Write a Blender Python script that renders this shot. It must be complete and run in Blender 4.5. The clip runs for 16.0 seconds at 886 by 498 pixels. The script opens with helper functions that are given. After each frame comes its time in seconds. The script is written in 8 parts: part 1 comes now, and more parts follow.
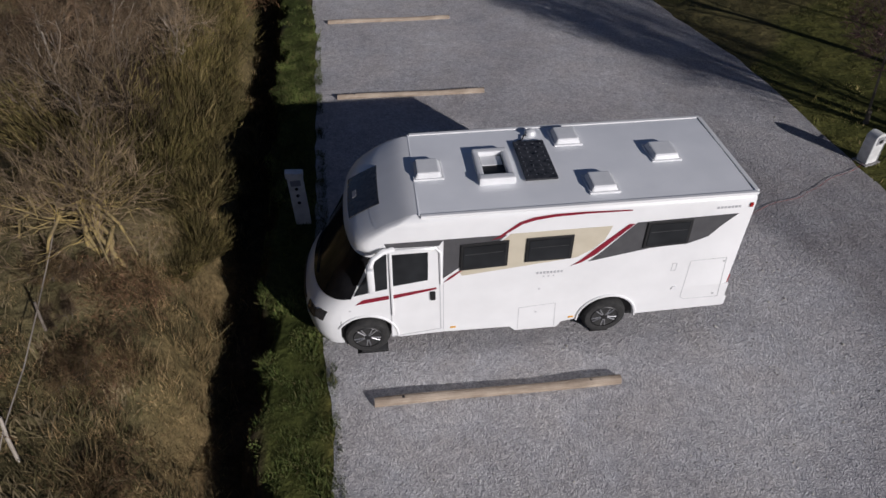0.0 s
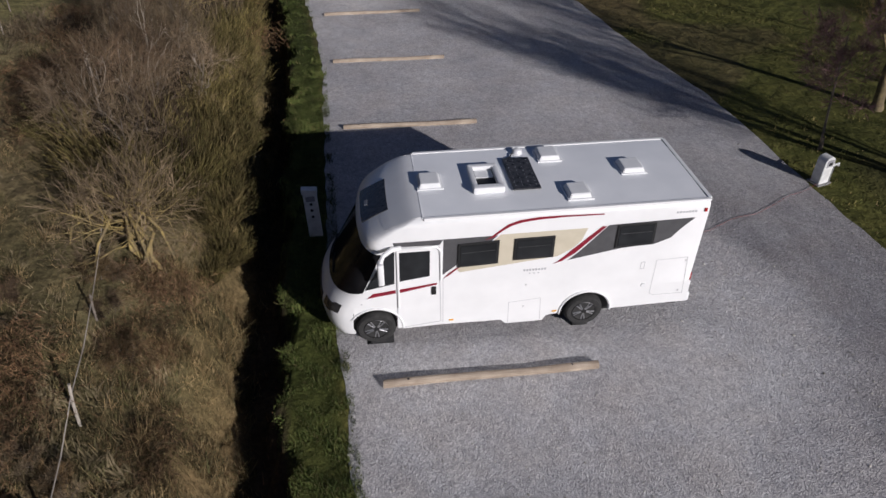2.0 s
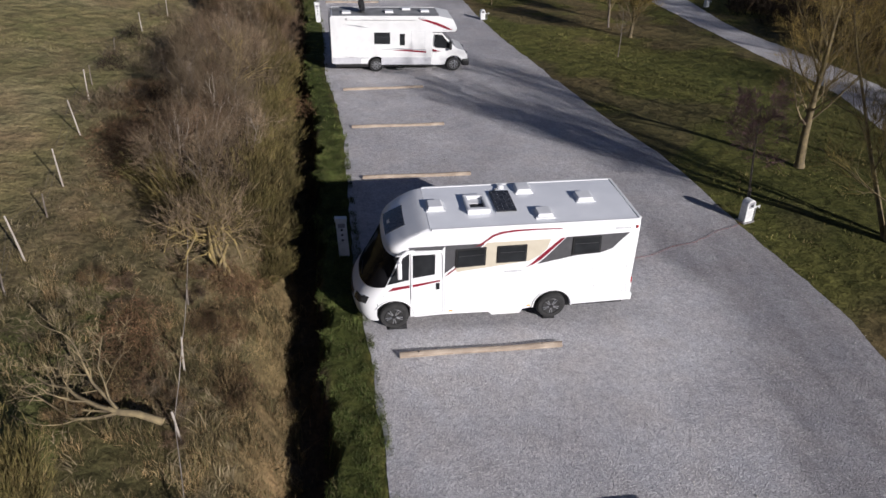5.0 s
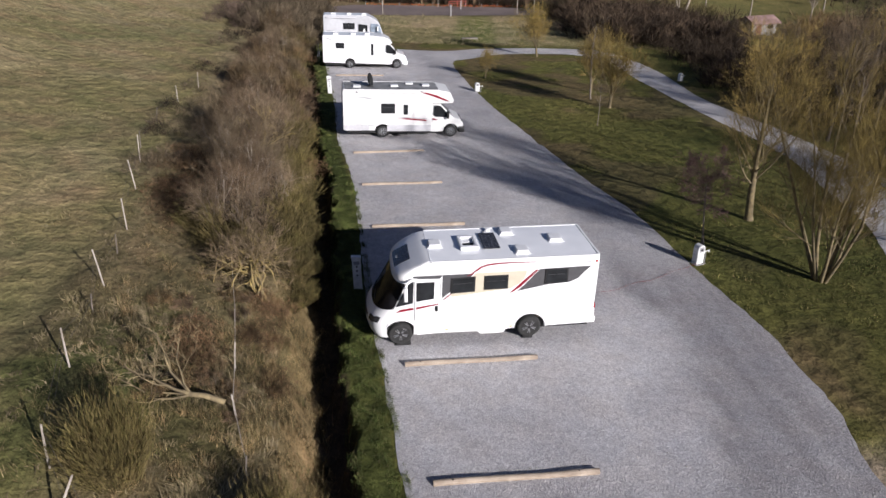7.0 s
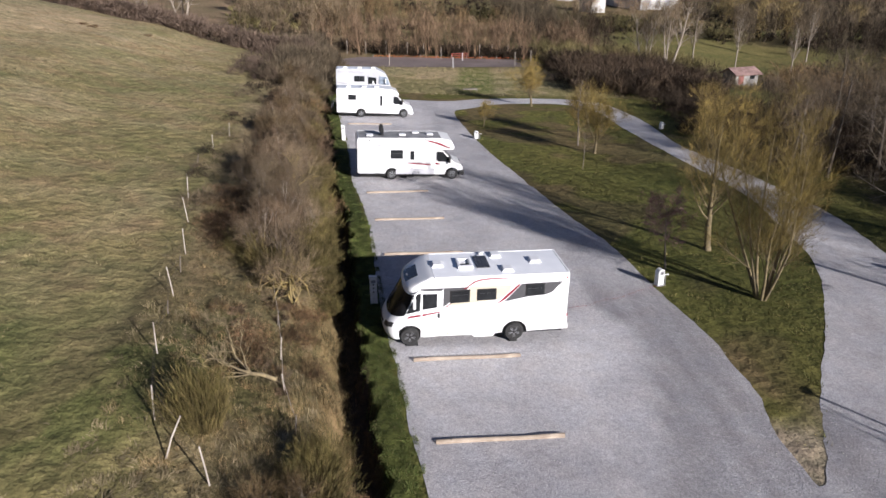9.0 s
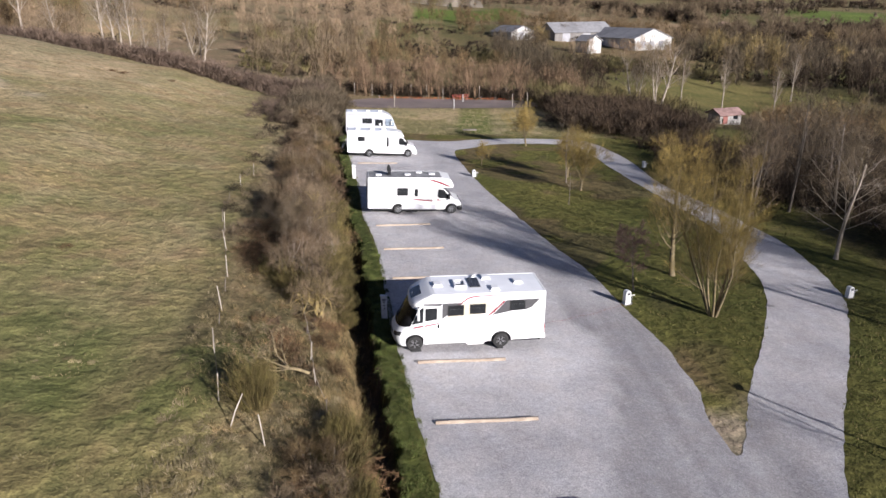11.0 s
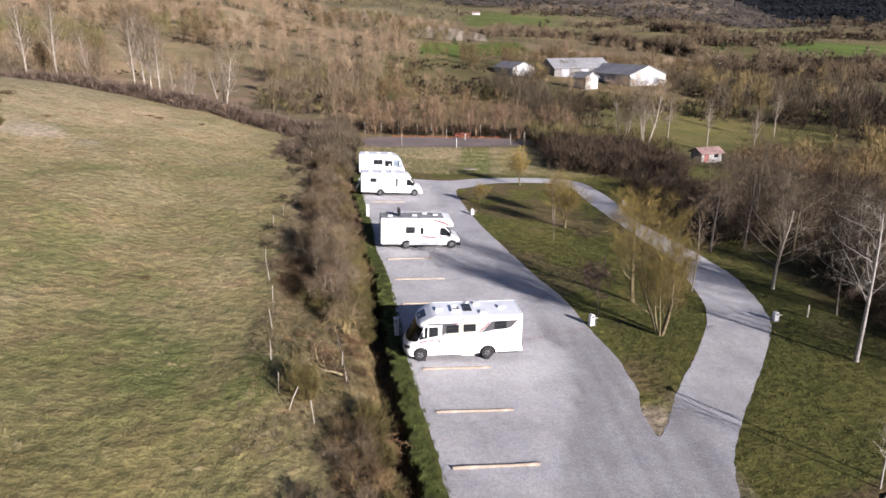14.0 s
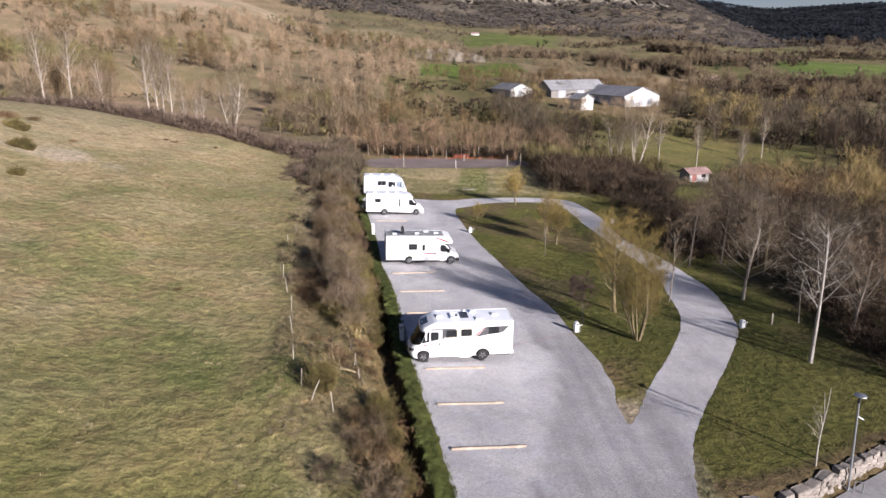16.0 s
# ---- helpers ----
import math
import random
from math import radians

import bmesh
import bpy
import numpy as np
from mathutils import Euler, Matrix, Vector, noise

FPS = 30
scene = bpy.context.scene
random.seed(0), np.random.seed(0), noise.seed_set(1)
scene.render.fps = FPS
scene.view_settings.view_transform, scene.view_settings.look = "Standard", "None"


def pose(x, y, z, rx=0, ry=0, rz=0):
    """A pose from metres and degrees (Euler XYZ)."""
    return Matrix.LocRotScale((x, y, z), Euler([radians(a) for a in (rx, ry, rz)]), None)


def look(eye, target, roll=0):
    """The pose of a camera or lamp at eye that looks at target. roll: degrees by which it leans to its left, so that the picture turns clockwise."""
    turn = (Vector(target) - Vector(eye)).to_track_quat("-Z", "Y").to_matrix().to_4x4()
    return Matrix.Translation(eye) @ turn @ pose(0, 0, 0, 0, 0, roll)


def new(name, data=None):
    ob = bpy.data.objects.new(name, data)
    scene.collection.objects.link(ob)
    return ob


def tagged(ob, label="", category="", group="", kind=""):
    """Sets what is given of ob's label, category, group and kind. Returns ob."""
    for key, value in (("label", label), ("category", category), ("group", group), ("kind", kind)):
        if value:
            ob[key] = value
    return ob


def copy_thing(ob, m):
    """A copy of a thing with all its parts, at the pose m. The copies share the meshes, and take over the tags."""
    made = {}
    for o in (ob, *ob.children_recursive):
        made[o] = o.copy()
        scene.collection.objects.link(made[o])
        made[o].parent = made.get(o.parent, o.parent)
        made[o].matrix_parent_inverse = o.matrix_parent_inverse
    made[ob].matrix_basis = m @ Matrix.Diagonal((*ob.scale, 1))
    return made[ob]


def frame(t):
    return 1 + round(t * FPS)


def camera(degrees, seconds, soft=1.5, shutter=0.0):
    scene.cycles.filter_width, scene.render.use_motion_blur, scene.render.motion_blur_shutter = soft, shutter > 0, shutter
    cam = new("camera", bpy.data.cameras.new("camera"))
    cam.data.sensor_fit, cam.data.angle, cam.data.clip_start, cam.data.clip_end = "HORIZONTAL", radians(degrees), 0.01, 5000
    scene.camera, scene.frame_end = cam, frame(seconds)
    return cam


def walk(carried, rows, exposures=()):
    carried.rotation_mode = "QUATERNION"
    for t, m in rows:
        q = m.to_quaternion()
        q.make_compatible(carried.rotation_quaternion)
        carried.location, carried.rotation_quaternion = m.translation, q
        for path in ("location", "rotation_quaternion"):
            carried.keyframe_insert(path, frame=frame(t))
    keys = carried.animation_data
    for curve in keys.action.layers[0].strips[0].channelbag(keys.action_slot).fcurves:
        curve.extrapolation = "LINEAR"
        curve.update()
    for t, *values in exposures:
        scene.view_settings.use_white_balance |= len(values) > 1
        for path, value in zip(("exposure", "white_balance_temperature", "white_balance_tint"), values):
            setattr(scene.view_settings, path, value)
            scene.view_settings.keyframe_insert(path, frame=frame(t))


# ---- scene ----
cam = camera(67.0, 16.0)
PATH = [
    (0, (0.921, -7.384, 8.575), (0.962, -5.872, 7.267), -1.9),
    (0.5, (0.874, -7.768, 8.699), (0.917, -6.239, 7.411), -1.9),
    (1, (0.781, -8.159, 8.839), (0.829, -6.61, 7.575), -1.8),
    (1.5, (0.74, -8.566, 8.95), (0.802, -7.001, 7.706), -1.6),
    (2, (0.723, -9.041, 9.096), (0.793, -7.455, 7.879), -1.5),
    (2.5, (0.728, -9.589, 9.249), (0.799, -7.984, 8.059), -1.5),
    (3, (0.707, -10.212, 9.419), (0.777, -8.586, 8.257), -1.5),
    (3.5, (0.655, -10.872, 9.638), (0.727, -9.226, 8.504), -1.4),
    (4, (0.571, -11.609, 9.86), (0.648, -9.942, 8.758), -1.3),
    (6.5, (0.179, -16.036, 11.17), (0.285, -14.265, 10.248), -0.6),
    (7, (0.166, -17.041, 11.5), (0.27, -15.245, 10.624), -0.6),
    (7.5, (0.07, -18.194, 11.853), (0.173, -16.382, 11.011), -0.5),
    (8, (-0.015, -19.407, 12.2), (0.087, -17.582, 11.387), -0.5),
    (8.5, (-0.061, -20.623, 12.594), (0.041, -18.786, 11.809), -0.5),
    (9, (-0.066, -21.864, 12.895), (0.034, -20.018, 12.134), -0.6),
    (11.5, (-0.235, -28.484, 15.138), (-0.142, -26.596, 14.484), -0.6),
    (12, (-0.279, -29.842, 15.738), (-0.187, -27.951, 15.095), -0.5),
    (12.5, (-0.315, -31.277, 16.329), (-0.224, -29.383, 15.694), -0.5),
    (13, (-0.328, -32.672, 16.841), (-0.24, -30.772, 16.221), -0.6),
    (13.5, (-0.321, -34.062, 17.413), (-0.235, -32.159, 16.805), -0.6),
    (14, (-0.323, -35.396, 17.979), (-0.24, -33.489, 17.379), -0.6),
    (14.5, (-0.384, -36.647, 18.479), (-0.303, -34.737, 17.889), -0.6),
    (15, (-0.434, -37.89, 18.822), (-0.353, -35.977, 18.242), -0.6),
    (15.5, (-0.523, -39.235, 19.081), (-0.441, -37.318, 18.515), -0.7),
    (16, (-0.542, -40.538, 19.374), (-0.458, -38.617, 18.824), -0.7),
]
walk(cam, [(t, look(e, g, r)) for t, e, g, r in PATH],
     exposures=[(0, -0.49, 6350, 13), (1.5, -0.36, 6350, 13), (3.5, -0.13, 6350, 13), (7.5, 0.41, 6350, 13.5), (9, 0.62, 6350, 13.5), (12.5, 0.90, 6400, 15), (16, 1.01, 6400, 16)])

# ---------------- world, sun ----------------
SUN_AZ, SUN_EL = 141.2, 18.5
SLOPE = 0.045

sky_world = bpy.data.worlds.new("sky_world")
scene.world = sky_world
sky_world.use_nodes = True
_n = sky_world.node_tree.nodes
_sky = _n.new("ShaderNodeTexSky")
_sky.sky_type = 'NISHITA'
_sky.sun_disc = False
_sky.sun_elevation = radians(SUN_EL)
_sky.sun_rotation = radians(SUN_AZ)
_sky.altitude = 400.0
_sky.dust_density = 0.4
_sky.ozone_density = 2.5
_tint = _n.new("ShaderNodeMix")
_tint.data_type, _tint.blend_type = 'RGBA', 'MULTIPLY'
_tint.inputs[0].default_value = 1.0
_tint.inputs[7].default_value = (1.0, .93, 1.08, 1)
sky_world.node_tree.links.new(_sky.outputs[0], _tint.inputs[6])
sky_world.node_tree.links.new(_tint.outputs[2], _n["Background"].inputs[0])
_n["Background"].inputs[1].default_value = 0.036

_sd = Vector((math.sin(radians(SUN_AZ)) * math.cos(radians(SUN_EL)),
              math.cos(radians(SUN_AZ)) * math.cos(radians(SUN_EL)), math.sin(radians(SUN_EL))))
sun = new("sun", bpy.data.lights.new("sun", "SUN"))
sun.data.energy = 5.0
sun.data.angle = radians(0.55)
sun.data.color = (1.0, 0.965, 0.945)
sun.matrix_world = look(_sd * 100, (0, 0, 0))

rng = np.random.default_rng(7)


# ---------------- materials ----------------
def shader(name):
    m = bpy.data.materials.new(name)
    m.use_nodes = True
    return m, m.node_tree, m.node_tree.nodes["Principled BSDF"]


def ramp_between(nt, fac, lo, hi, a=0.3, b=0.7):
    r = nt.nodes.new("ShaderNodeValToRGB")
    r.color_ramp.elements[0].position, r.color_ramp.elements[1].position = a, b
    r.color_ramp.elements[0].color, r.color_ramp.elements[1].color = (*lo, 1), (*hi, 1)
    nt.links.new(fac, r.inputs[0])
    return r.outputs[0]


def noise_tex(nt, scale, detail=4, vector=None, rough=0.55):
    t = nt.nodes.new("ShaderNodeTexNoise")
    t.inputs["Scale"].default_value = scale
    t.inputs["Detail"].default_value = detail
    t.inputs["Roughness"].default_value = rough
    if vector is not None:
        nt.links.new(vector, t.inputs["Vector"])
    return t.outputs["Fac"]


def multiply(nt, a, b, amount=1.0, mode='MULTIPLY'):
    x = nt.nodes.new("ShaderNodeMix")
    x.data_type, x.blend_type = 'RGBA', mode
    x.inputs[0].default_value = amount
    nt.links.new(a, x.inputs[6])
    nt.links.new(b, x.inputs[7])
    return x.outputs[2]


def bumped(nt, bsdf, height, strength, distance=0.02):
    b = nt.nodes.new("ShaderNodeBump")
    b.inputs["Strength"].default_value = strength
    b.inputs["Distance"].default_value = distance
    nt.links.new(height, b.inputs["Height"])
    nt.links.new(b.outputs[0], bsdf.inputs["Normal"])


def surface(name, lo, hi, scale=8.0, rough=0.7, bump=0.3, bump_scale=40.0, metal=0.0, dirt=0.15, dirt_scale=0.7,
            distance=0.02, each=0.0, coat=0.0):
    """A surface between two colours with grain, large stains and fine relief; each: spread between the pieces."""
    m, nt, b = shader(name)
    co = nt.nodes.new("ShaderNodeTexCoord").outputs["Object"]
    col = ramp_between(nt, noise_tex(nt, scale, 5, co), lo, hi)
    if dirt:
        d = 1 - dirt
        col = multiply(nt, col, ramp_between(nt, noise_tex(nt, dirt_scale, 3, co), (d, d, d), (1, 1, 1), .35, .6))
    if each:
        info = nt.nodes.new("ShaderNodeObjectInfo").outputs["Random"]
        col = multiply(nt, col, ramp_between(nt, info, (1 - each,) * 3, (1 + each * .3,) * 3, 0, 1))
    nt.links.new(col, b.inputs["Base Color"])
    b.inputs["Roughness"].default_value = rough
    b.inputs["Metallic"].default_value = metal
    b.inputs["Coat Weight"].default_value = coat
    if bump:
        bumped(nt, b, noise_tex(nt, bump_scale, 4, co), bump, distance)
    return m


def leafy(name, colours, rough=0.8, tufts=3.2, low=.5):
    """Blades, twigs and leaves: each loose piece takes one of the colours."""
    m, nt, b = shader(name)
    geo = nt.nodes.new("ShaderNodeNewGeometry")
    r = nt.nodes.new("ShaderNodeValToRGB")
    r.color_ramp.interpolation = 'LINEAR'
    while len(r.color_ramp.elements) < len(colours):
        r.color_ramp.elements.new(0.5)
    for i, c in enumerate(colours):
        r.color_ramp.elements[i].position = i / max(1, len(colours) - 1)
        r.color_ramp.elements[i].color = (*c, 1)
    nt.links.new(geo.outputs["Random Per Island"], r.inputs[0])
    co = nt.nodes.new("ShaderNodeTexCoord").outputs["Object"]
    col = multiply(nt, r.outputs[0], ramp_between(nt, noise_tex(nt, 0.6, 3, co), (.65, .65, .65), (1.15, 1.15, 1.1), .3, .7))
    if tufts:
        col = multiply(nt, col, ramp_between(nt, noise_tex(nt, tufts, 2, co), (low, low, low * .96), (1.9 - low, 1.88 - low, 1.84 - low), .34, .64))
    info = nt.nodes.new("ShaderNodeObjectInfo").outputs["Random"]
    col = multiply(nt, col, ramp_between(nt, info, (.62, .62, .58), (1.25, 1.2, 1.15), 0, 1))
    nt.links.new(col, b.inputs["Base Color"])
    b.inputs["Roughness"].default_value = rough
    b.inputs["Specular IOR Level"].default_value = 0.2
    return m


def glass_dark(name, tint=(0.012, 0.013, 0.014), rough=0.06):
    m, nt, b = shader(name)
    co = nt.nodes.new("ShaderNodeTexCoord").outputs["Object"]
    nt.links.new(ramp_between(nt, noise_tex(nt, 2.0, 2, co), tint, tuple(t * 2.2 for t in tint)), b.inputs["Base Color"])
    b.inputs["Roughness"].default_value = rough
    b.inputs["Specular IOR Level"].default_value = 0.3
    return m


M_WHITE = surface("white_gelcoat", (.83, .83, .82), (.87, .87, .86), 3, .28, .02, 4, 0, .05, .8, coat=.3)
M_WHITE_OLD = surface("white_panel_weathered", (.72, .72, .70), (.80, .80, .78), 2.5, .4, .03, 6, 0, .10, .6)
M_ROOF = surface("roof_grp_grey", (.88, .895, .91), (.93, .94, .95), 2.0, .3, .03, 30, 0, .06, .5, coat=.4)
M_ROOF_DIRTY = surface("roof_grp_dirty", (.20, .20, .20), (.42, .42, .41), 1.6, .6, .08, 20, 0, .35, .5)
M_HATCH = surface("hatch_plastic_white", (.74, .75, .75), (.82, .82, .82), 5, .35, .03, 20, 0, .06, 2)
M_DARK = surface("anthracite_film", (.072, .071, .074), (.092, .091, .094), 6, .4, .02, 40, 0, .05, 1)
M_BEIGE = surface("sand_beige_film", (.57, .51, .385), (.63, .57, .445), 4, .4, .02, 40, 0, .05, 1)
M_RED = surface("dark_red_film", (.20, .008, .022), (.27, .012, .03), 6, .35, .02, 40, 0, .05, 1)
M_GLASS = glass_dark("tinted_pane")
M_FRONTGLASS = glass_dark("windscreen_pane", (.008, .008, .009), .1)
M_FRONTGLASS.node_tree.nodes["Principled BSDF"].inputs["Specular IOR Level"].default_value = .12
M_BLACK = surface("black_plastic", (.008, .008, .008), (.018, .018, .018), 9, .5, .1, 60, 0, .1, 2)
M_RUBBER = surface("tyre_rubber", (.018, .018, .018), (.04, .039, .037), 14, .85, .3, 60, 0, .2, 3)
M_ALLOY = surface("alloy", (.45, .45, .46), (.62, .62, .63), 10, .32, .05, 60, .9, .1, 3)
M_SEAM = surface("panel_gap", (.58, .58, .585), (.66, .66, .66), 10, .7, 0, 10)
M_SEAMDARK = surface("dark_gap", (.05, .05, .05), (.09, .09, .09), 10, .7, 0, 10)
M_SILVER = surface("silver_grey_panel", (.50, .50, .52), (.60, .60, .61), 5, .45, .03, 20, 0, .15, 1)
M_PEARL = surface("pearl_grey_panel", (.50, .505, .52), (.58, .585, .60), 3, .4, .03, 8, 0, .10, .6)
M_SCREEN = surface("blue_grey_screen", (.16, .20, .25), (.34, .40, .46), 2.5, .2, .02, 20, 0, .2, 1)
M_GREYMARK = surface("grey_lettering", (.28, .28, .30), (.36, .36, .37), 10, .5, 0, 10)
M_AMBER = surface("amber_lens", (.75, .36, .03), (.85, .45, .05), 10, .25, .1, 50)
M_REDLENS = surface("red_lens", (.35, .01, .01), (.45, .02, .02), 10, .25, .1, 50)
M_LAMP = surface("headlamp_black_lens", (.02, .022, .025), (.07, .07, .075), 12, .12, .05, 30)
M_WHITE_PAINT = surface("white_painted_metal", (.70, .70, .68), (.80, .80, .78), 6, .45, .1, 30, 0, .2, 3)
M_GALV = surface("galvanised_steel", (.34, .35, .36), (.48, .49, .50), 9, .42, .1, 60, .8, .15, 3)
M_ORANGE = surface("orange_netting", (.75, .13, .03), (.85, .2, .05), 10, .6, .2, 40)
M_FENCEWIRE = surface("rusted_wire", (.10, .085, .07), (.17, .145, .12), 20, .8, .1, 60, .3, .2, 3)
M_CABLE = surface("red_cable", (.22, .04, .035), (.32, .06, .05), 10, .6, .1, 40)


def timber(name, lo, hi, each=.0):
    m, nt, b = shader(name)
    co = nt.nodes.new("ShaderNodeTexCoord").outputs["Object"]
    mp = nt.nodes.new("ShaderNodeMapping")
    mp.inputs["Scale"].default_value = (1.2, 22, 22)
    nt.links.new(co, mp.inputs[0])
    col = ramp_between(nt, noise_tex(nt, 2.0, 6, mp.outputs[0], .65), lo, hi, .25, .75)
    col = multiply(nt, col, ramp_between(nt, noise_tex(nt, 1.6, 3, co), (.6, .56, .52), (1.05, 1.03, 1), .3, .6))
    nt.links.new(col, b.inputs["Base Color"])
    b.inputs["Roughness"].default_value = .82
    bumped(nt, b, noise_tex(nt, 3.0, 5, mp.outputs[0]), .6, .012)
    return m


M_TIMBER = timber("weathered_pine", (.25, .195, .145), (.56, .475, .385))
M_POST = timber("silvered_wood", (.34, .30, .255), (.56, .515, .455))


def gravel_surface():
    """Crushed pale limestone: stones at two sizes, worn wheel tracks, damp patches and dust."""
    m, nt, b = shader("crushed_limestone")
    co = nt.nodes.new("ShaderNodeTexCoord").outputs["Object"]
    v = nt.nodes.new("ShaderNodeTexVoronoi")
    v.inputs["Scale"].default_value = 52.0
    nt.links.new(co, v.inputs["Vector"])
    v2 = nt.nodes.new("ShaderNodeTexVoronoi")
    v2.inputs["Scale"].default_value = 24.0
    nt.links.new(co, v2.inputs["Vector"])
    sep = nt.nodes.new("ShaderNodeSeparateColor")
    nt.links.new(v.outputs["Color"], sep.inputs[0])
    sep2 = nt.nodes.new("ShaderNodeSeparateColor")
    nt.links.new(v2.outputs["Color"], sep2.inputs[0])
    stone = ramp_between(nt, sep.outputs[0], (.385, .376, .38), (.585, .573, .575), .05, .95)
    stone = multiply(nt, stone, ramp_between(nt, sep2.outputs[1], (.87, .87, .88), (1.08, 1.08, 1.07), 0, 1))
    stone = multiply(nt, stone, ramp_between(nt, noise_tex(nt, 0.23, 5, co, .6), (.82, .815, .83), (1.09, 1.085, 1.08), .36, .62))
    stone = multiply(nt, stone, ramp_between(nt, noise_tex(nt, 1.7, 4, co), (.94, .93, .92), (1.05, 1.05, 1.055), .3, .7))
    stone = multiply(nt, stone, ramp_between(nt, noise_tex(nt, 0.8, 4, co, .6), (1.015, .995, .98), (.99, 1.0, 1.015), .38, .62))
    stone = multiply(nt, stone, ramp_between(nt, noise_tex(nt, 13.0, 4, co, .6), (.84, .84, .85), (1.06, 1.06, 1.05), .3, .55))
    stone = multiply(nt, stone, ramp_between(nt, noise_tex(nt, 5.5, 5, co, .65), (.93, .925, .93), (1.13, 1.13, 1.125), .34, .6))
    mp = nt.nodes.new("ShaderNodeMapping")
    mp.inputs["Rotation"].default_value = (0, 0, radians(8))
    mp.inputs["Scale"].default_value = (.9, .05, 1)
    nt.links.new(co, mp.inputs[0])
    # besides lane wear, this attribute carries dimming painted on the near end
    worn = nt.nodes.new("ShaderNodeAttribute")
    worn.attribute_name = "worn"
    tracks = ramp_between(nt, noise_tex(nt, 1.0, 3, mp.outputs[0]), (.56, .555, .56), (.70, .695, .70), .38, .62)
    mix = nt.nodes.new("ShaderNodeMix")
    mix.data_type, mix.blend_type = 'RGBA', 'MULTIPLY'
    nt.links.new(worn.outputs["Fac"], mix.inputs[0])
    nt.links.new(stone, mix.inputs[6])
    nt.links.new(tracks, mix.inputs[7])
    nt.links.new(mix.outputs[2], b.inputs["Base Color"])
    b.inputs["Roughness"].default_value = .9
    b.inputs["Specular IOR Level"].default_value = .25
    h = nt.nodes.new("ShaderNodeMath")
    h.operation = 'ADD'
    nt.links.new(v.outputs["Distance"], h.inputs[0])
    lumps = nt.nodes.new("ShaderNodeMath")
    lumps.operation = 'MULTIPLY_ADD'
    nt.links.new(noise_tex(nt, 15.0, 5, co, .62), lumps.inputs[0])
    lumps.inputs[1].default_value = 2.2
    nt.links.new(noise_tex(nt, 3.0, 5, co, .6), lumps.inputs[2])
    nt.links.new(lumps.outputs[0], h.inputs[1])
    bumped(nt, b, h.outputs[0], .62, .031)
    return m


M_GRAVEL = gravel_surface()


def ground_surface():
    """Soil, turf and scrub: the cover's own colour with blotches, grain and relief, its hollows darkened."""
    m, nt, b = shader("turf_and_soil")
    co = nt.nodes.new("ShaderNodeTexCoord").outputs["Object"]
    a = nt.nodes.new("ShaderNodeAttribute")
    a.attribute_name = "cover"
    col = multiply(nt, a.outputs["Color"], ramp_between(nt, noise_tex(nt, 9.0, 6, co, .7), (.55, .55, .55), (1.35, 1.33, 1.25), .3, .72))
    # at the tussocks' scale: hollow shade put into the colour, tops paler
    col = multiply(nt, col, ramp_between(nt, noise_tex(nt, 1.7, 5, co, .6), (.66, .68, .64), (1.26, 1.2, 1.14), .34, .66))
    col = multiply(nt, col, ramp_between(nt, noise_tex(nt, 0.11, 5, co, .6), (.80, .87, .76), (1.16, 1.10, 1.06), .36, .64))
    col = multiply(nt, col, ramp_between(nt, noise_tex(nt, 0.018, 4, co, .6), (.8, .83, .8), (1.15, 1.1, 1.1), .4, .6))
    nt.links.new(col, b.inputs["Base Color"])
    b.inputs["Roughness"].default_value = .95
    b.inputs["Specular IOR Level"].default_value = .1
    tus = noise_tex(nt, 1.7, 3, co, .5)
    hsum = nt.nodes.new("ShaderNodeMath")
    hsum.operation = 'MULTIPLY_ADD'
    nt.links.new(noise_tex(nt, 5.0, 6, co, .7), hsum.inputs[0])
    hsum.inputs[1].default_value = .45
    nt.links.new(tus, hsum.inputs[2])
    bumped(nt, b, hsum.outputs[0], .9, .24)
    return m


M_GROUND = ground_surface()
M_ASPHALT = surface("old_asphalt", (.15, .113, .10), (.235, .185, .165), 5, .9, .4, 60, 0, .3, .15)
M_PAVING = surface("grey_paving", (.22, .21, .21), (.31, .30, .30), 4, .85, .3, 40, 0, .2, .4)
M_STONE = surface("pale_wall_stone", (.155, .13, .107), (.36, .315, .27), 5, .9, .7, 14, 0, .25, 1.5, .03, .3)
M_CLIFF = surface("limestone_cliff", (.115, .096, .072), (.24, .207, .165), .12, .95, .6, .3, 0, .35, .02, 1.0)
M_BARNWALL = surface("cream_render", (.50, .485, .45), (.64, .62, .58), .8, .8, .2, 6, 0, .2, .2)
M_BARNROOF = surface("fibre_cement_roof", (.24, .235, .24), (.34, .335, .335), .8, .8, .4, 4, 0, .25, .15)
M_TILE = surface("clay_tile_roof", (.24, .145, .125), (.36, .235, .205), 2, .85, .4, 12, 0, .3, .5)
M_SHEDWALL = surface("greyed_limewash", (.30, .28, .26), (.44, .42, .39), 2, .85, .2, 12, 0, .3, .6)
M_SHEDDOOR = surface("faded_red_boards", (.20, .07, .055), (.28, .11, .09), 3, .8, .2, 20, 0, .2, 1)

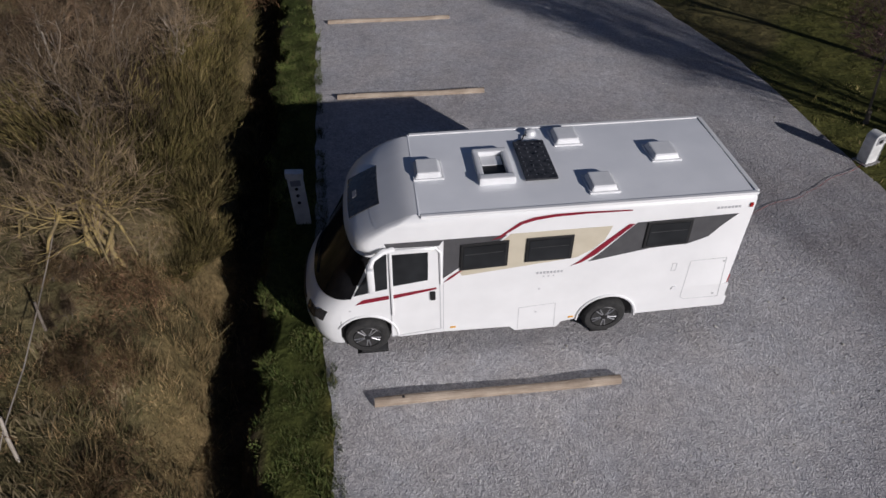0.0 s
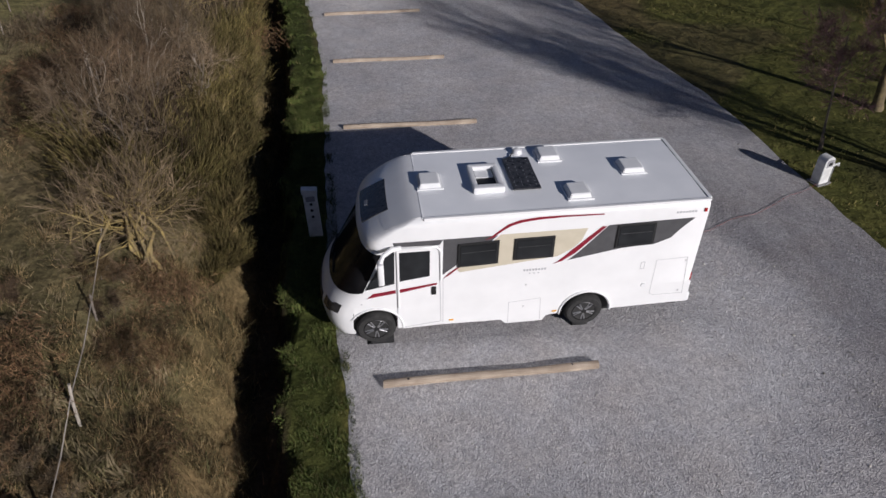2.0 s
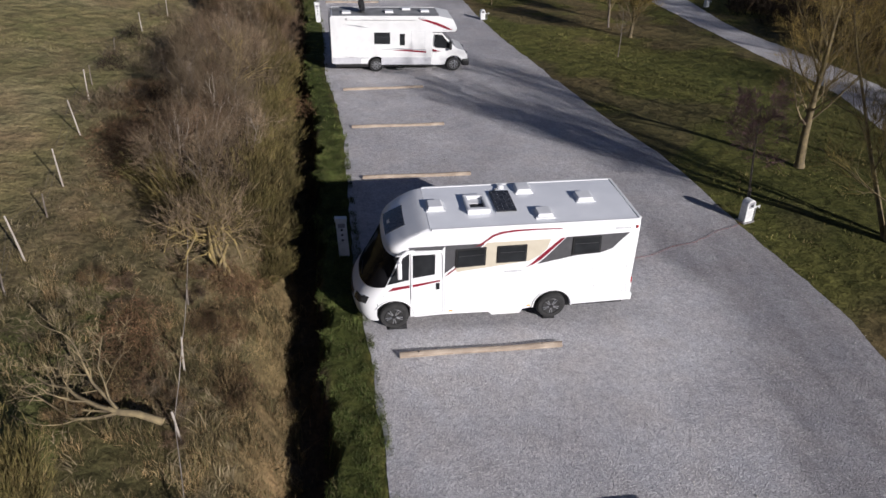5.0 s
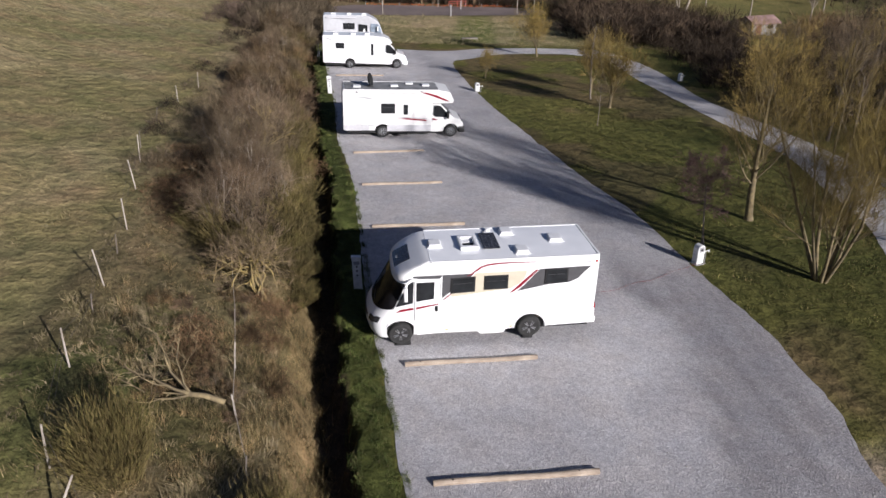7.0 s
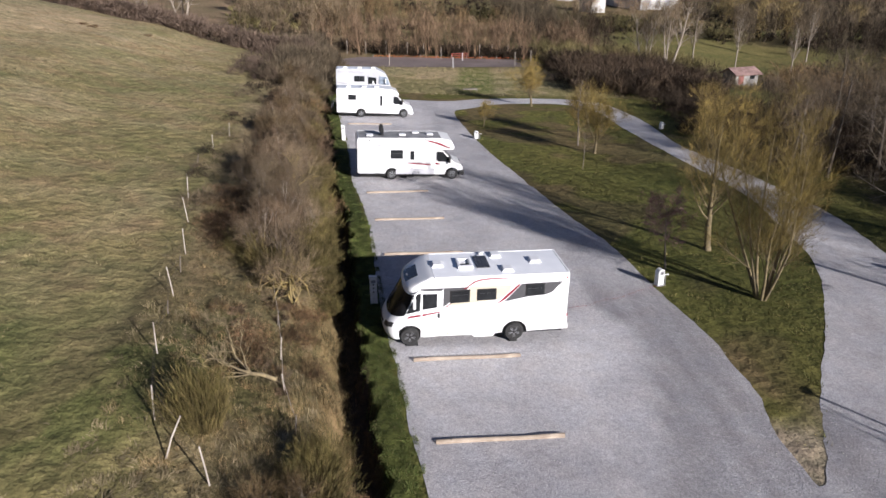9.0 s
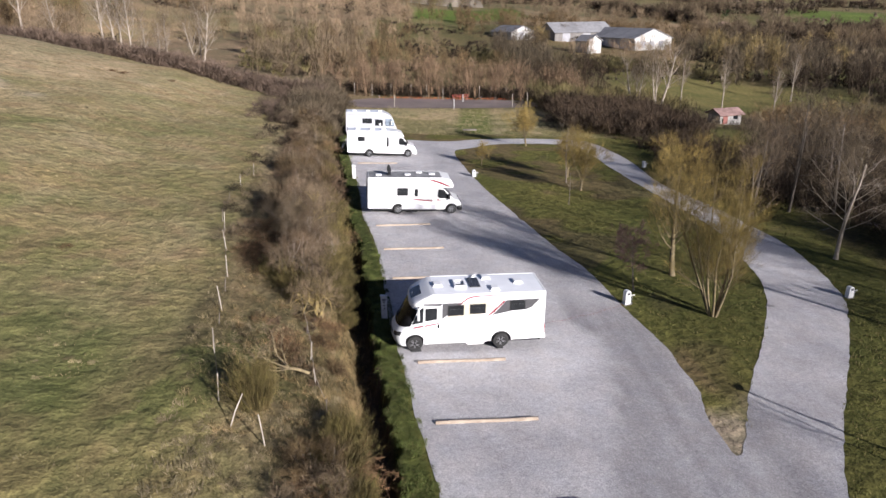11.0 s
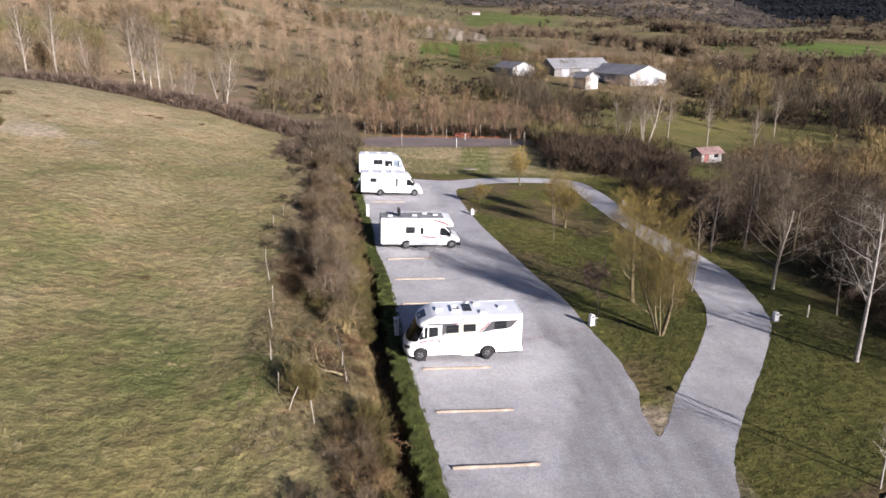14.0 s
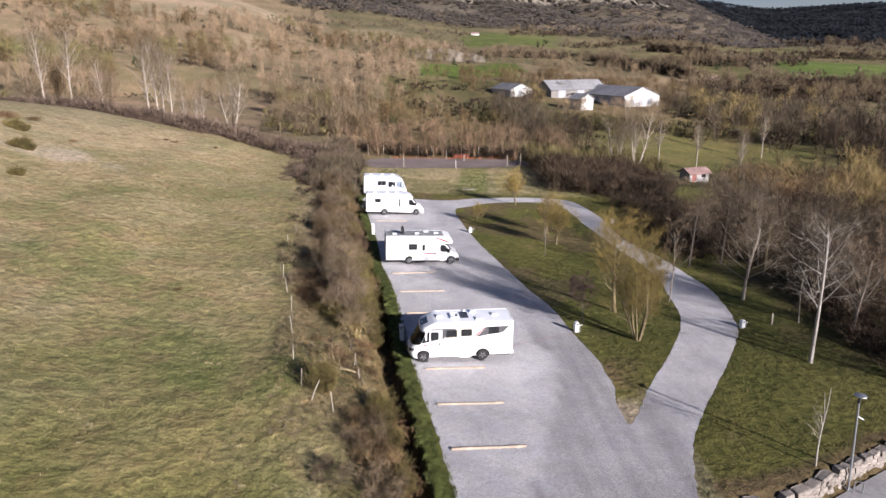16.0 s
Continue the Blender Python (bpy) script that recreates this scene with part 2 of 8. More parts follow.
M_BARK_YELLOW = surface("lichened_bark", (.12, .095, .06), (.26, .20, .095), 6, .9, .6, 25, 0, .2, 2)
M_BARK_LICHEN = surface("yellow_lichen_bark", (.18, .14, .085), (.44, .325, .11), 4, .9, .6, 25, 0, .2, 2)
M_BARK_GREY = surface("grey_bark", (.125, .10, .08), (.25, .21, .17), 6, .9, .6, 25, 0, .2, 2)
M_BARK_DARK = surface("dark_bark", (.06, .048, .038), (.14, .115, .09), 6, .9, .6, 25, 0, .2, 2)
M_BARK_PALE = surface("pale_bark", (.27, .235, .20), (.46, .42, .37), 5, .85, .4, 25, 0, .2, 1)
M_TWIG_GOLD = leafy("golden_twigs", [(.165, .12, .055), (.33, .25, .08), (.24, .178, .072), (.39, .30, .098)])
M_TWIG_GREY = leafy("grey_brown_twigs", [(.115, .085, .058), (.19, .146, .10), (.15, .114, .078), (.25, .197, .14)])
M_TWIG_PALE = leafy("pale_twigs", [(.26, .22, .18), (.40, .35, .30), (.33, .29, .24)])
M_TWIG_PURPLE = leafy("purple_blossom_twigs", [(.24, .137, .148), (.34, .20, .22), (.285, .165, .182), (.40, .245, .272)])
M_TWIG_BROWN = leafy("brown_twigs", [(.105, .072, .04), (.185, .128, .07), (.145, .10, .055), (.24, .17, .098)], tufts=0.9, low=0.42)
M_BROOM = leafy("broom_stems", [(.06, .05, .022), (.13, .105, .048), (.20, .155, .078), (.105, .095, .036), (.25, .195, .10)])
M_DRYGRASS = leafy("straw", [(.075, .06, .032), (.155, .132, .066), (.28, .225, .13), (.085, .09, .033), (.055, .045, .024), (.215, .168, .088)], tufts=1.8)
M_GRASS = leafy("lush_grass", [(.06, .092, .025), (.10, .135, .038), (.14, .155, .055), (.075, .115, .03), (.19, .16, .08)], tufts=1.5)
M_TURF = leafy("winter_turf", [(.071, .086, .023), (.115, .122, .034), (.18, .146, .067), (.085, .105, .028), (.23, .183, .095)], tufts=1.2)
M_LAWN = leafy("lawn_turf", [(.055, .068, .019), (.09, .098, .028), (.155, .12, .06), (.066, .084, .023), (.19, .15, .078)], tufts=1.2)
M_MEADOW = leafy("meadow_tufts", [(.21, .18, .09), (.275, .225, .125), (.35, .283, .18), (.20, .187, .083), (.295, .24, .145)])
M_FARWOOD = leafy("far_wood_twigs", [(.18, .13, .09), (.285, .213, .152), (.228, .168, .117), (.335, .258, .187), (.22, .173, .105)], tufts=.12, low=.66)
M_FARGOLD = leafy("far_willow_twigs", [(.24, .18, .085), (.30, .225, .11), (.19, .145, .07), (.22, .185, .08)], tufts=0.4, low=0.5)
M_EVERGREEN = leafy("evergreen", [(.02, .035, .015), (.035, .05, .02), (.03, .045, .018)])
M_OCHRE = leafy("ochre_grass", [(.30, .22, .12), (.40, .305, .175), (.23, .165, .085), (.16, .12, .06), (.35, .255, .14)], tufts=1.6)
M_MEADTUFT = leafy("meadow_straw_tufts", [(.20, .178, .092), (.28, .24, .14), (.24, .21, .112), (.33, .285, .175)], tufts=1.3)
M_BANKTUFT = leafy("bank_straw_tufts", [(.165, .138, .08), (.28, .23, .145), (.13, .12, .055), (.37, .305, .20), (.10, .083, .045)], tufts=1.6)
M_LEAFLITTER = leafy("dry_bramble", [(.085, .052, .034), (.20, .115, .068), (.14, .09, .05), (.27, .17, .105), (.08, .075, .03)])


# ---------------- building helpers ----------------
def mesh_of(name, verts, faces, mats=(), smooth=False):
    me = bpy.data.meshes.new(name)
    me.from_pydata([tuple(v) for v in verts], [], [tuple(f) for f in faces])
    for m in mats:
        me.materials.append(m)
    if smooth:
        me.polygons.foreach_set("use_smooth", [True] * len(me.polygons))
    me.update()
    return me


def tri_mesh(name, verts, faces, mats=()):
    """A large triangle mesh straight from arrays."""
    verts = np.asarray(verts, dtype=np.float32)
    faces = np.asarray(faces, dtype=np.int32)
    me = bpy.data.meshes.new(name)
    me.vertices.add(len(verts))
    me.vertices.foreach_set("co", verts.ravel())
    me.loops.add(faces.size)
    me.loops.foreach_set("vertex_index", faces.ravel())
    me.polygons.add(len(faces))
    me.polygons.foreach_set("loop_start", np.arange(0, faces.size, 3, dtype=np.int32))
    me.polygons.foreach_set("loop_total", np.full(len(faces), 3, dtype=np.int32))
    for m in mats:
        me.materials.append(m)
    me.update(calc_edges=True)
    return me


def part(name, bm, material, parent, label="", smooth=False):
    """Link a bmesh as one mesh object under a thing or under a part."""
    me = bpy.data.meshes.new(name)
    bmesh.ops.recalc_face_normals(bm, faces=bm.faces[:])
    bm.to_mesh(me)
    bm.free()
    me.materials.append(material)
    if smooth:
        me.polygons.foreach_set("use_smooth", [True] * len(me.polygons))
        me.set_sharp_from_angle(angle=radians(38))
    ob = new(name, me)
    ob.parent = parent
    if label:
        ob["label"] = label
    return ob


def empty(name, m, label, category, group=""):
    ob = new(name)
    ob.matrix_world = m
    return tagged(ob, label, category, group)


def bm_box(x0, y0, z0, x1, y1, z1, bevel=0.0, seg=2, bm=None):
    bm = bm or bmesh.new()
    made = bmesh.ops.create_cube(bm, size=1)["verts"]
    for v in made:
        v.co = Vector((x0 + (v.co.x + .5) * (x1 - x0), y0 + (v.co.y + .5) * (y1 - y0), z0 + (v.co.z + .5) * (z1 - z0)))
    if bevel:
        ed = {e for v in made for e in v.link_edges}
        bmesh.ops.bevel(bm, geom=list(ed), offset=bevel, segments=seg, affect='EDGES', profile=.6)
    return bm


def bm_prism(points, y0, y1, bevel=0.0):
    """A polygon of (x, z) points, thick from y0 to y1."""
    bm = bmesh.new()
    a = [bm.verts.new((x, y0, z)) for x, z in points]
    f = bm.faces.new(a)
    r = bmesh.ops.extrude_face_region(bm, geom=[f])
    for v in [g for g in r["geom"] if isinstance(g, bmesh.types.BMVert)]:
        v.co.y = y1
    if bevel:
        bmesh.ops.bevel(bm, geom=bm.edges[:], offset=bevel, segments=1, affect='EDGES')
    return bm


def bm_tube(points, radii, sides=6, bm=None):
    bm = bm or bmesh.new()
    pts = [Vector(p) for p in points]
    if not isinstance(radii, (list, tuple)):
        radii = [radii] * len(pts)
    rings = []
    for i, p in enumerate(pts):
        d = (pts[min(i + 1, len(pts) - 1)] - pts[max(i - 1, 0)]).normalized()
        u = d.orthogonal().normalized() if i == 0 else (u - d * u.dot(d)).normalized()
        w = d.cross(u)
        rings.append([bm.verts.new(p + (u * math.cos(k * math.tau / sides) + w * math.sin(k * math.tau / sides)) * radii[i]) for k in range(sides)])
    for a, b in zip(rings, rings[1:]):
        for k in range(sides):
            bm.faces.new((a[k], a[(k + 1) % sides], b[(k + 1) % sides], b[k]))
    bm.faces.new(rings[0][::-1])
    bm.faces.new(rings[-1])
    return bm


def bm_lathe(profile, sides=28, caps=True):
    """Turn (radius, offset) pairs round the y axis."""
    bm = bmesh.new()
    rings = []
    for r, o in profile:
        rings.append([bm.verts.new((r * math.cos(k * math.tau / sides), o, r * math.sin(k * math.tau / sides))) for k in range(sides)])
    for a, b in zip(rings, rings[1:]):
        for k in range(sides):
            bm.faces.new((a[k], a[(k + 1) % sides], b[(k + 1) % sides], b[k]))
    if caps:
        bm.faces.new(rings[0])
        bm.faces.new(rings[-1])
    return bm


def thicken(bm, t):
    """Give an open sheet thickness, inwards along its normals."""
    bmesh.ops.recalc_face_normals(bm, faces=bm.faces[:])
    bm.normal_update()
    norm = {tuple(round(c, 5) for c in v.co): v.normal.copy() for v in bm.verts}
    r = bmesh.ops.extrude_face_region(bm, geom=bm.faces[:])
    for v in [g for g in r["geom"] if isinstance(g, bmesh.types.BMVert)]:
        v.co = v.co - norm[tuple(round(c, 5) for c in v.co)] * t
    return bm


def moved(bm, m):
    bmesh.ops.transform(bm, matrix=m, verts=bm.verts[:])
    return bm


def joined(*bms):
    """One bmesh out of several."""
    out = bmesh.new()
    for b in bms:
        me = bpy.data.meshes.new("tmp")
        b.to_mesh(me)
        b.free()
        out.from_mesh(me)
        bpy.data.meshes.remove(me)
    return out


def smooth_ring(points, closed=True, step=0.5, rough=0.0, seed=0):
    """A Catmull-Rom line through plan points, in short steps, a little ragged."""
    pts = [Vector((x, y, 0)) for x, y in points]
    n = len(pts)
    out = []
    for i in range(n if closed else n - 1):
        p0, p1, p2, p3 = (pts[(i + k) % n] if closed else pts[min(max(i + k, 0), n - 1)] for k in (-1, 0, 1, 2))
        m = max(2, int((p2 - p1).length / step))
        for j in range(m):
            t = j / m
            q = 0.5 * ((2 * p1) + (p2 - p0) * t + (2 * p0 - 5 * p1 + 4 * p2 - p3) * t * t + (3 * p1 - p0 - 3 * p2 + p3) * t ** 3)
            if rough:
                q = q + Vector((noise.noise((q.x * 1.3, q.y * 1.3, seed)), noise.noise((q.x * 1.3, q.y * 1.3, seed + 9)), 0)) * rough
                q = q + Vector((noise.noise((q.x * 4, q.y * 4, seed)), noise.noise((q.x * 4, q.y * 4, seed + 9)), 0)) * rough * .5
            out.append((q.x, q.y))
    if not closed:
        out.append((pts[-1].x, pts[-1].y))
    return out


def inside(poly, xs, ys):
    """Which of the points lie inside the polygon."""
    xs, ys = np.asarray(xs, float), np.asarray(ys, float)
    res = np.zeros(xs.shape, bool)
    px, py = np.array([p[0] for p in poly]), np.array([p[1] for p in poly])
    qx, qy = np.roll(px, -1), np.roll(py, -1)
    for a, b, c, d in zip(px, py, qx, qy):
        if b == d:
            continue
        hit = ((b > ys) != (d > ys)) & (xs < (c - a) * (ys - b) / (d - b) + a)
        res ^= hit
    return res

# greyed and evened out: haze over the distance is put into the colour
M_MOUNTAIN = leafy("hazy_mountain_woods", [(.15, .128, .12), (.18, .153, .143), (.165, .14, .132), (.195, .168, .155)], tufts=0.02, low=0.72)
# blue-black tone holds the shade on the right-hand mountain's woods
M_DARKWOOD = leafy("shaded_slope_woods", [(.018, .024, .034), (.028, .034, .046), (.023, .029, .04), (.034, .04, .052)], tufts=0.03, low=0.6)
M_HEDGE = leafy("purple_brown_hedge", [(.11, .08, .066), (.16, .118, .097), (.13, .097, .08), (.19, .142, .117)], tufts=0.5, low=0.6)
# brown twigs, coloured darker for the shade they throw on each other
M_DARKBUSH = leafy("shaded_brown_thicket", [(.03, .022, .016), (.058, .042, .029), (.044, .031, .022), (.085, .062, .042)], tufts=0.45, low=0.38)
M_OLIVE = leafy("olive_scrub", [(.11, .10, .045), (.17, .145, .07), (.14, .125, .055), (.20, .165, .085)], tufts=0.4, low=0.45)
M_PINKTWIG = leafy("pinkish_sapling_twigs", [(.15, .10, .068), (.215, .15, .105), (.18, .128, .084), (.125, .088, .058)], tufts=0.8, low=0.45)
M_BROOMTIP = leafy("broom_tips", [(.085, .078, .027), (.135, .115, .042), (.18, .14, .062), (.105, .098, .034), (.225, .175, .088)])
M_LOOSE = leafy("loose_limestone", [(.46, .45, .445), (.62, .605, .60), (.54, .53, .525), (.70, .685, .675)])
M_BARK_TAN = surface("tan_bark", (.27, .22, .17), (.42, .36, .29), 5, .85, .4, 25, 0, .2, 1)
M_STRAWPALE = leafy("pale_rough_grass", [(.26, .22, .13), (.36, .30, .19), (.20, .19, .09), (.42, .35, .235)])
# wall of the second barn, darker grey than the other farm walls
M_GREYWALL = surface("grey_barn_wall", (.17, .155, .14), (.27, .25, .23), 2, .85, .3, 10, 0, .25, .4)
M_BARK_DEAD = surface("bleached_dead_wood", (.13, .10, .062), (.36, .28, .145), 4, .9, .6, 25, 0, .25, 2)
M_BARRIER = surface("red_painted_steel", (.34, .075, .05), (.44, .11, .07), 6, .6, .1, 30, 0, .2, 1)
M_TWIG_TAN = leafy("tan_twigs", [(.16, .12, .08), (.25, .19, .13), (.20, .15, .105), (.31, .245, .175)])
M_FARBELT = leafy("far_belt_twigs", [(.075, .06, .043), (.13, .105, .075), (.10, .08, .057), (.165, .132, .093)], tufts=0.4, low=0.38)


# ---------------- the lie of the land ----------------
EDGE_Y = (-40, -24, -12.2, -5.1, 0, 8.6, 13.2, 21, 32, 40, 48, 56, 75, 110)
EDGE_X = (4.4, 2.2, .8, -.2, -.9, -1.85, -2.3, -3.7, -4.9, -6.0, -7.0, -7.6, -9, -11)
WALL_X = (13.0, 17.0, 19.1, 21.8, 25.0, 40.0)
WALL_Y = (-14.6, -13.7, -12.6, -11.1, -9.5, -3.0)
FAR_AZ = (-60, -32, -16, -6, 6, 18, 27, 40, 70)
FAR_R = (150, 250, 400, 600, 900, 1400, 2200, 4500)
FAR_Z = {
    -60: (20, 24, 45, 90, 130, 170, 190, 190),
    -32: (8, 12, 32, 76, 120, 170, 190, 190),
    -16: (1, 7, 28, 60, 100, 160, 180, 180),
    -6: (1, 5, 20, 38, 60, 130, 190, 190),
    6: (-1, 3, 14, 26, 42, 92, 190, 190),
    18: (-4, 1, 6, 14, 28, 72, 190, 200),
    27: (-6, -3, 0, 6, 16, 34, 125, 230),
    40: (-7, -6, -4, 0, 10, 40, 140, 240),
    70: (-7, -7, -5, 0, 10, 50, 170, 240),
}
_far_tab = np.array([FAR_Z[a] for a in FAR_AZ], float)


def edge_x(y):
    """The gravel's edge on the side of the ditch."""
    return np.interp(y, EDGE_Y, EDGE_X)


def smooth01(t):
    t = np.clip(t, 0, 1)
    return t * t * (3 - 2 * t)


def far_height(x, y):
    r = np.hypot(x, y + 40)
    az = np.degrees(np.arctan2(x, y + 40))
    i = np.clip(np.searchsorted(FAR_AZ, az) - 1, 0, len(FAR_AZ) - 2)
    a = np.asarray(FAR_AZ, float)
    f = smooth01((az - a[i]) / (a[i + 1] - a[i]))
    lr, L = np.log(np.clip(r, 60, 4500)), np.log(np.asarray(FAR_R, float))
    j = np.clip(np.searchsorted(L, lr) - 1, 0, len(L) - 2)
    g = np.clip((lr - L[j]) / (L[j + 1] - L[j]), 0, 1)
    lo = _far_tab[i, j] * (1 - f) + _far_tab[i + 1, j] * f
    hi = _far_tab[i, j + 1] * (1 - f) + _far_tab[i + 1, j + 1] * f
    z = lo * (1 - g) + hi * g
    gully = 11.0 * (np.abs(np.sin(x * .017 + .0035 * y + 1.2 * np.sin(y * .0031))) - .5) * smooth01((r - 1050) / 300)
    return z + gully + 5.0 * np.sin(x * .013 + 1.3) * np.sin(y * .009) * smooth01((r - 250) / 500) \
        + 16.0 * np.sin(x * .0041 + .4) * np.cos(y * .0033 + 1.1) * smooth01((r - 800) / 900)


RISE_D = np.arange(0, 60, .1)
_soft = np.exp(-(np.arange(-15, 16) * .1 / .7) ** 2)
RISE_Z = np.convolve(np.pad(np.interp(RISE_D, (2.3, 3.6, 4.8, 7.6, 11, 14, 18, 25, 60), (0, .55, 1.0, 1.4, 1.72, 2.2, 2.85, 4.95, 10.4)), 15, mode='edge'), _soft / _soft.sum(), 'valid')


def near_height(x, y):
    z = -SLOPE * np.minimum(x, 28) - .085 * np.clip(x - 28, 0, 34)
    d = edge_x(y) - x
    d = d + (.13 * np.sin(y * 1.7 + 1) + .09 * np.sin(y * 4.1 + x * .5) + .05 * np.sin(y * 9.3)) * smooth01((d - .3) / .5) * smooth01((5 - d) / 2)
    ditch = -.85 * smooth01((d - .95) / .3) * (1 - smooth01((d - 1.95) / .75))
    bank = .28 * smooth01((d - 1.95) / .8)
    rise = np.interp(np.clip(d, 0, 47), RISE_D, RISE_Z) + .05 * np.clip(d - 47, 0, 60) + .075 * np.clip(d - 30, 0, 60)
    crest = 78 - .24 * (np.minimum(x, -10) + 26)
    fall = -.07 * np.clip(y - crest, 0, 16) * smooth01((d - 4) / 8)
    wall = np.interp(x, WALL_X, WALL_Y)
    low = -1.0 * smooth01((wall - y) / .5) * (x > 13.2)
    return z + ditch + bank + rise + fall + low


def height(x, y):
    """Ground level."""
    x, y = np.asarray(x, float), np.asarray(y, float)
    r = np.hypot(x, y + 40)
    w = smooth01((r - 118) / 60)
    z = near_height(x, y) * (1 - w) + far_height(x, y) * w
    return z


def ground_z(x, y):
    return float(height(x, y))


GRAVEL_RING = [(2.2, -24), (1.4, -17), (.8, -12.2), (.4, -9), (-.2, -5.1), (-.9, 0), (-1.25, 2), (-1.85, 8.6), (-2.3, 13.2),
               (-2.9, 17.1), (-3.7, 21), (-4.1, 25), (-4.9, 32), (-6, 40), (-7, 48), (-7.4, 54), (-3, 54.2), (.3, 53.2), (4.8, 53),
               (9.6, 55.2), (17.7, 56.2), (22.1, 54.4), (23.6, 48.1), (23.9, 41.9), (23.6, 34), (25.2, 25.6), (25.9, 19.6),
               (26.2, 15.9), (25.6, 11.4), (24.7, 7.5), (23.3, 4.6), (20.2, -.3), (17, -4.9), (14.5, -8.8), (13.4, -11.4),
               (12.5, -14.2), (12.3, -17), (12.5, -24)]
ISLAND_RING = [(11.4, -7.6), (11.2, -5.5), (11.7, -3.1), (11.8, .2), (11.2, 4.3), (10.6, 10.2), (9.4, 15.1), (8.1, 21.8), (6.5, 30.3),
               (5.3, 40), (5.0, 46.7), (6.8, 48.9), (10.8, 51.9), (17, 52.6), (20.1, 49.4), (20.7, 40.2), (21.4, 31.5), (22.5, 20.2),
               (21.7, 14.4), (20.9, 9.5), (19.2, 5.4), (16.7, 1.1), (14, -3.1)]
gravel_outline = smooth_ring(GRAVEL_RING, True, .35, .10, 3)
island_outline = smooth_ring(ISLAND_RING, True, .35, .10, 5)


def axis_lines(lo, a, b, hi, step, grow):
    """Grid lines: even between a and b, ever wider outside."""
    out = list(np.arange(a, b + step / 2, step))
    s, v = step, b
    while v < hi:
        s *= grow
        v += s
        out.append(v)
    s, v = step, a
    while v > lo:
        s *= grow
        v -= s
        out.insert(0, v)
    return np.array(out)


# open ground on the hills: two bearings, near and far range at each, colour, how clear of scrub
CLEARINGS = [(-40, -24.6, 322, 335, 425, 382, (.21, .215, .095), 1.0), (-23, -11, 238, 250, 345, 282, (.30, .24, .155), .9), (-11, 4, 246, 186, 282, 209, (.26, .215, .12), .9),
             (-21.5, -10, 470, 560, 950, 900, (.37, .295, .23), .95), (-15, -11, 362, 372, 455, 470, (.36, .29, .215), .9), (-7.6, -.3, 510, 640, 690, 860, (.29, .24, .175), .8),
             (.2, 9.4, 318, 332, 408, 440, (.12, .17, .045), 1.0), (4, 12.5, 640, 740, 940, 1050, (.125, .16, .05), .85), (27.8, 37, 500, 520, 790, 830, (.125, .175, .05), 1.0),
             (24.6, 31, 860, 900, 1220, 1150, (.21, .20, .10), .85), (12, 24, 570, 640, 850, 820, (.20, .18, .095), .8), (18, 27, 440, 470, 560, 600, (.17, .165, .075), .7)]


def in_clearing(a, r, c):
    """How far inside a clearing a bearing and range lie, 0 to 1."""
    a0, a1, n0, n1, f0, f1 = c[:6]
    k = np.clip((a - a0) / (a1 - a0), 0, 1)
    near, far_r = n0 + (n1 - n0) * k, f0 + (f1 - f0) * k
    return smooth01((a - a0) / .9) * smooth01((a1 - a) / .9) * smooth01((r - near) / (near * .04)) * smooth01((far_r - r) / (far_r * .04))


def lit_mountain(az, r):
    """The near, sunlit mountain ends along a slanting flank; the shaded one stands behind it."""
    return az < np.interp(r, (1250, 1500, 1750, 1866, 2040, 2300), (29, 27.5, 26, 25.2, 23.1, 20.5))


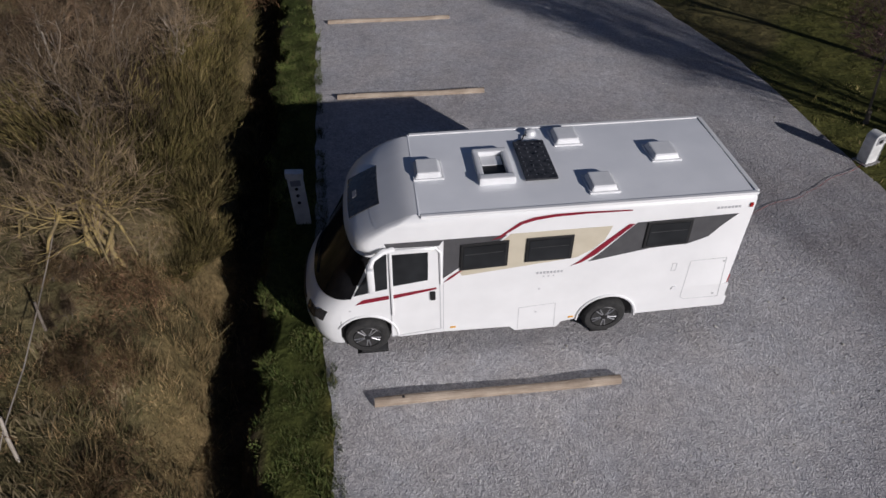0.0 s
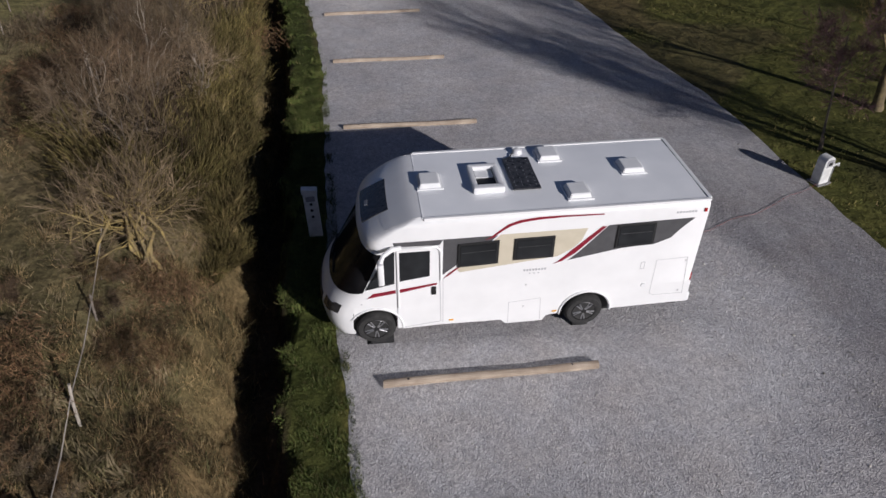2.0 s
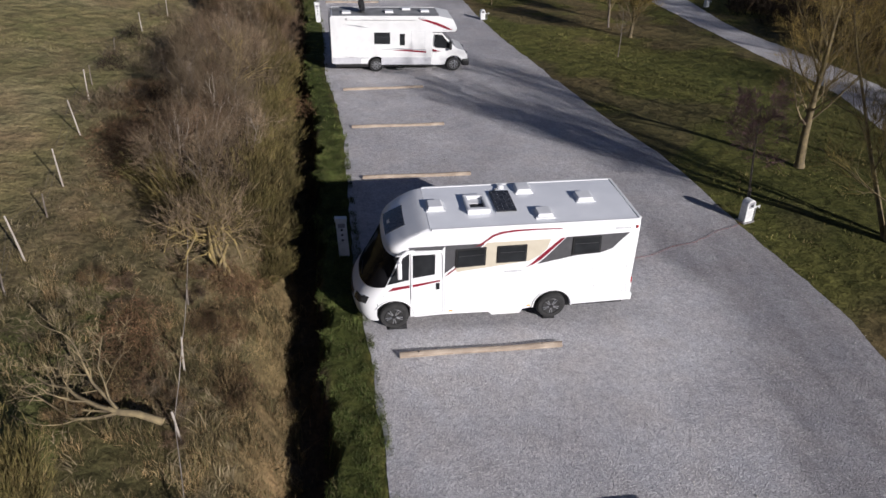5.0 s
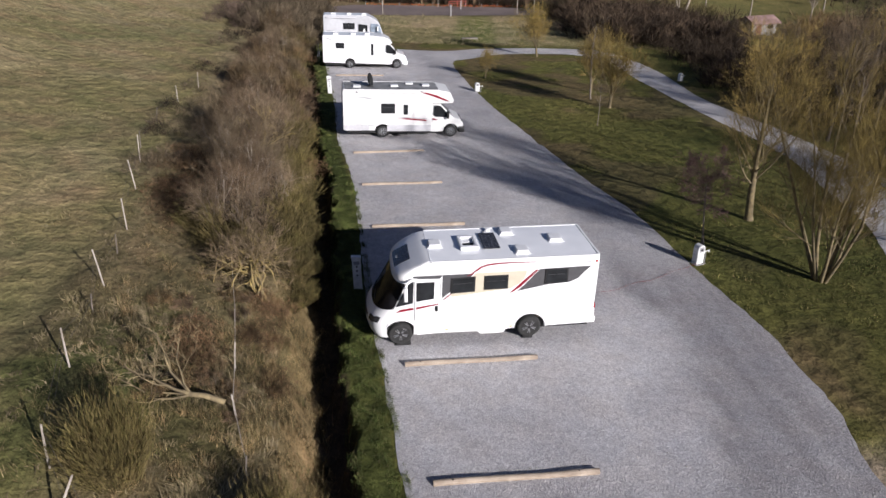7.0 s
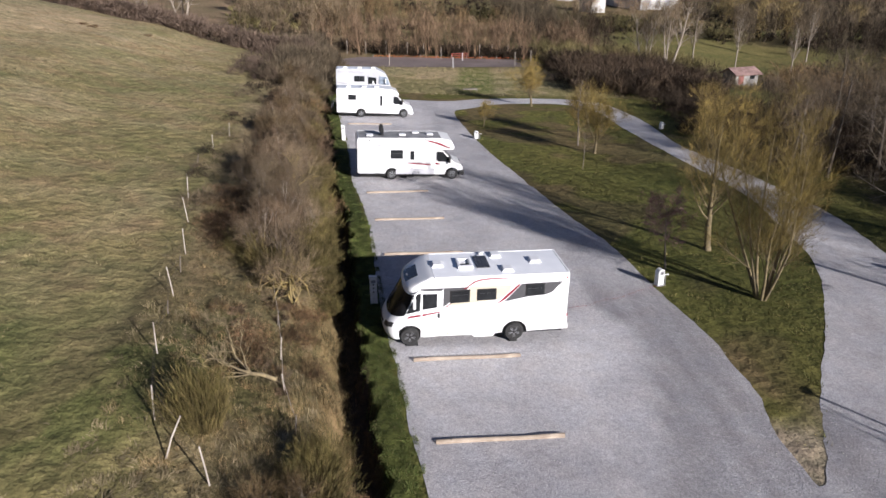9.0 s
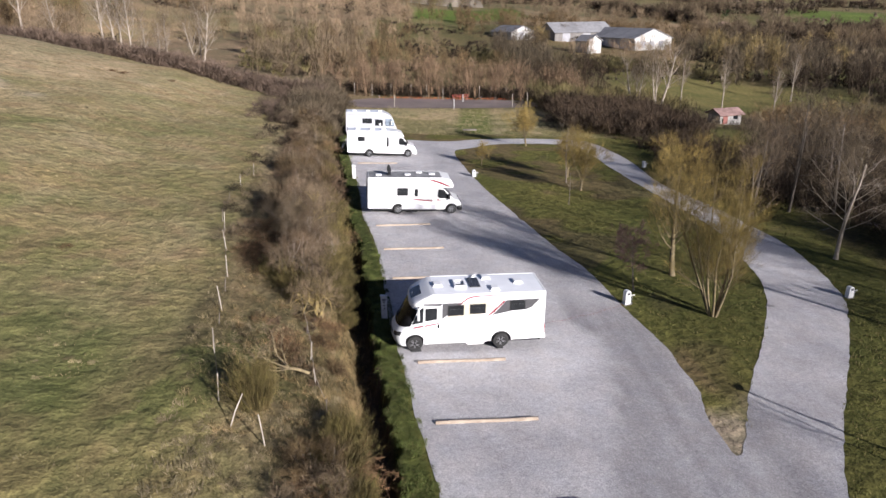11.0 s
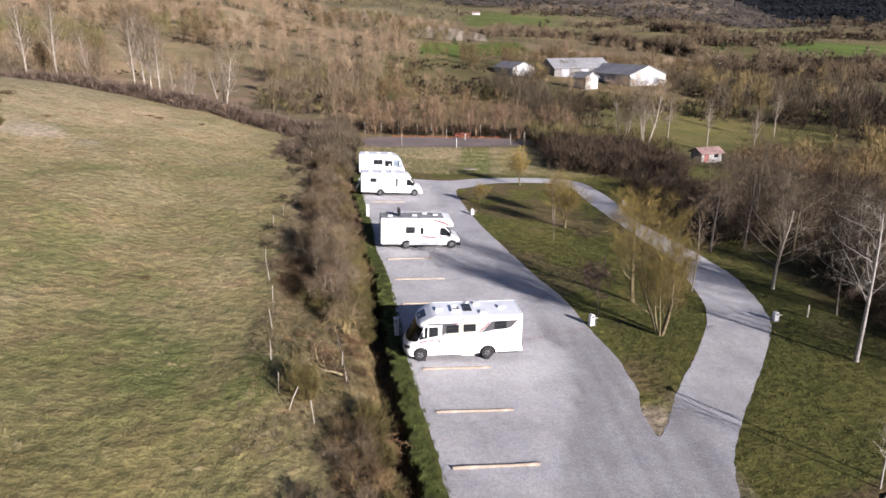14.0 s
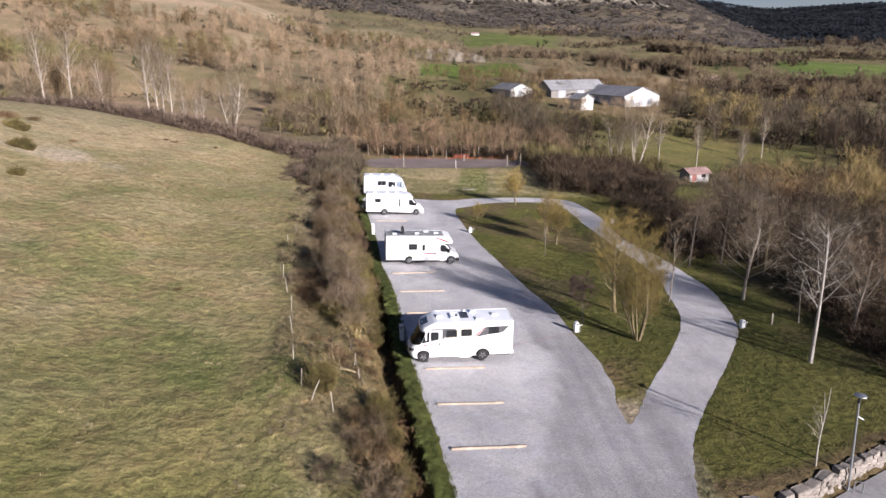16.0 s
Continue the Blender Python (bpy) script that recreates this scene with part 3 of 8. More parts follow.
def cover_colour(x, y):
    """What grows where: turf, meadow, dry bank, fields, scrub, woods. Base colours."""
    n = x.size
    col = np.zeros((n, 3))
    d = edge_x(y) - x
    turf, strip = np.array([.132, .132, .046]), np.array([.07, .085, .028])
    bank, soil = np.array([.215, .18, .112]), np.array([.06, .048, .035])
    meadow, dry = np.array([.268, .234, .127]), np.array([.38, .32, .225])
    scrub, field, wood = np.array([.27, .21, .125]), np.array([.12, .17, .045]), np.array([.145, .125, .112])
    nz = np.array([noise.noise((a * .07, b * .07, 0)) for a, b in zip(x, y)])
    ns = np.array([noise.noise((a * .33, b * .33, 5)) for a, b in zip(x, y)])
    nf = np.array([noise.noise((a * .009, b * .006, 4)) for a, b in zip(x, y)])

    def blend(base, other, w):
        return base * (1 - w[:, None]) + other * w[:, None]
    col[:] = turf
    col = blend(col, np.array([.155, .115, .075]), smooth01((nz + .8 * ns - .02) / .25) * .7)
    col = blend(col, strip, smooth01((d + .1) / .3) * (d < 1.2))
    # ditch floor: bare soil, with some of the ditch's shade in its colour
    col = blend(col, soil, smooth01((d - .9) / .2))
    col = blend(col, np.array([.215, .165, .095]), smooth01((d - 1.75 - .3 * ns) / .3))
    col = blend(col, bank, smooth01((d - 2.5 - .5 * ns) / .5))
    col = blend(col, np.array([.10, .11, .04]), smooth01((ns + .5 * nz - .02) / .22) * .6 * (d > 2.9))
    col = blend(col, np.array([.075, .06, .035]), smooth01((ns - .8 * nz - .06) / .16) * .45 * (d > 2.9) * (y < 20))
    col = blend(col, meadow, smooth01((d - np.interp(y, (-16, -8, -5, 10, 16), (4.4, 4.8, 7.4, 7.4, 6.6)) + 2.5 * nz) / 1.6))
    far_m = .12 + smooth01((d - 8) / 30) * (.35 + .65 * smooth01((y - 5) / 60))
    col = blend(col, dry, np.clip(far_m + nz * .35 + ns * .55, 0, .95) * (d > 6))
    n3 = np.array([noise.noise((a * .14, b * .11, 31)) for a, b in zip(x, y)]) + .5 * ns
    col = blend(col, np.array([.15, .168, .065]), smooth01((n3 - .02) / .3) * .6 * (d > 5.5) * smooth01((60 - y) / 30))
    n4 = np.array([noise.noise((a * .55, b * .5, 41)) + .5 * noise.noise((a * 1.3, b * 1.2, 43)) for a, b in zip(x, y)])
    col = blend(col, np.array([.27, .205, .13]), smooth01((n4 - .05) / .3) * .6 * (d > 6))
    strip_d = smooth01((d - 4) / 1.0) * smooth01((9.5 + 2.5 * nz + ns - d) / 2.2) * smooth01((y - 4) / 8)
    col = blend(col, np.array([.34, .27, .19]), strip_d * .75)
    col = blend(col, np.array([.34, .30, .25]), smooth01((-3.6 - y + 3.0 * ns) / 1.6) * (x > 9) * (x < 14) * .8)
    lawn = (x > 12.5) & (y < 30) & (d < 0)
    col = blend(col, np.array([.078, .08, .028]), lawn * .6 * smooth01((26 - y) / 20))
    by_wall = smooth01((1.7 + ns - (y - np.interp(x, WALL_X, WALL_Y))) / .8) * (x > 13.4)
    col = blend(col, np.array([.10, .074, .05]), by_wall * .85)
    litter = smooth01((x - 30.5 - .04 * y) / 3) * smooth01((y + 8) / 6) * (1 - smooth01((x - 39) / 2) * smooth01((y - 52) / 4))
    col = blend(col, np.array([.085, .068, .042]), litter * .85)
    lea = smooth01((y - 57.5 - 2 * nz) / 2) * (d < 1) * (x < 27)
    col = blend(col, np.where((smooth01((ns + nz + .1) / .3) > .5)[:, None], dry * np.array([1.0, 1.0, .95]), np.array([.24, .22, .12])), lea)
    col = blend(col, np.array([.13, .17, .05]), lea * smooth01((3.2 - np.abs(x - 8.5 - .1 * (y - 60))) / 1.5) * .8)
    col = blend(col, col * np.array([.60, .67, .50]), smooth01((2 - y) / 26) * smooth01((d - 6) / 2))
    bare = smooth01((1 - np.hypot((x + 40) / 6.0, (y - 39.5) / 4.5) + .8 * ns + .5 * nz) / .5)
    col = blend(col, np.array([.43, .375, .32]), bare * .75)
    r = np.hypot(x, y + 40)
    az = np.degrees(np.arctan2(x, y + 40))
    beyond = smooth01((r - 112) / 25) * (d < 4) + smooth01((y - (80 - .24 * (np.minimum(x, -10) + 26))) / 4) * (d >= 4)
    beyond = np.clip(beyond, 0, 1)
    far = np.array([.285, .222, .158]) * (1 + .3 * nf[:, None] + .15 * nz[:, None])

    def patch(a0, a1, r0, r1, c, w=1.0):
        nonlocal far
        k = smooth01((az - a0) / 1.0) * smooth01((a1 - az) / 1.0) * smooth01((r - r0) / (r0 * .04)) * smooth01((r1 - r) / (r1 * .04))
        far = blend(far, np.broadcast_to(c, far.shape), k * w)
    lush = np.array([.12, .125, .05])
    patch(-3, 60, 108, 330, lush, .75)
    far = blend(far, np.broadcast_to(scrub * .7, far.shape), smooth01((nf + .15) / .2) * .6 * (r < 330) * (az > -10))
    patch(-7, 24, 430, 1150, np.array([.165, .15, .09]), .8)
    patch(9, 22, 215, 320, scrub * .8, .7)
    patch(15, 33, 146, 205, np.array([.165, .155, .065]), .9)
    patch(24, 40, 216, 245, np.array([.15, .15, .06]), .9)
    patch(22, 40, 286, 345, np.array([.155, .155, .065]), .9)
    patch(22, 45, 330, 1200, np.array([.135, .125, .065]), .7)
    for c in CLEARINGS:
        far = blend(far, np.broadcast_to(np.array(c[6]), far.shape) * (1 + .25 * ns[:, None]), in_clearing(az + 1.2 * nz, r + 14 * nz, c) * c[7])
    wooded = np.clip(smooth01((r - 1000) / 300), 0, 1)
    far = blend(far, np.broadcast_to(wood, far.shape) * (1 + .3 * nf[:, None]), wooded * np.clip(.95 + nf, 0, 1))
    # the mountain behind gets its shade as a dark ground colour
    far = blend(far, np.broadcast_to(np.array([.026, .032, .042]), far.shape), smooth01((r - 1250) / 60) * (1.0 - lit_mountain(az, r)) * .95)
    col = blend(col, far, beyond)
    return np.clip(col, 0.01, .8)


def build_ground():
    xs = axis_lines(-3200, -30, 30, 3400, .45, 1.075)
    xs = np.unique(np.round(np.concatenate([xs, np.arange(-9.5, 3.6, .15)]), 3))
    ys = axis_lines(-120, -17, 62, 4600, .55, 1.07)
    X, Y = np.meshgrid(xs, ys)
    x, y = X.ravel(), Y.ravel()
    z = height(x, y)
    bump = np.array([noise.noise((a * .8, b * .8, 2)) * .05 + noise.noise((a * .2, b * .2, 7)) * .12 for a, b in zip(x, y)])
    tuft = np.array([abs(noise.noise((a * 1.1, b * .9, 13))) + .6 * abs(noise.noise((a * 2.3, b * 2.0, 17))) for a, b in zip(x, y)])
    away = edge_x(y) - x
    bump = bump + tuft * np.where(away > 2.5, np.where(away > 7, .15, .12), 0) * smooth01((away - 2.5) / .8) * smooth01((70 - away) / 20) * (y < 78)
    on_lot = inside(gravel_outline, x, y) & ~inside(island_outline, x, y)
    rim = on_lot & (inside(island_outline, x - .55, y) | inside(island_outline, x + .55, y) | inside(island_outline, x, y - .6) | inside(island_outline, x, y + .6))
    edge = np.zeros(len(x), bool)
    for dx, dy in ((.6, 0), (-.6, 0), (0, .6), (0, -.6)):
        edge |= (inside(gravel_outline, x + dx, y + dy) & ~inside(island_outline, x + dx, y + dy)) != on_lot
    z = z + np.where(on_lot, np.where(rim, -.018, -.05), np.where(edge, np.clip(bump, -.012, .0), bump * (edge_x(y) - x > 1) + np.clip(bump, -.012, .05) * (edge_x(y) - x <= 1)))
    nx, ny = len(xs), len(ys)
    idx = np.arange(nx * ny).reshape(ny, nx)
    a, b, c, d = idx[:-1, :-1].ravel(), idx[:-1, 1:].ravel(), idx[1:, 1:].ravel(), idx[1:, :-1].ravel()
    faces = np.concatenate([np.stack([a, b, c], 1), np.stack([a, c, d], 1)])
    me = tri_mesh("ground", np.stack([x, y, z], 1), faces, [M_GROUND])
    me.polygons.foreach_set("use_smooth", np.ones(len(faces), bool))
    at = me.color_attributes.new("cover", 'FLOAT_COLOR', 'POINT')
    col = np.ones((len(x), 4), np.float32)
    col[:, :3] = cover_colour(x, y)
    at.data.foreach_set("color", col.ravel())
    return tagged(new("ground", me), "uneven grassy ground with a ditch, meadow slope and far hills", "ground", kind="structure")


build_ground()


def sheet(name, outer, holes, material, lift, label, category):
    """A flat-lying sheet inside an outline, on the slope, with thickness at its rim."""
    from mathutils import geometry
    verts, edges = [], []
    for ring in [outer] + holes:
        k = len(verts)
        verts += [Vector(p) for p in ring]
        edges += [(k + i, k + (i + 1) % len(ring)) for i in range(len(ring))]
    inner = []
    xs0, xs1 = min(v.x for v in verts), max(v.x for v in verts)
    ys0, ys1 = min(v.y for v in verts), max(v.y for v in verts)
    gx, gy = np.meshgrid(np.arange(xs0, xs1, .6), np.arange(ys0, ys1, .6))
    ok = inside(outer, gx.ravel(), gy.ravel())
    for h in holes:
        ok &= ~inside(h, gx.ravel(), gy.ravel())
    verts += [Vector((a, b)) for a, b in zip(gx.ravel()[ok], gy.ravel()[ok])]
    v, e, f, *_ = geometry.delaunay_2d_cdt(verts, edges, [], 0, 1e-4)
    cx = [sum(v[i].x for i in t) / len(t) for t in f]
    cy = [sum(v[i].y for i in t) / len(t) for t in f]
    keep = inside(outer, cx, cy)
    for h in holes:
        keep &= ~inside(h, cx, cy)
    vx, vy = np.array([p.x for p in v]), np.array([p.y for p in v])
    vz = -SLOPE * vx + lift + np.array([noise.noise((p.x * .35, p.y * .35, 3)) * .018 for p in v])
    me = mesh_of(name, np.stack([vx, vy, vz], 1), [t for t, k in zip(f, keep) if k], [material], True)
    return me, vx, vy


lot_mesh, _vx, _vy = sheet("gravel_lot", gravel_outline, [island_outline], M_GRAVEL, .0, "", "")
_w = lot_mesh.attributes.new("worn", 'FLOAT', 'POINT')
_edge = np.interp(_vy, (-16, -12.3, -9, -5, -1.3, 1.7, 3.3, 5.6, 9, 13.7, 17.6, 30, 50), (3.9, 4.9, 6.0, 7.3, 8.3, 8.4, 7.4, 7.2, 7.0, 5.6, 4.1, 2.5, 1.5))
_lane_and_dimming = smooth01((_vx - _edge) / .6) * np.where(inside(island_outline, _vx - 4.0, _vy + 1.0) | (_vx > 13.5), .45, 1.0)
_lane_and_dimming = _lane_and_dimming * (1 - .72 * smooth01((_vy - 3) / 8))
# near end dimmed in the colour, as seen steeply it returns less light
_lane_and_dimming = np.clip(_lane_and_dimming + .28 * smooth01((-1.5 - _vy) / 7), 0, 1)
_w.data.foreach_set("value", _lane_and_dimming.astype(np.float32))
tagged(new("gravel_lot", lot_mesh), "pale crushed limestone gravel of the parking area and drive", "gravel", kind="structure")


# ---------------- wheels ----------------
def add_wheel(parent, x, y, z, radius=.36, width=.22, side=-1, alloy=True):
    """Tyre with a bulged wall, a rim with spokes and a hub cap; side -1 looks towards -y."""
    w = width
    prof = [(radius * .62, -w / 2), (radius * .70, -w / 2 - .012), (radius * .88, -w / 2 - .008), (radius * .97, -w / 2 + .03),
            (radius, -w / 2 + .06), (radius, w / 2 - .06), (radius * .97, w / 2 - .03), (radius * .88, w / 2), (radius * .62, w / 2)]
    at = Matrix.Translation((x, y, z)) @ Matrix.Diagonal((1, -side, 1, 1))
    tyre = part("wheel", moved(bm_lathe(prof, 36), at), M_RUBBER, parent, "black rubber tyre on its rim", True)
    rim = joined(bm_lathe([(radius * .64, -w / 2 - .004), (radius * .60, -w / 2 - .014), (radius * .57, -w / 2 + .03), (radius * .57, w / 2 - .05)], 32, False))
    part("rim", moved(rim, at), M_BLACK if alloy else M_GALV, tyre, "metal rim ring", True)
    part("dish", moved(bm_lathe([(radius * .58, -w / 2 + .035), (.05, -w / 2 + .045), (.01, -w / 2 + .046)], 28), at), M_BLACK, tyre)
    n = 5 if alloy else 8
    for k in range(n):
        a = k * math.tau / n + .3
        pieces = []
        for off in ((-.16, .16) if alloy else (0,)):
            hw = .012 if alloy else .022
            c = bm_box(.05, -w / 2 - .008, -hw, radius * .58, -w / 2 + .02, hw, .005, 1)
            moved(c, Matrix.Rotation(a + off, 4, 'Y'))
            pieces.append(c)
        part("spoke", moved(joined(*pieces), at), M_ALLOY if alloy else M_GALV, tyre)
    part("hub_cap", moved(bm_lathe([(.002, -w / 2 - .018), (.045, -w / 2 - .016), (.062, -w / 2), (.062, -w / 2 + .03)], 18), at), M_BLACK, tyre)
    return tyre


def arc(cx, cz, r, a0, a1, n=14):
    return [(cx + r * math.cos(radians(a0 + (a1 - a0) * k / n)), cz + r * math.sin(radians(a0 + (a1 - a0) * k / n))) for k in range(n + 1)]


def grid_part(name, fn, us, vs, material, parent, label="", thick=.012):
    """A bent sheet from a function of two variables, with thickness."""
    bm = bmesh.new()
    g = [[bm.verts.new(fn(u, v)) for u in us] for v in vs]
    for a, b in zip(g, g[1:]):
        for k in range(len(us) - 1):
            bm.faces.new((a[k], a[k + 1], b[k + 1], b[k]))
    bmesh.ops.recalc_face_normals(bm, faces=bm.faces[:])
    thicken(bm, thick)
    return part(name, bm, material, parent, label, True)


def seam(parent, pts, y, width=.012, material=None, name="panel_gap"):
    """A thin line along (x, z) points, on a side wall."""
    bm = bmesh.new()
    for (x0, z0), (x1, z1) in zip(pts, pts[1:]):
        d = Vector((x1 - x0, 0, z1 - z0))
        n = Vector((-d.z, 0, d.x)).normalized() * width / 2
        q = [bm.verts.new(Vector((x, y, z)) + s * n) for x, z, s in ((x0, z0, -1), (x1, z1, -1), (x1, z1, 1), (x0, z0, 1))]
        bm.faces.new(q)
    r = bmesh.ops.extrude_face_region(bm, geom=bm.faces[:])
    for v in [g for g in r["geom"] if isinstance(g, bmesh.types.BMVert)]:
        v.co.y += .004 if y < 1 else -.004
    return part(name, bm, material or M_SEAM, parent)


def side_window(parent, corners, y=-.004, frame_w=.045, name="window"):
    """A hung caravan window: dark rounded frame, tinted pane, inner bar."""
    f = bm_prism(corners, y, y - .022, .008)
    ob = part(name, f, M_BLACK, parent, "black framed hinged window")
    cx, cz = sum(p[0] for p in corners) / 4, sum(p[1] for p in corners) / 4
    w = max(p[0] for p in corners) - min(p[0] for p in corners)
    h = max(p[1] for p in corners) - min(p[1] for p in corners)
    inner = [(cx + (x - cx) * (1 - 2 * frame_w / w), cz + (z - cz) * (1 - 2 * frame_w / h)) for x, z in corners]
    part("pane", bm_prism(inner, y - .02, y - .030, .003), M_GLASS, ob, "dark tinted acrylic pane")
    (x0, z0), (x1, z1) = [((a[0] + b[0]) / 2, (a[1] + b[1]) / 2) for a, b in ((inner[0], inner[3]), (inner[1], inner[2]))]
    seam(ob, [(x0 + .03, z0 + h * .12), (x1 - .03, z1 + h * .12)], y - .033, .007, M_SEAMDARK, "blind_rail")
    return ob


# ---------------- the integrated motorhome ----------------
VAN_W, VAN_REAR, VAN_TOP = 2.3, 5.80, 2.84
NOSE_Z = (.30, .42, .60, .80, .98, 1.12, 1.22, 2.16, 2.22, 2.26, 2.34, 2.42, 2.50, 2.58, 2.66, 2.74, 2.80, 2.84)
NOSE_X = (-1.08, -1.17, -1.21, -1.20, -1.12, -1.02, -.93, -.40, -.35, -.42, -.40, -.33, -.21, -.06, .10, .30, .46, .62)
NOSE_D = (.50, .55, .60, .60, .60, .62, .62, .46, .44, .42, .38, .33, .27, .22, .17, .12, .08, .05)


def nose(y, z, out=0.0):
    """Place on the rounded front, pushed out by a little."""
    x0, d = float(np.interp(z, NOSE_Z, NOSE_X)), float(np.interp(z, NOSE_Z, NOSE_D))
    u = min(1.0, abs((y - VAN_W / 2) / (VAN_W / 2)))
    bow = (1 - u ** 2.5) ** (1 / 2.5)
    n = Vector((-bow, (y - VAN_W / 2) / (VAN_W / 2) * (1 - bow * .6), 0)).normalized()
    return Vector((x0 + d - d * bow, y, z)) + n * out


def lift(x, z):
    """Side marks rise a little less towards the back."""
    return (x, z - .02 * x)


def build_motorhome():
    van = empty("motorhome", Matrix.Identity(4), "white integrated motorhome with grey, beige and dark red graphics", "motorhome")
    W, R, H = VAN_W, VAN_REAR, VAN_TOP
    # upper shell: stacked outlines
    bm = bmesh.new()
    rings = []
    ts = [k / 20 for k in range(21)]
    for z in (.95, 1.02, 1.12, 1.22, 1.5, 1.9, 2.16, 2.22, 2.26, 2.34, 2.42, 2.50, 2.58, 2.66, 2.72, 2.77, 2.81, 2.835):
        ins = float(np.interp(z, (2.6, 2.74, 2.79, 2.835), (0, .008, .03, .10)))
        ring = []
        for t in ts:
            y = W / 2 * (1 - math.cos(math.pi * t))
            p = nose(y, z)
            p.y = W / 2 + (p.y - W / 2) * (W - 2 * ins) / W
            ring.append(p)
        for x in (1.4, 2.6, 3.8, 5.0, R - .14):
            ring.append(Vector((x, W - ins, z)))
        ring += [Vector((R - .04 - ins * .5, W - .04 - ins, z)), Vector((R - ins * .5, W - .14 - ins, z)), Vector((R - ins * .5, .14 + ins, z)),
                 Vector((R - .04 - ins * .5, .04 + ins, z))]
        for x in (R - .14, 5.0, 3.8, 2.6, 1.4):
            ring.append(Vector((x, ins, z)))
        rings.append([bm.verts.new(p) for p in ring])
    n = len(rings[0])
    for a, b in zip(rings, rings[1:]):
        for k in range(n):
            bm.faces.new((a[k], a[(k + 1) % n], b[(k + 1) % n], b[k]))
    body = part("body", bm, M_WHITE, van, "glossy white body shell", True)
    # roof panel, slightly crowned
    rb = bmesh.new()
    rows = []
    for x in (.70, 1.2, 2.2, 3.2, 4.2, 5.2, R - .12):
        rows.append([rb.verts.new((x, y, H - .006 + .015 * (1 - ((y - W / 2) / 1.06) ** 2))) for y in (.09, .4, .8, 1.15, 1.5, 1.9, W - .09)])
    for a, b in zip(rows, rows[1:]):
        for k in range(6):
            rb.faces.new((a[k], a[k + 1], b[k + 1], b[k]))
    thicken(rb, .02)
    roof = part("roof", rb, M_ROOF, van, "light grey fibreglass roof skin", True)
    fb = bmesh.new()
    rows = []
    for i in range(9):
        z = 2.60 + .235 * i / 8
        rows.append([fb.verts.new(nose(.10 + (W - .2) * k / 14, z, .004)) for k in range(15)])
    rows.append([fb.verts.new((.72, .10 + (W - .2) * k / 14, H + .002)) for k in range(15)])
    for a, b in zip(rows, rows[1:]):
        for k in range(14):
            fb.faces.new((a[k], a[k + 1], b[k + 1], b[k]))
    part("front_cap", fb, M_WHITE, van, "rounded white roof front", True)
    part("roof_joint", bm_box(.69, .06, H - .01, .715, W - .06, H + .006, .004, 1), M_ROOF, roof)
    for y in (.05, W - .05):
        part("roof_rail", bm_box(.72, y - .03, H - .035, R - .06, y + .03, H + .008, .008), M_WHITE, van)
    part("rear_rail", bm_box(R - .10, .08, H - .03, R - .03, W - .08, H + .010, .008), M_WHITE, van)
    # lower side walls with wheel arches
    low = [(-.58, .95), (R - .02, .95), (R - .02, .43), (4.30, .40)] + arc(3.76, .40, .47, 0, 180, 16)[0:] + [(3.02, .36), (2.94, .235), (2.24, .235), (2.14, .34),
          (1.0, .36), (.30, .33)] + [p for p in arc(-.20, .40, .475, 0, 146, 14)]
    for y0, y1 in ((.0, .035), (W - .035, W)):
        part("skirt", bm_prism(low, y0, y1), M_WHITE, van, "white lower side panel with wheel arches")
    for cx in (-.20, 3.76):
        for y, s in ((-.006, 1), (W + .006, -1)):
            pts = [Vector((x, y, z)) for x, z in arc(cx, .40, .50, -2, 182 if cx > 0 else 150, 18)]
            part("wheel_arch", bm_tube(pts, .022, 6), M_WHITE, van, "flared white arch trim", True)
    # bumper, bonnet
    grid_part("bumper", lambda u, z: nose(u, z, 0.0), [W / 2 * (1 - math.cos(math.pi * k / 20)) for k in range(21)],
              (.30, .36, .42, .5, .6, .7, .8, .9, .955), M_WHITE, van, "rounded white front bumper", .03)
    grid_part("lower_grille", lambda u, z: nose(u, z, .012), [.45 + 1.4 * k / 12 for k in range(13)], (.40, .46, .52), M_BLACK, van, "black lower air intake")
    grid_part("upper_grille", lambda u, z: nose(u, z, .012), [.6 + 1.1 * k / 12 for k in range(13)], (.74, .80, .86), M_BLACK, van, "black radiator grille")
    for a, b in ((.07, .46), (W - .46, W - .07)):
        grid_part("headlamp", lambda u, z: nose(u, z + (.05 if (u < .2 or u > W - .2) else 0), .014),
                  [a + (b - a) * k / 8 for k in range(9)], (.76, .83, .90, .95), M_LAMP, van, "dark lensed headlamp")
    # windscreen and cab glazing
    def screen(t, v):
        y = W / 2 * (1 - math.cos(math.pi * t))
        z0 = 1.15 + .18 * abs(2 * t - 1) ** 2
        return nose(y, z0 + (2.15 - z0) * v, .010)
    scr = grid_part("windscreen", screen, [.035 + .93 * k / 26 for k in range(27)], [k / 7 for k in range(8)], M_FRONTGLASS, van, "large dark bowed windscreen")
    for y0 in (.75, 1.35):
        b0, b1 = nose(y0, 1.24, .03), nose(y0 + .45, 1.36, .03)
        part("wiper", bm_tube([b0, (b0 + b1) / 2 + Vector((-.01, 0, .0)), b1], .012, 5), M_BLACK, scr)
    for s, y in ((1, -.002), (-1, W + .002)):
        q = [(-.34, 1.375), (.175, 1.48), (.20, 2.22), (.06, 2.18)]
        part("cab_window", bm_prism(q, y, y - .012 * s), M_GLASS, van, "dark triangular cab window")
    grid_part("roof_window", lambda u, z: nose(u, z, .034), [.62 + 1.0 * k / 10 for k in range(11)], (2.44, 2.49, 2.54, 2.59, 2.64, 2.69), M_LAMP, van,
              "dark panoramic window in the roof front")
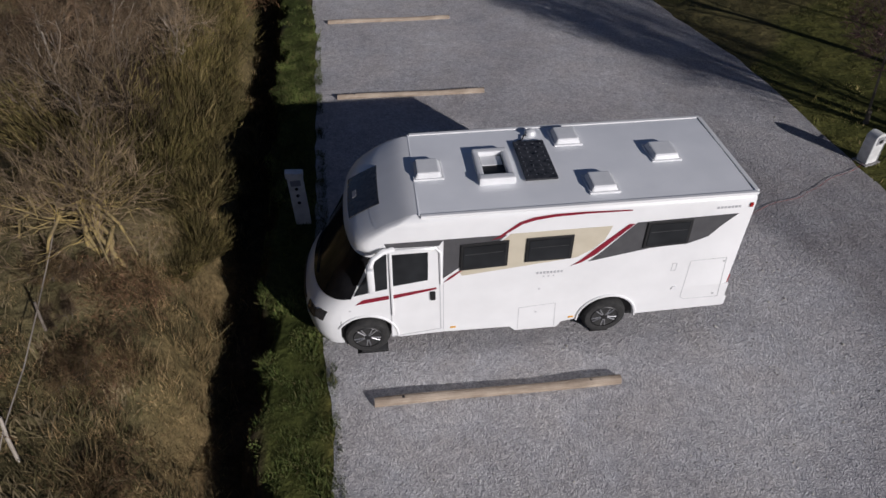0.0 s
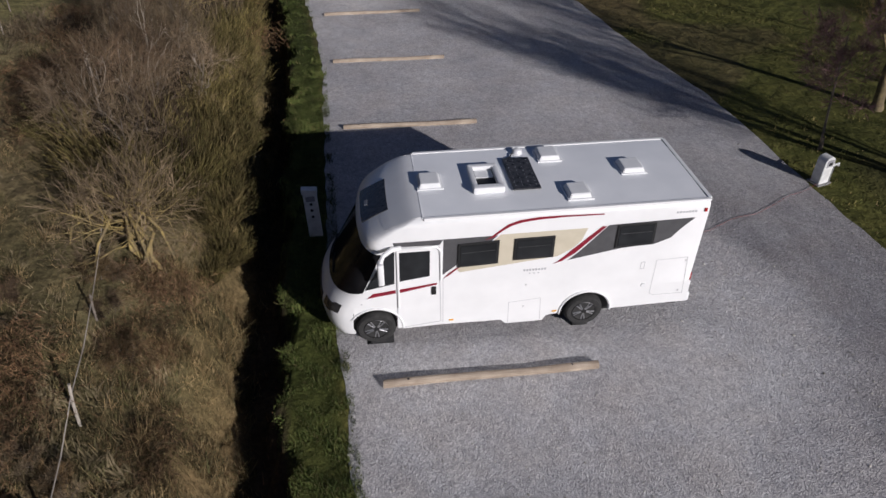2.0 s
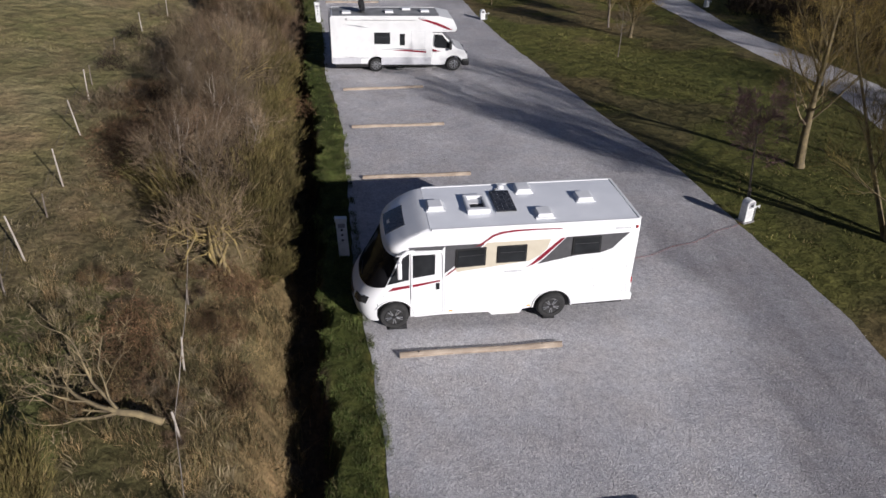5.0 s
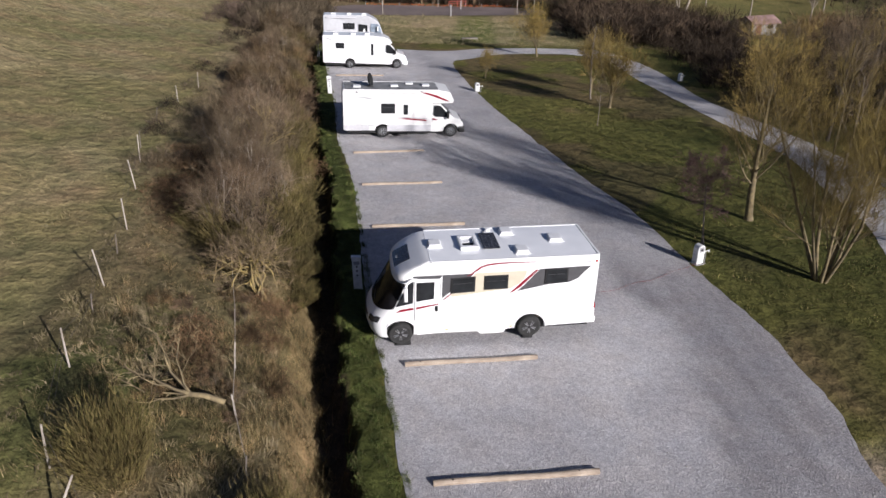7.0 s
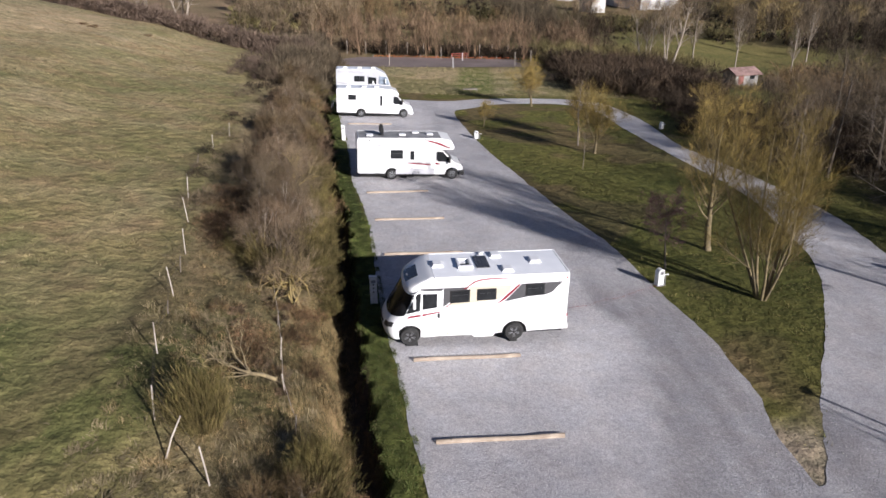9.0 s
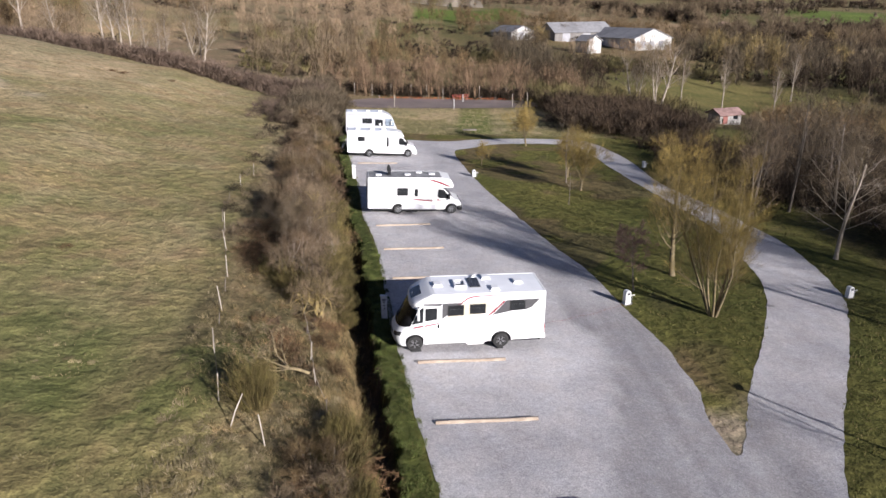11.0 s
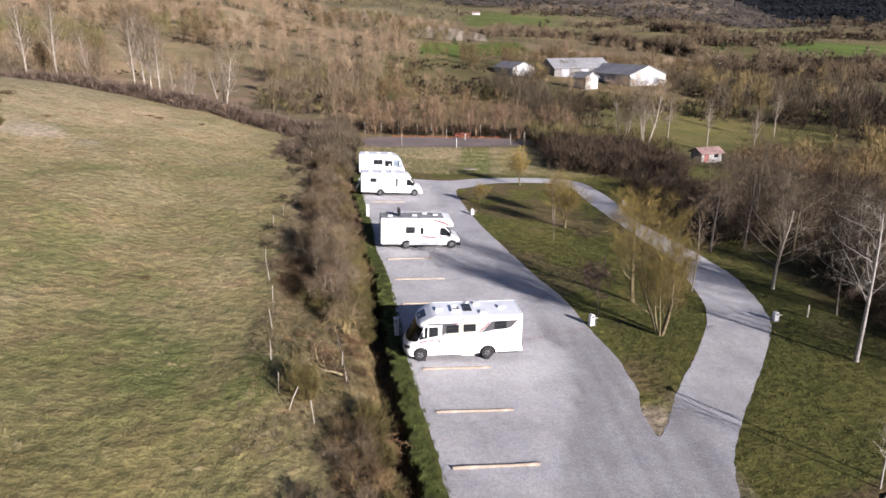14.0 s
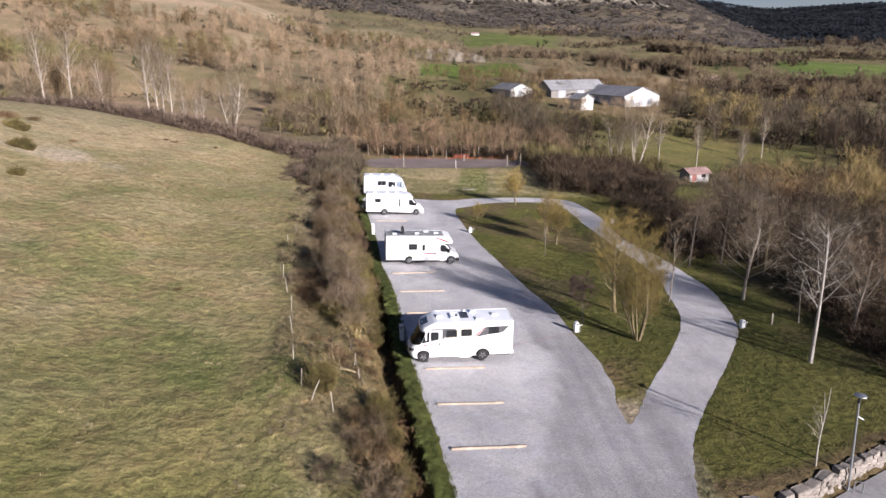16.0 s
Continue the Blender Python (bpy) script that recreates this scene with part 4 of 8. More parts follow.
    grid_part("badge", lambda u, z: nose(u, z, .045), [1.05 + .16 * k / 3 for k in range(4)], (2.50, 2.53), M_GREYMARK, van)
    # driver's door
    d = [(.25, 2.27), (.97, 2.25), (1.00, .46), (.20, .36), (.25, 2.27)]
    door = part("cab_door", bm_prism(d[:4], -.002, -.008), M_WHITE, van, "white driver's door")
    seam(door, d, -.012, .016)
    win = [(.27, 1.53), (.80, 1.605), (.81, 2.18), (.28, 2.18)]
    part("door_window", bm_prism(win, -.008, -.016), M_GLASS, door, "dark glazed door window")
    part("door_frame", bm_tube([(.235, -.015, .9), (.25, -.015, 2.24), (.32, -.015, 2.275), (.92, -.015, 2.26), (.99, -.015, 2.16), (1.0, -.015, 1.5)], .022, 6),
         M_WHITE, door, "white raised door surround", True)
    part("door_handle", bm_box(.83, -.035, 1.16, .915, -.006, 1.35, .015), M_BLACK, door, "black oval door handle")
    # side graphics
    marks = (("graphic_dark", M_DARK, [(1.045, 2.40), (1.98, 2.40), (1.86, 2.28), (1.45, 1.95), (1.26, 1.79), (1.03, 1.60)]),
             ("graphic_band", M_DARK, [(.21, 2.31), (.97, 2.285), (1.045, 2.40), (.18, 2.40)]),
             ("graphic_beige", M_BEIGE, [(2.04, 2.415), (3.575, 2.42), (3.49, 2.15), (3.34, 1.985), (3.09, 1.83), (1.33, 1.63), (1.27, 1.73), (1.55, 1.95), (1.9, 2.27)]),
             ("graphic_rear", M_DARK, [(3.95, 2.45), (5.51, 2.485), (5.285, 2.25), (5.14, 2.06), (4.87, 1.95), (4.24, 1.905), (3.29, 1.72), (3.48, 1.90)]),
             ("stripe_upper", M_RED, [(1.75, 2.32), (1.90, 2.36), (1.99, 2.44), (2.20, 2.59), (2.40, 2.65), (2.69, 2.685), (3.15, 2.70), (3.83, 2.69), (3.82, 2.712), (3.15, 2.735), (2.68, 2.735), (2.36, 2.70), (2.15, 2.625), (1.99, 2.49), (1.87, 2.39)]),
             ("stripe_lower", M_RED, [(3.02, 1.66), (3.18, 1.71), (3.40, 1.87), (3.91, 2.43), (3.83, 2.437), (3.34, 1.95), (3.19, 1.79), (3.09, 1.70)]),
             ("stripe_mid", M_RED, [(1.04, 1.51), (1.17, 1.60), (1.33, 1.75), (1.27, 1.733), (1.13, 1.62)]),
             ("stripe_door", M_RED, [(.26, 1.255), (.93, 1.39), (.93, 1.43), (.25, 1.332)]),
             ("stripe_wing", M_RED, [(-.33, 1.17), (.19, 1.25), (.19, 1.326), (-.21, 1.272)]))
    for i, (nm, m, pts) in enumerate(marks):
        y = -.0125 if nm == "stripe_door" else -.0015 - .0008 * i
        part(nm, bm_prism(pts, y, y - .003), m, van, {"graphic_beige": "beige side graphic", "graphic_dark": "dark grey side graphic"}.get(nm, ""))
    for c in ([(1.285, 1.755), (2.013, 1.785), (2.02, 2.31), (1.293, 2.28)], [(2.28, 1.825), (3.005, 1.832), (3.005, 2.318), (2.28, 2.312)],
              [(4.11, 1.93), (4.83, 1.95), (4.815, 2.455), (4.108, 2.452)]):
        side_window(van, c, -.009)
    for k in range(8):
        part("letter_bar", bm_box(2.49 + k * .055, -.006, 1.53, 2.525 + k * .055, 0, 1.575), M_SILVER, van)
    for k in range(3):
        part("dot", bm_box(2.60 + k * .08, -.006, 1.46, 2.625 + k * .08, 0, 1.48), M_SILVER, van)
    for k in range(7):
        part("letter_bar", bm_box(5.14 + k * .055, -.006, 2.60, 5.175 + k * .055, 0, 2.64), M_SILVER, van)
    # lockers and fittings
    for pts in ([(5.0, .72), (4.99, 1.54), (5.58, 1.56), (5.66, .66), (5.06, .66), (5.0, .72)], [(2.28, .26), (2.27, .78), (2.87, .83), (2.90, .26)],
                [(4.70, 1.36), (4.70, 1.52), (4.77, 1.52), (4.77, 1.36), (4.70, 1.36)]  , [(1.04, .42), (1.04, 1.52)]):
        seam(van, [lift(x, z + .02 * x) for x, z in pts], -.003, .012, None, "locker_seam")
    part("cap", moved(bm_lathe([(.045, -.014), (.05, -.004), (.05, 0)], 16), Matrix.Translation((4.84, 0, .94))), M_HATCH, van, "round white filler cap", True)
    for x, z in ((2.55, 1.18), (2.54, .64), (5.54, 1.47), (5.54, .72), (-.45, 1.02)):
        part("latch", bm_box(x, -.01, z, x + .035, 0, z + .035, .004, 1), M_SEAM, van)
    for x in (1.15, 3.12):
        part("side_marker", bm_box(x, -.012, .44, x + .09, 0, .475, .004, 1), M_AMBER, van)
    part("marker_lamp", bm_box(R - .16, -.02, 2.60, R - .11, .0, 2.68, .01), M_REDLENS, van)
    # rear wall lamps and bumper
    part("rear_bumper", bm_box(R - .06, .02, .40, R + .05, W - .02, .62, .03), M_WHITE, van, "white rear bumper")
    for y in (.10, W - .22):
        part("rear_lamp", bm_box(R - .01, y, .66, R + .03, y + .12, 1.05, .015), M_REDLENS, van, "red rear lamp cluster")
    part("rear_window", bm_box(R - .01, .7, 1.7, R + .02, 1.6, 2.15, .02), M_GLASS, van)
    part("underbody", bm_box(-.75, .12, .28, R - .15, W - .12, 1.0), M_BLACK, van, "dark underbody")
    # mirrors
    for s, y in ((1, 0), (-1, W)):
        arm = part("mirror_arm", bm_tube([(.30, y, 2.28), (.14, y - .09 * s, 2.32), (.0, y - .19 * s, 2.28), (-.05, y - .24 * s, 2.18)],
                                         [.05, .045, .04, .04], 8), M_WHITE, van, "curved white mirror arm", True)
        part("mirror", bm_box(-.11, min(y - .34 * s, y - .16 * s), 1.72, 0.0, max(y - .34 * s, y - .16 * s), 2.18, .04, 3), M_WHITE, arm, "white hanging mirror", True)
    # roof fittings
    def hatch(x0, y0, x1, y1, h=.11):
        b = bm_box(x0, y0, H, x1, y1, H + h, .035, 3)
        for v in b.verts:
            if v.co.z > H + h * .5:
                v.co.x += (1 if v.co.x < (x0 + x1) / 2 else -1) * .025
                v.co.y += (1 if v.co.y < (y0 + y1) / 2 else -1) * .025
        ob = part("roof_hatch", b, M_HATCH, roof, "white domed roof hatch")
        part("hatch_base", bm_box(x0 - .03, y0 - .03, H - .005, x1 + .03, y1 + .03, H + .03, .008, 1), M_HATCH, ob)
    hatch(.72, .92, 1.13, 1.38)
    hatch(3.06, 1.62, 3.47, 2.07)
    hatch(3.27, .29, 3.68, .73)
    hatch(4.47, 1.0, 4.90, 1.45)
    sk = part("skylight", joined(bm_box(1.66, .66, H - .005, 2.22, .80, H + .13, .03), bm_box(1.66, 1.42, H - .005, 2.22, 1.54, H + .11, .03),
                                 bm_box(1.66, .78, H - .005, 1.76, 1.44, H + .11, .03), bm_box(2.12, .78, H - .005, 2.22, 1.44, H + .11, .03)), M_HATCH, roof,
              "white framed roof light standing open")
    part("opening", bm_box(1.76, .80, H - .01, 2.12, 1.42, H + .02), M_BLACK, sk)
    part("blind", bm_box(1.78, 1.16, H + .02, 2.10, 1.40, H + .035), M_HATCH, sk)
    so = part("solar_panel", bm_box(2.37, .68, H + .02, 2.87, 1.76, H + .055, .006, 1), M_LAMP, roof, "dark blue solar panel")
    for i in range(4):
        for j in range(8):
            part("cell_mark", bm_box(2.425 + i * .125, .78 + j * .125, H + .055, 2.437 + i * .125, .792 + j * .125, H + .058), M_GREYMARK, so)
    for x, y in ((2.40, .72), (2.82, .72), (2.40, 1.70), (2.82, 1.70)):
        part("bracket", bm_box(x, y, H, x + .04, y + .04, H + .03), M_GALV, so)
    ae = part("aerial", bm_lathe([(.09, 0), (.10, .03), (.075, .08), (.02, .10)], 18), M_HATCH, roof, "white domed aerial", True)
    ae.matrix_basis = Matrix.Translation((2.72, 2.02, H)) @ Matrix.Rotation(radians(90), 4, 'X') @ Matrix.Diagonal((1, 1, -1, 1))
    ae.matrix_basis = Matrix.Translation((2.72, 2.02, H)) @ Matrix.Rotation(radians(90), 4, 'X')
    part("aerial_cable", bm_tube([(2.72, 2.02, H + .02), (2.6, 1.95, H + .03), (2.55, 1.85, H + .02), (2.45, 1.80, H + .02)], .012, 5), M_BLACK, ae)
    ae.children[0].matrix_parent_inverse = ae.matrix_basis.inverted()
    # wheels
    for x in (-.20, 3.76):
        add_wheel(van, x, .13, .37, .375, .24, -1)
        add_wheel(van, x, W - .13, .37, .375, .24, 1)
    return van


motorhome = build_motorhome()
VAN_POSE = Matrix.Translation((0.04, -.01, .02)) @ Euler((radians(.2), radians(1.35), radians(3.86)), 'XYZ').to_matrix().to_4x4() @ Matrix.Diagonal((1, 1, .968, 1))
motorhome.matrix_world = VAN_POSE


def build_ramp(x, h, label, out=-.13):
    p = VAN_POSE @ Vector((x, .13, 0))
    g = ground_z(p.x, p.y)
    ob = empty("levelling_ramp", Matrix.Translation((p.x, p.y, g)) @ Matrix.Rotation(radians(3.86), 4, 'Z'), label, "ramp", "levelling ramps")
    part("wedge", bm_prism([(-.42, -.06), (.34, -.06), (.30, h), (-.12, h)] if out < -.1 else [(-.17, -.06), (.17, -.06), (.15, h), (-.15, h)], out, .15, .006), M_BLACK, ob)
    part("tread", bm_box(-.12, out + .01, h - .004, .30 if out < -.1 else .12, .14, h + .004), M_SEAMDARK, ob)
    return ob


for _x in (-.20, 3.76):
    _p = VAN_POSE @ Vector((_x, .13, -.005))
    # rear tyres have only shade below; a black block is added to fill the gap
    build_ramp(_x, max(.03, _p.z - ground_z(_p.x, _p.y)), "black block under a tyre, levelling ramp in front, added filler behind", -.13 if _x < 0 else -.02)
    _p2 = VAN_POSE @ Vector((_x, 2.17, -.005))
    _o = build_ramp(_x, max(.03, _p2.z - ground_z(_p2.x, _p2.y)), "black block under a tyre, levelling ramp in front, added filler behind")
    _o.location = (_p2.x, _p2.y, ground_z(_p2.x, _p2.y))


# ---------------- the parked coachbuilt vans, noses towards the drive ----------------
def cab_front(van, x0, W, wheel_z=.36, colour=None, bonnet_x=1.75, axle=.98, bumper=M_BLACK):
    """Panel-van cab: bonnet, windscreen, doors; begins at x0 and runs in +x."""
    c = colour or M_WHITE
    prof = [(x0, .32), (x0 + bonnet_x - .05, .34), (x0 + bonnet_x + .05, .50), (x0 + bonnet_x + .04, .85), (x0 + bonnet_x - .12, 1.10), (x0 + 1.18, 1.30), (x0 + .40, 2.15), (x0, 2.2)]
    arch = arc(x0 + axle, .40, .43, 180, 0, 14)
    pts = [prof[0]] + [(x0 + axle - .48, .34)] + [(x, max(z, .34)) for x, z in arch] + [(x0 + axle + .48, .34)] + prof[1:]
    b = bm_prism(pts, .12, W - .12, .03)
    for v in b.verts:
        k = max(0, (v.co.x - x0 - .6)) / (bonnet_x)
        v.co.y = W / 2 + (v.co.y - W / 2) * (1 - .16 * k * k)
        if v.co.z > 1.3:
            v.co.y = W / 2 + (v.co.y - W / 2) * (1 - .10 * (v.co.z - 1.3))
    part("cab", b, c, van, "white van cab", False)
    sw = [(x0 + 1.18, 1.32), (x0 + .42, 2.12)]
    b = bmesh.new()
    q = []
    for x, z in sw:
        k = 1 - .10 * (z - 1.3)
        for s in (-1, 1):
            q.append(b.verts.new((x + .012, W / 2 + s * (W / 2 - .32) * k, z + .012)))
    b.faces.new((q[0], q[1], q[3], q[2]))
    thicken(b, .01)
    part("windscreen", b, M_GLASS, van, "raked dark windscreen")
    for y, s in ((.105, 1), (W - .105, -1)):
        part("door_window", bm_prism([(x0 + .10, 1.42), (x0 + .22, 1.30), (x0 + .98, 1.26), (x0 + .94, 1.42), (x0 + .50, 1.97), (x0 + .14, 2.0)], y + .04 * s, y - .025 * s), M_GLASS, van, "dark cab door window")
    part("bumper", bm_box(x0 + bonnet_x - .26, .11, .28, x0 + bonnet_x + .13, W - .11, .66, .09), bumper, van, "plastic front bumper")
    for y in (.34, W - .62):
        part("headlamp", bm_box(x0 + bonnet_x - .22, y, .78, x0 + bonnet_x + .05, y + .28, .98, .03), M_LAMP, van, "headlamp")
    part("grille", bm_box(x0 + bonnet_x, .7, .66, x0 + bonnet_x + .07, W - .7, .86, .02), M_BLACK, van)
    for y, s in ((.1, -1), (W - .1, 1)):
        m = part("mirror", bm_box(x0 + .86, min(y, y + .24 * s), 1.22, x0 + .98, max(y, y + .24 * s), 1.66, .03), M_BLACK, van, "black door mirror")
    for y, sd in ((.22, -1), (W - .22, 1)):
        add_wheel(van, x0 + axle, y, wheel_z, .36, .22, sd, False)


def house(van, x0, x1, W, H, z0=.42, rear_arch=None, roof=M_ROOF, front_r=.25, luton=0.0, wall=None):
    """Living body with rounded roof edge, an arch for the rear wheel and, if asked, a berth over the cab."""
    wall = wall or M_WHITE
    arch_pts = arc(rear_arch, .40, .44, 180, 0, 14)
    top_front = [(x1, 2.12), (x1 + luton, 2.16), (x1 + luton + .08, 2.35), (x1 + luton - .15, H - .12), (x1 + luton * .35, H)] if luton else \
        [(x1, 1.9), (x1 + .02, 2.15), (x1 - .25, H - .22), (x1 - .9, H)]
    pts = [(x0, z0 + .04)] + [(rear_arch - .46, z0)] + [(x, max(z, z0)) for x, z in arch_pts] + [(x1, z0 - .06)] + top_front + [(x0 + .06, H), (x0, H - .08)]
    part("body", bm_prism(pts, 0, W, .025), wall, van, "white coachbuilt body")
    part("roof", bm_box(x0 + .12, .08, H - .015, x1 - (.95 if not luton else -luton * .3), W - .08, H + .012, .006, 1), roof, van, "grey roof skin")
    for y in (.04, W - .04):
        part("roof_rail", bm_box(x0 + .05, y - .03, H - .05, x1 - (.9 if not luton else -luton * .3), y + .03, H + .03, .012), M_WHITE_OLD, van)
    part("underbody", bm_box(x0 + .2, .15, .26, x1 + .2, W - .15, z0 + .1), M_BLACK, van)
    for y, sd in ((.14, -1), (W - .14, 1)):
        add_wheel(van, rear_arch, y, .36, .36, .22, sd, False)


def rect(x0, z0, x1, z1):
    return [(x0, z0), (x1, z0), (x1, z1), (x0, z1)]


def build_alcove_van():
    van = empty("alcove_motorhome", Matrix.Identity(4), "white coachbuilt motorhome with over-cab berth, red stripes and roof dish", "motorhome", "parked motorhomes")
    W, H = 2.3, 2.95
    house(van, 0, 5.0, W, H, .44, 2.2, M_ROOF_DIRTY, luton=1.15, wall=M_WHITE_OLD)
    cab_front(van, 5.0, W, .36, M_WHITE_OLD, 1.80, 1.12)
    side_window(van, rect(2.12, 1.52, 2.90, 2.13), -.004)
    side_window(van, rect(3.38, 1.45, 3.63, 2.06), -.004, .03)
    for nm, m, pts in (("stripe", M_RED, [(4.3, 2.82), (4.9, 2.62), (5.8, 2.27), (6.0, 2.27), (5.3, 2.62), (4.7, 2.80)]),
                       ("stripe", M_DARK, [(4.25, 2.86), (4.7, 2.86), (4.3, 2.90)]),
                       ("stripe", M_GREYMARK, [(.6, 2.55), (1.4, 2.42), (1.9, 2.36), (1.3, 2.50)]),
                       ("stripe", M_RED, [(3.0, 1.18), (4.70, 1.04), (4.70, 1.13), (3.6, 1.22)]),
                       ("stripe", M_GREYMARK, [(2.4, 1.22), (3.3, 1.24), (4.70, 1.17), (4.70, 1.21), (3.3, 1.29)]),
                       ("stripe", M_RED, [(.95, .82), (1.30, .74), (1.42, .60), (1.30, .60), (1.1, .68)]),
                       ("stripe", M_GREYMARK, [(.5, .86), (1.3, .80), (2.0, .78), (1.3, .74)]),
                       ("stripe", M_RED, [(4.98, 1.26), (5.45, 1.10), (5.05, 1.12)])):
        part(nm, bm_prism(pts, -.001, -.006), m, van)
    seam(van, [(3.95, .50), (3.95, 2.2), (4.62, 2.2), (4.62, .50)], -.003, .014, None, "door_seam")
    for x0, x1 in ((.2, 1.05), (3.0, 3.5), (3.9, 4.3)):
        seam(van, rect(x0, .46, x1, .74) + [(x0, .46)], -.004, .02, M_SEAM, "locker_seam")
    part("skirt", bm_box(2.45, -.012, .40, 4.95, -.001, .80, .004, 1), M_SILVER, van, "silver-grey lower skirt")
    part("skirt", bm_box(.05, -.012, .46, 1.45, -.001, .80, .004, 1), M_SILVER, van, "silver-grey lower skirt")
    part("awning_case", bm_box(.8, -.09, 2.78, 4.2, -.001, 2.90, .03), M_WHITE_OLD, van, "white wind-out awning case")
    dish = part("satellite_dish", joined(moved(bm_lathe([(.005, .10), (.15, .085), (.30, .04), (.40, -.02), (.405, -.03), (.30, .025), (.15, .07), (.005, .085)], 24),
                                               Matrix.Translation((0, 0, .42)) @ Matrix.Rotation(radians(70), 4, 'Z') @ Matrix.Rotation(radians(-12), 4, 'X')),
                                         bm_tube([(0, 0, 0), (0, 0, .40)], .035, 8), bm_box(-.16, -.14, 0, .16, .14, .09, .02)), M_BLACK, van, "dark satellite dish raised on the roof", True)
    dish.matrix_basis = Matrix.Translation((1.55, 1.0, H))
    for x, y in ((.6, .6), (2.7, .8), (3.6, 1.5), (4.5, 1.0)):
        part("roof_hatch", bm_box(x, y, H, x + .42, y + .45, H + .11, .03), M_HATCH, van, "roof hatch")
    part("ladder", joined(*[bm_tube([(-.06, y, .8), (-.06, y, H), (.25, y, H + .06)], .015, 6) for y in (1.5, 1.8)],
                          *[bm_tube([(-.06, 1.5, z), (-.06, 1.8, z)], .012, 6) for z in (1.0, 1.3, 1.6, 1.9, 2.2, 2.5)]), M_GALV, van)
    part("step", bm_box(3.2, -.22, .26, 3.6, .05, .32, .01), M_BLACK, van)
    return van


def build_profile_van():
    van = empty("profile_motorhome", Matrix.Identity(4), "plain white low-profile motorhome parked on gravel", "motorhome", "parked motorhomes")
    W, H = 2.3, 2.72
    house(van, 0, 5.3, W, H, .42, 2.3, M_ROOF)
    cab_front(van, 5.3, W, .36, None, 1.90, 1.08, M_WHITE)
    part("cab_roof", bm_prism([(4.4, H - .02), (5.2, H - .06), (5.75, 2.44), (5.98, 2.12), (5.3, 2.05), (4.4, 2.2)], .06, W - .06, .05), M_WHITE, van, "sloping white cab roof")
    side_window(van, rect(1.10, 1.66, 1.84, 2.13), -.004)
    side_window(van, rect(4.12, 1.12, 4.33, 2.08), -.004, .03)
    seam(van, [(3.85, .50), (3.85, 2.2), (4.55, 2.2), (4.55, .50)], -.003, .014, None, "door_seam")
    part("stripe", bm_prism([(.1, 2.55), (.5, 2.40), (.9, 2.36), (.6, 2.46)], -.001, -.005), M_GREYMARK, van)
    for x in (.9, 2.4, 3.6):
        part("roof_hatch", bm_box(x, .8, H, x + .45, 1.3, H + .12, .03), M_HATCH, van, "roof hatch")
    part("bicycle_rack", joined(bm_tube([(-.02, .4, 1.6), (-.45, .4, 1.1), (-.5, .4, .9)], .02, 6), bm_tube([(-.02, 1.9, 1.6), (-.45, 1.9, 1.1), (-.5, 1.9, .9)], .02, 6),
                                bm_tube([(-.5, .2, .9), (-.5, 2.1, .9)], .02, 6), bm_tube([(-.35, .2, .95), (-.35, 2.1, .95)], .02, 6)), M_GALV, van, "rear rack")
    return van


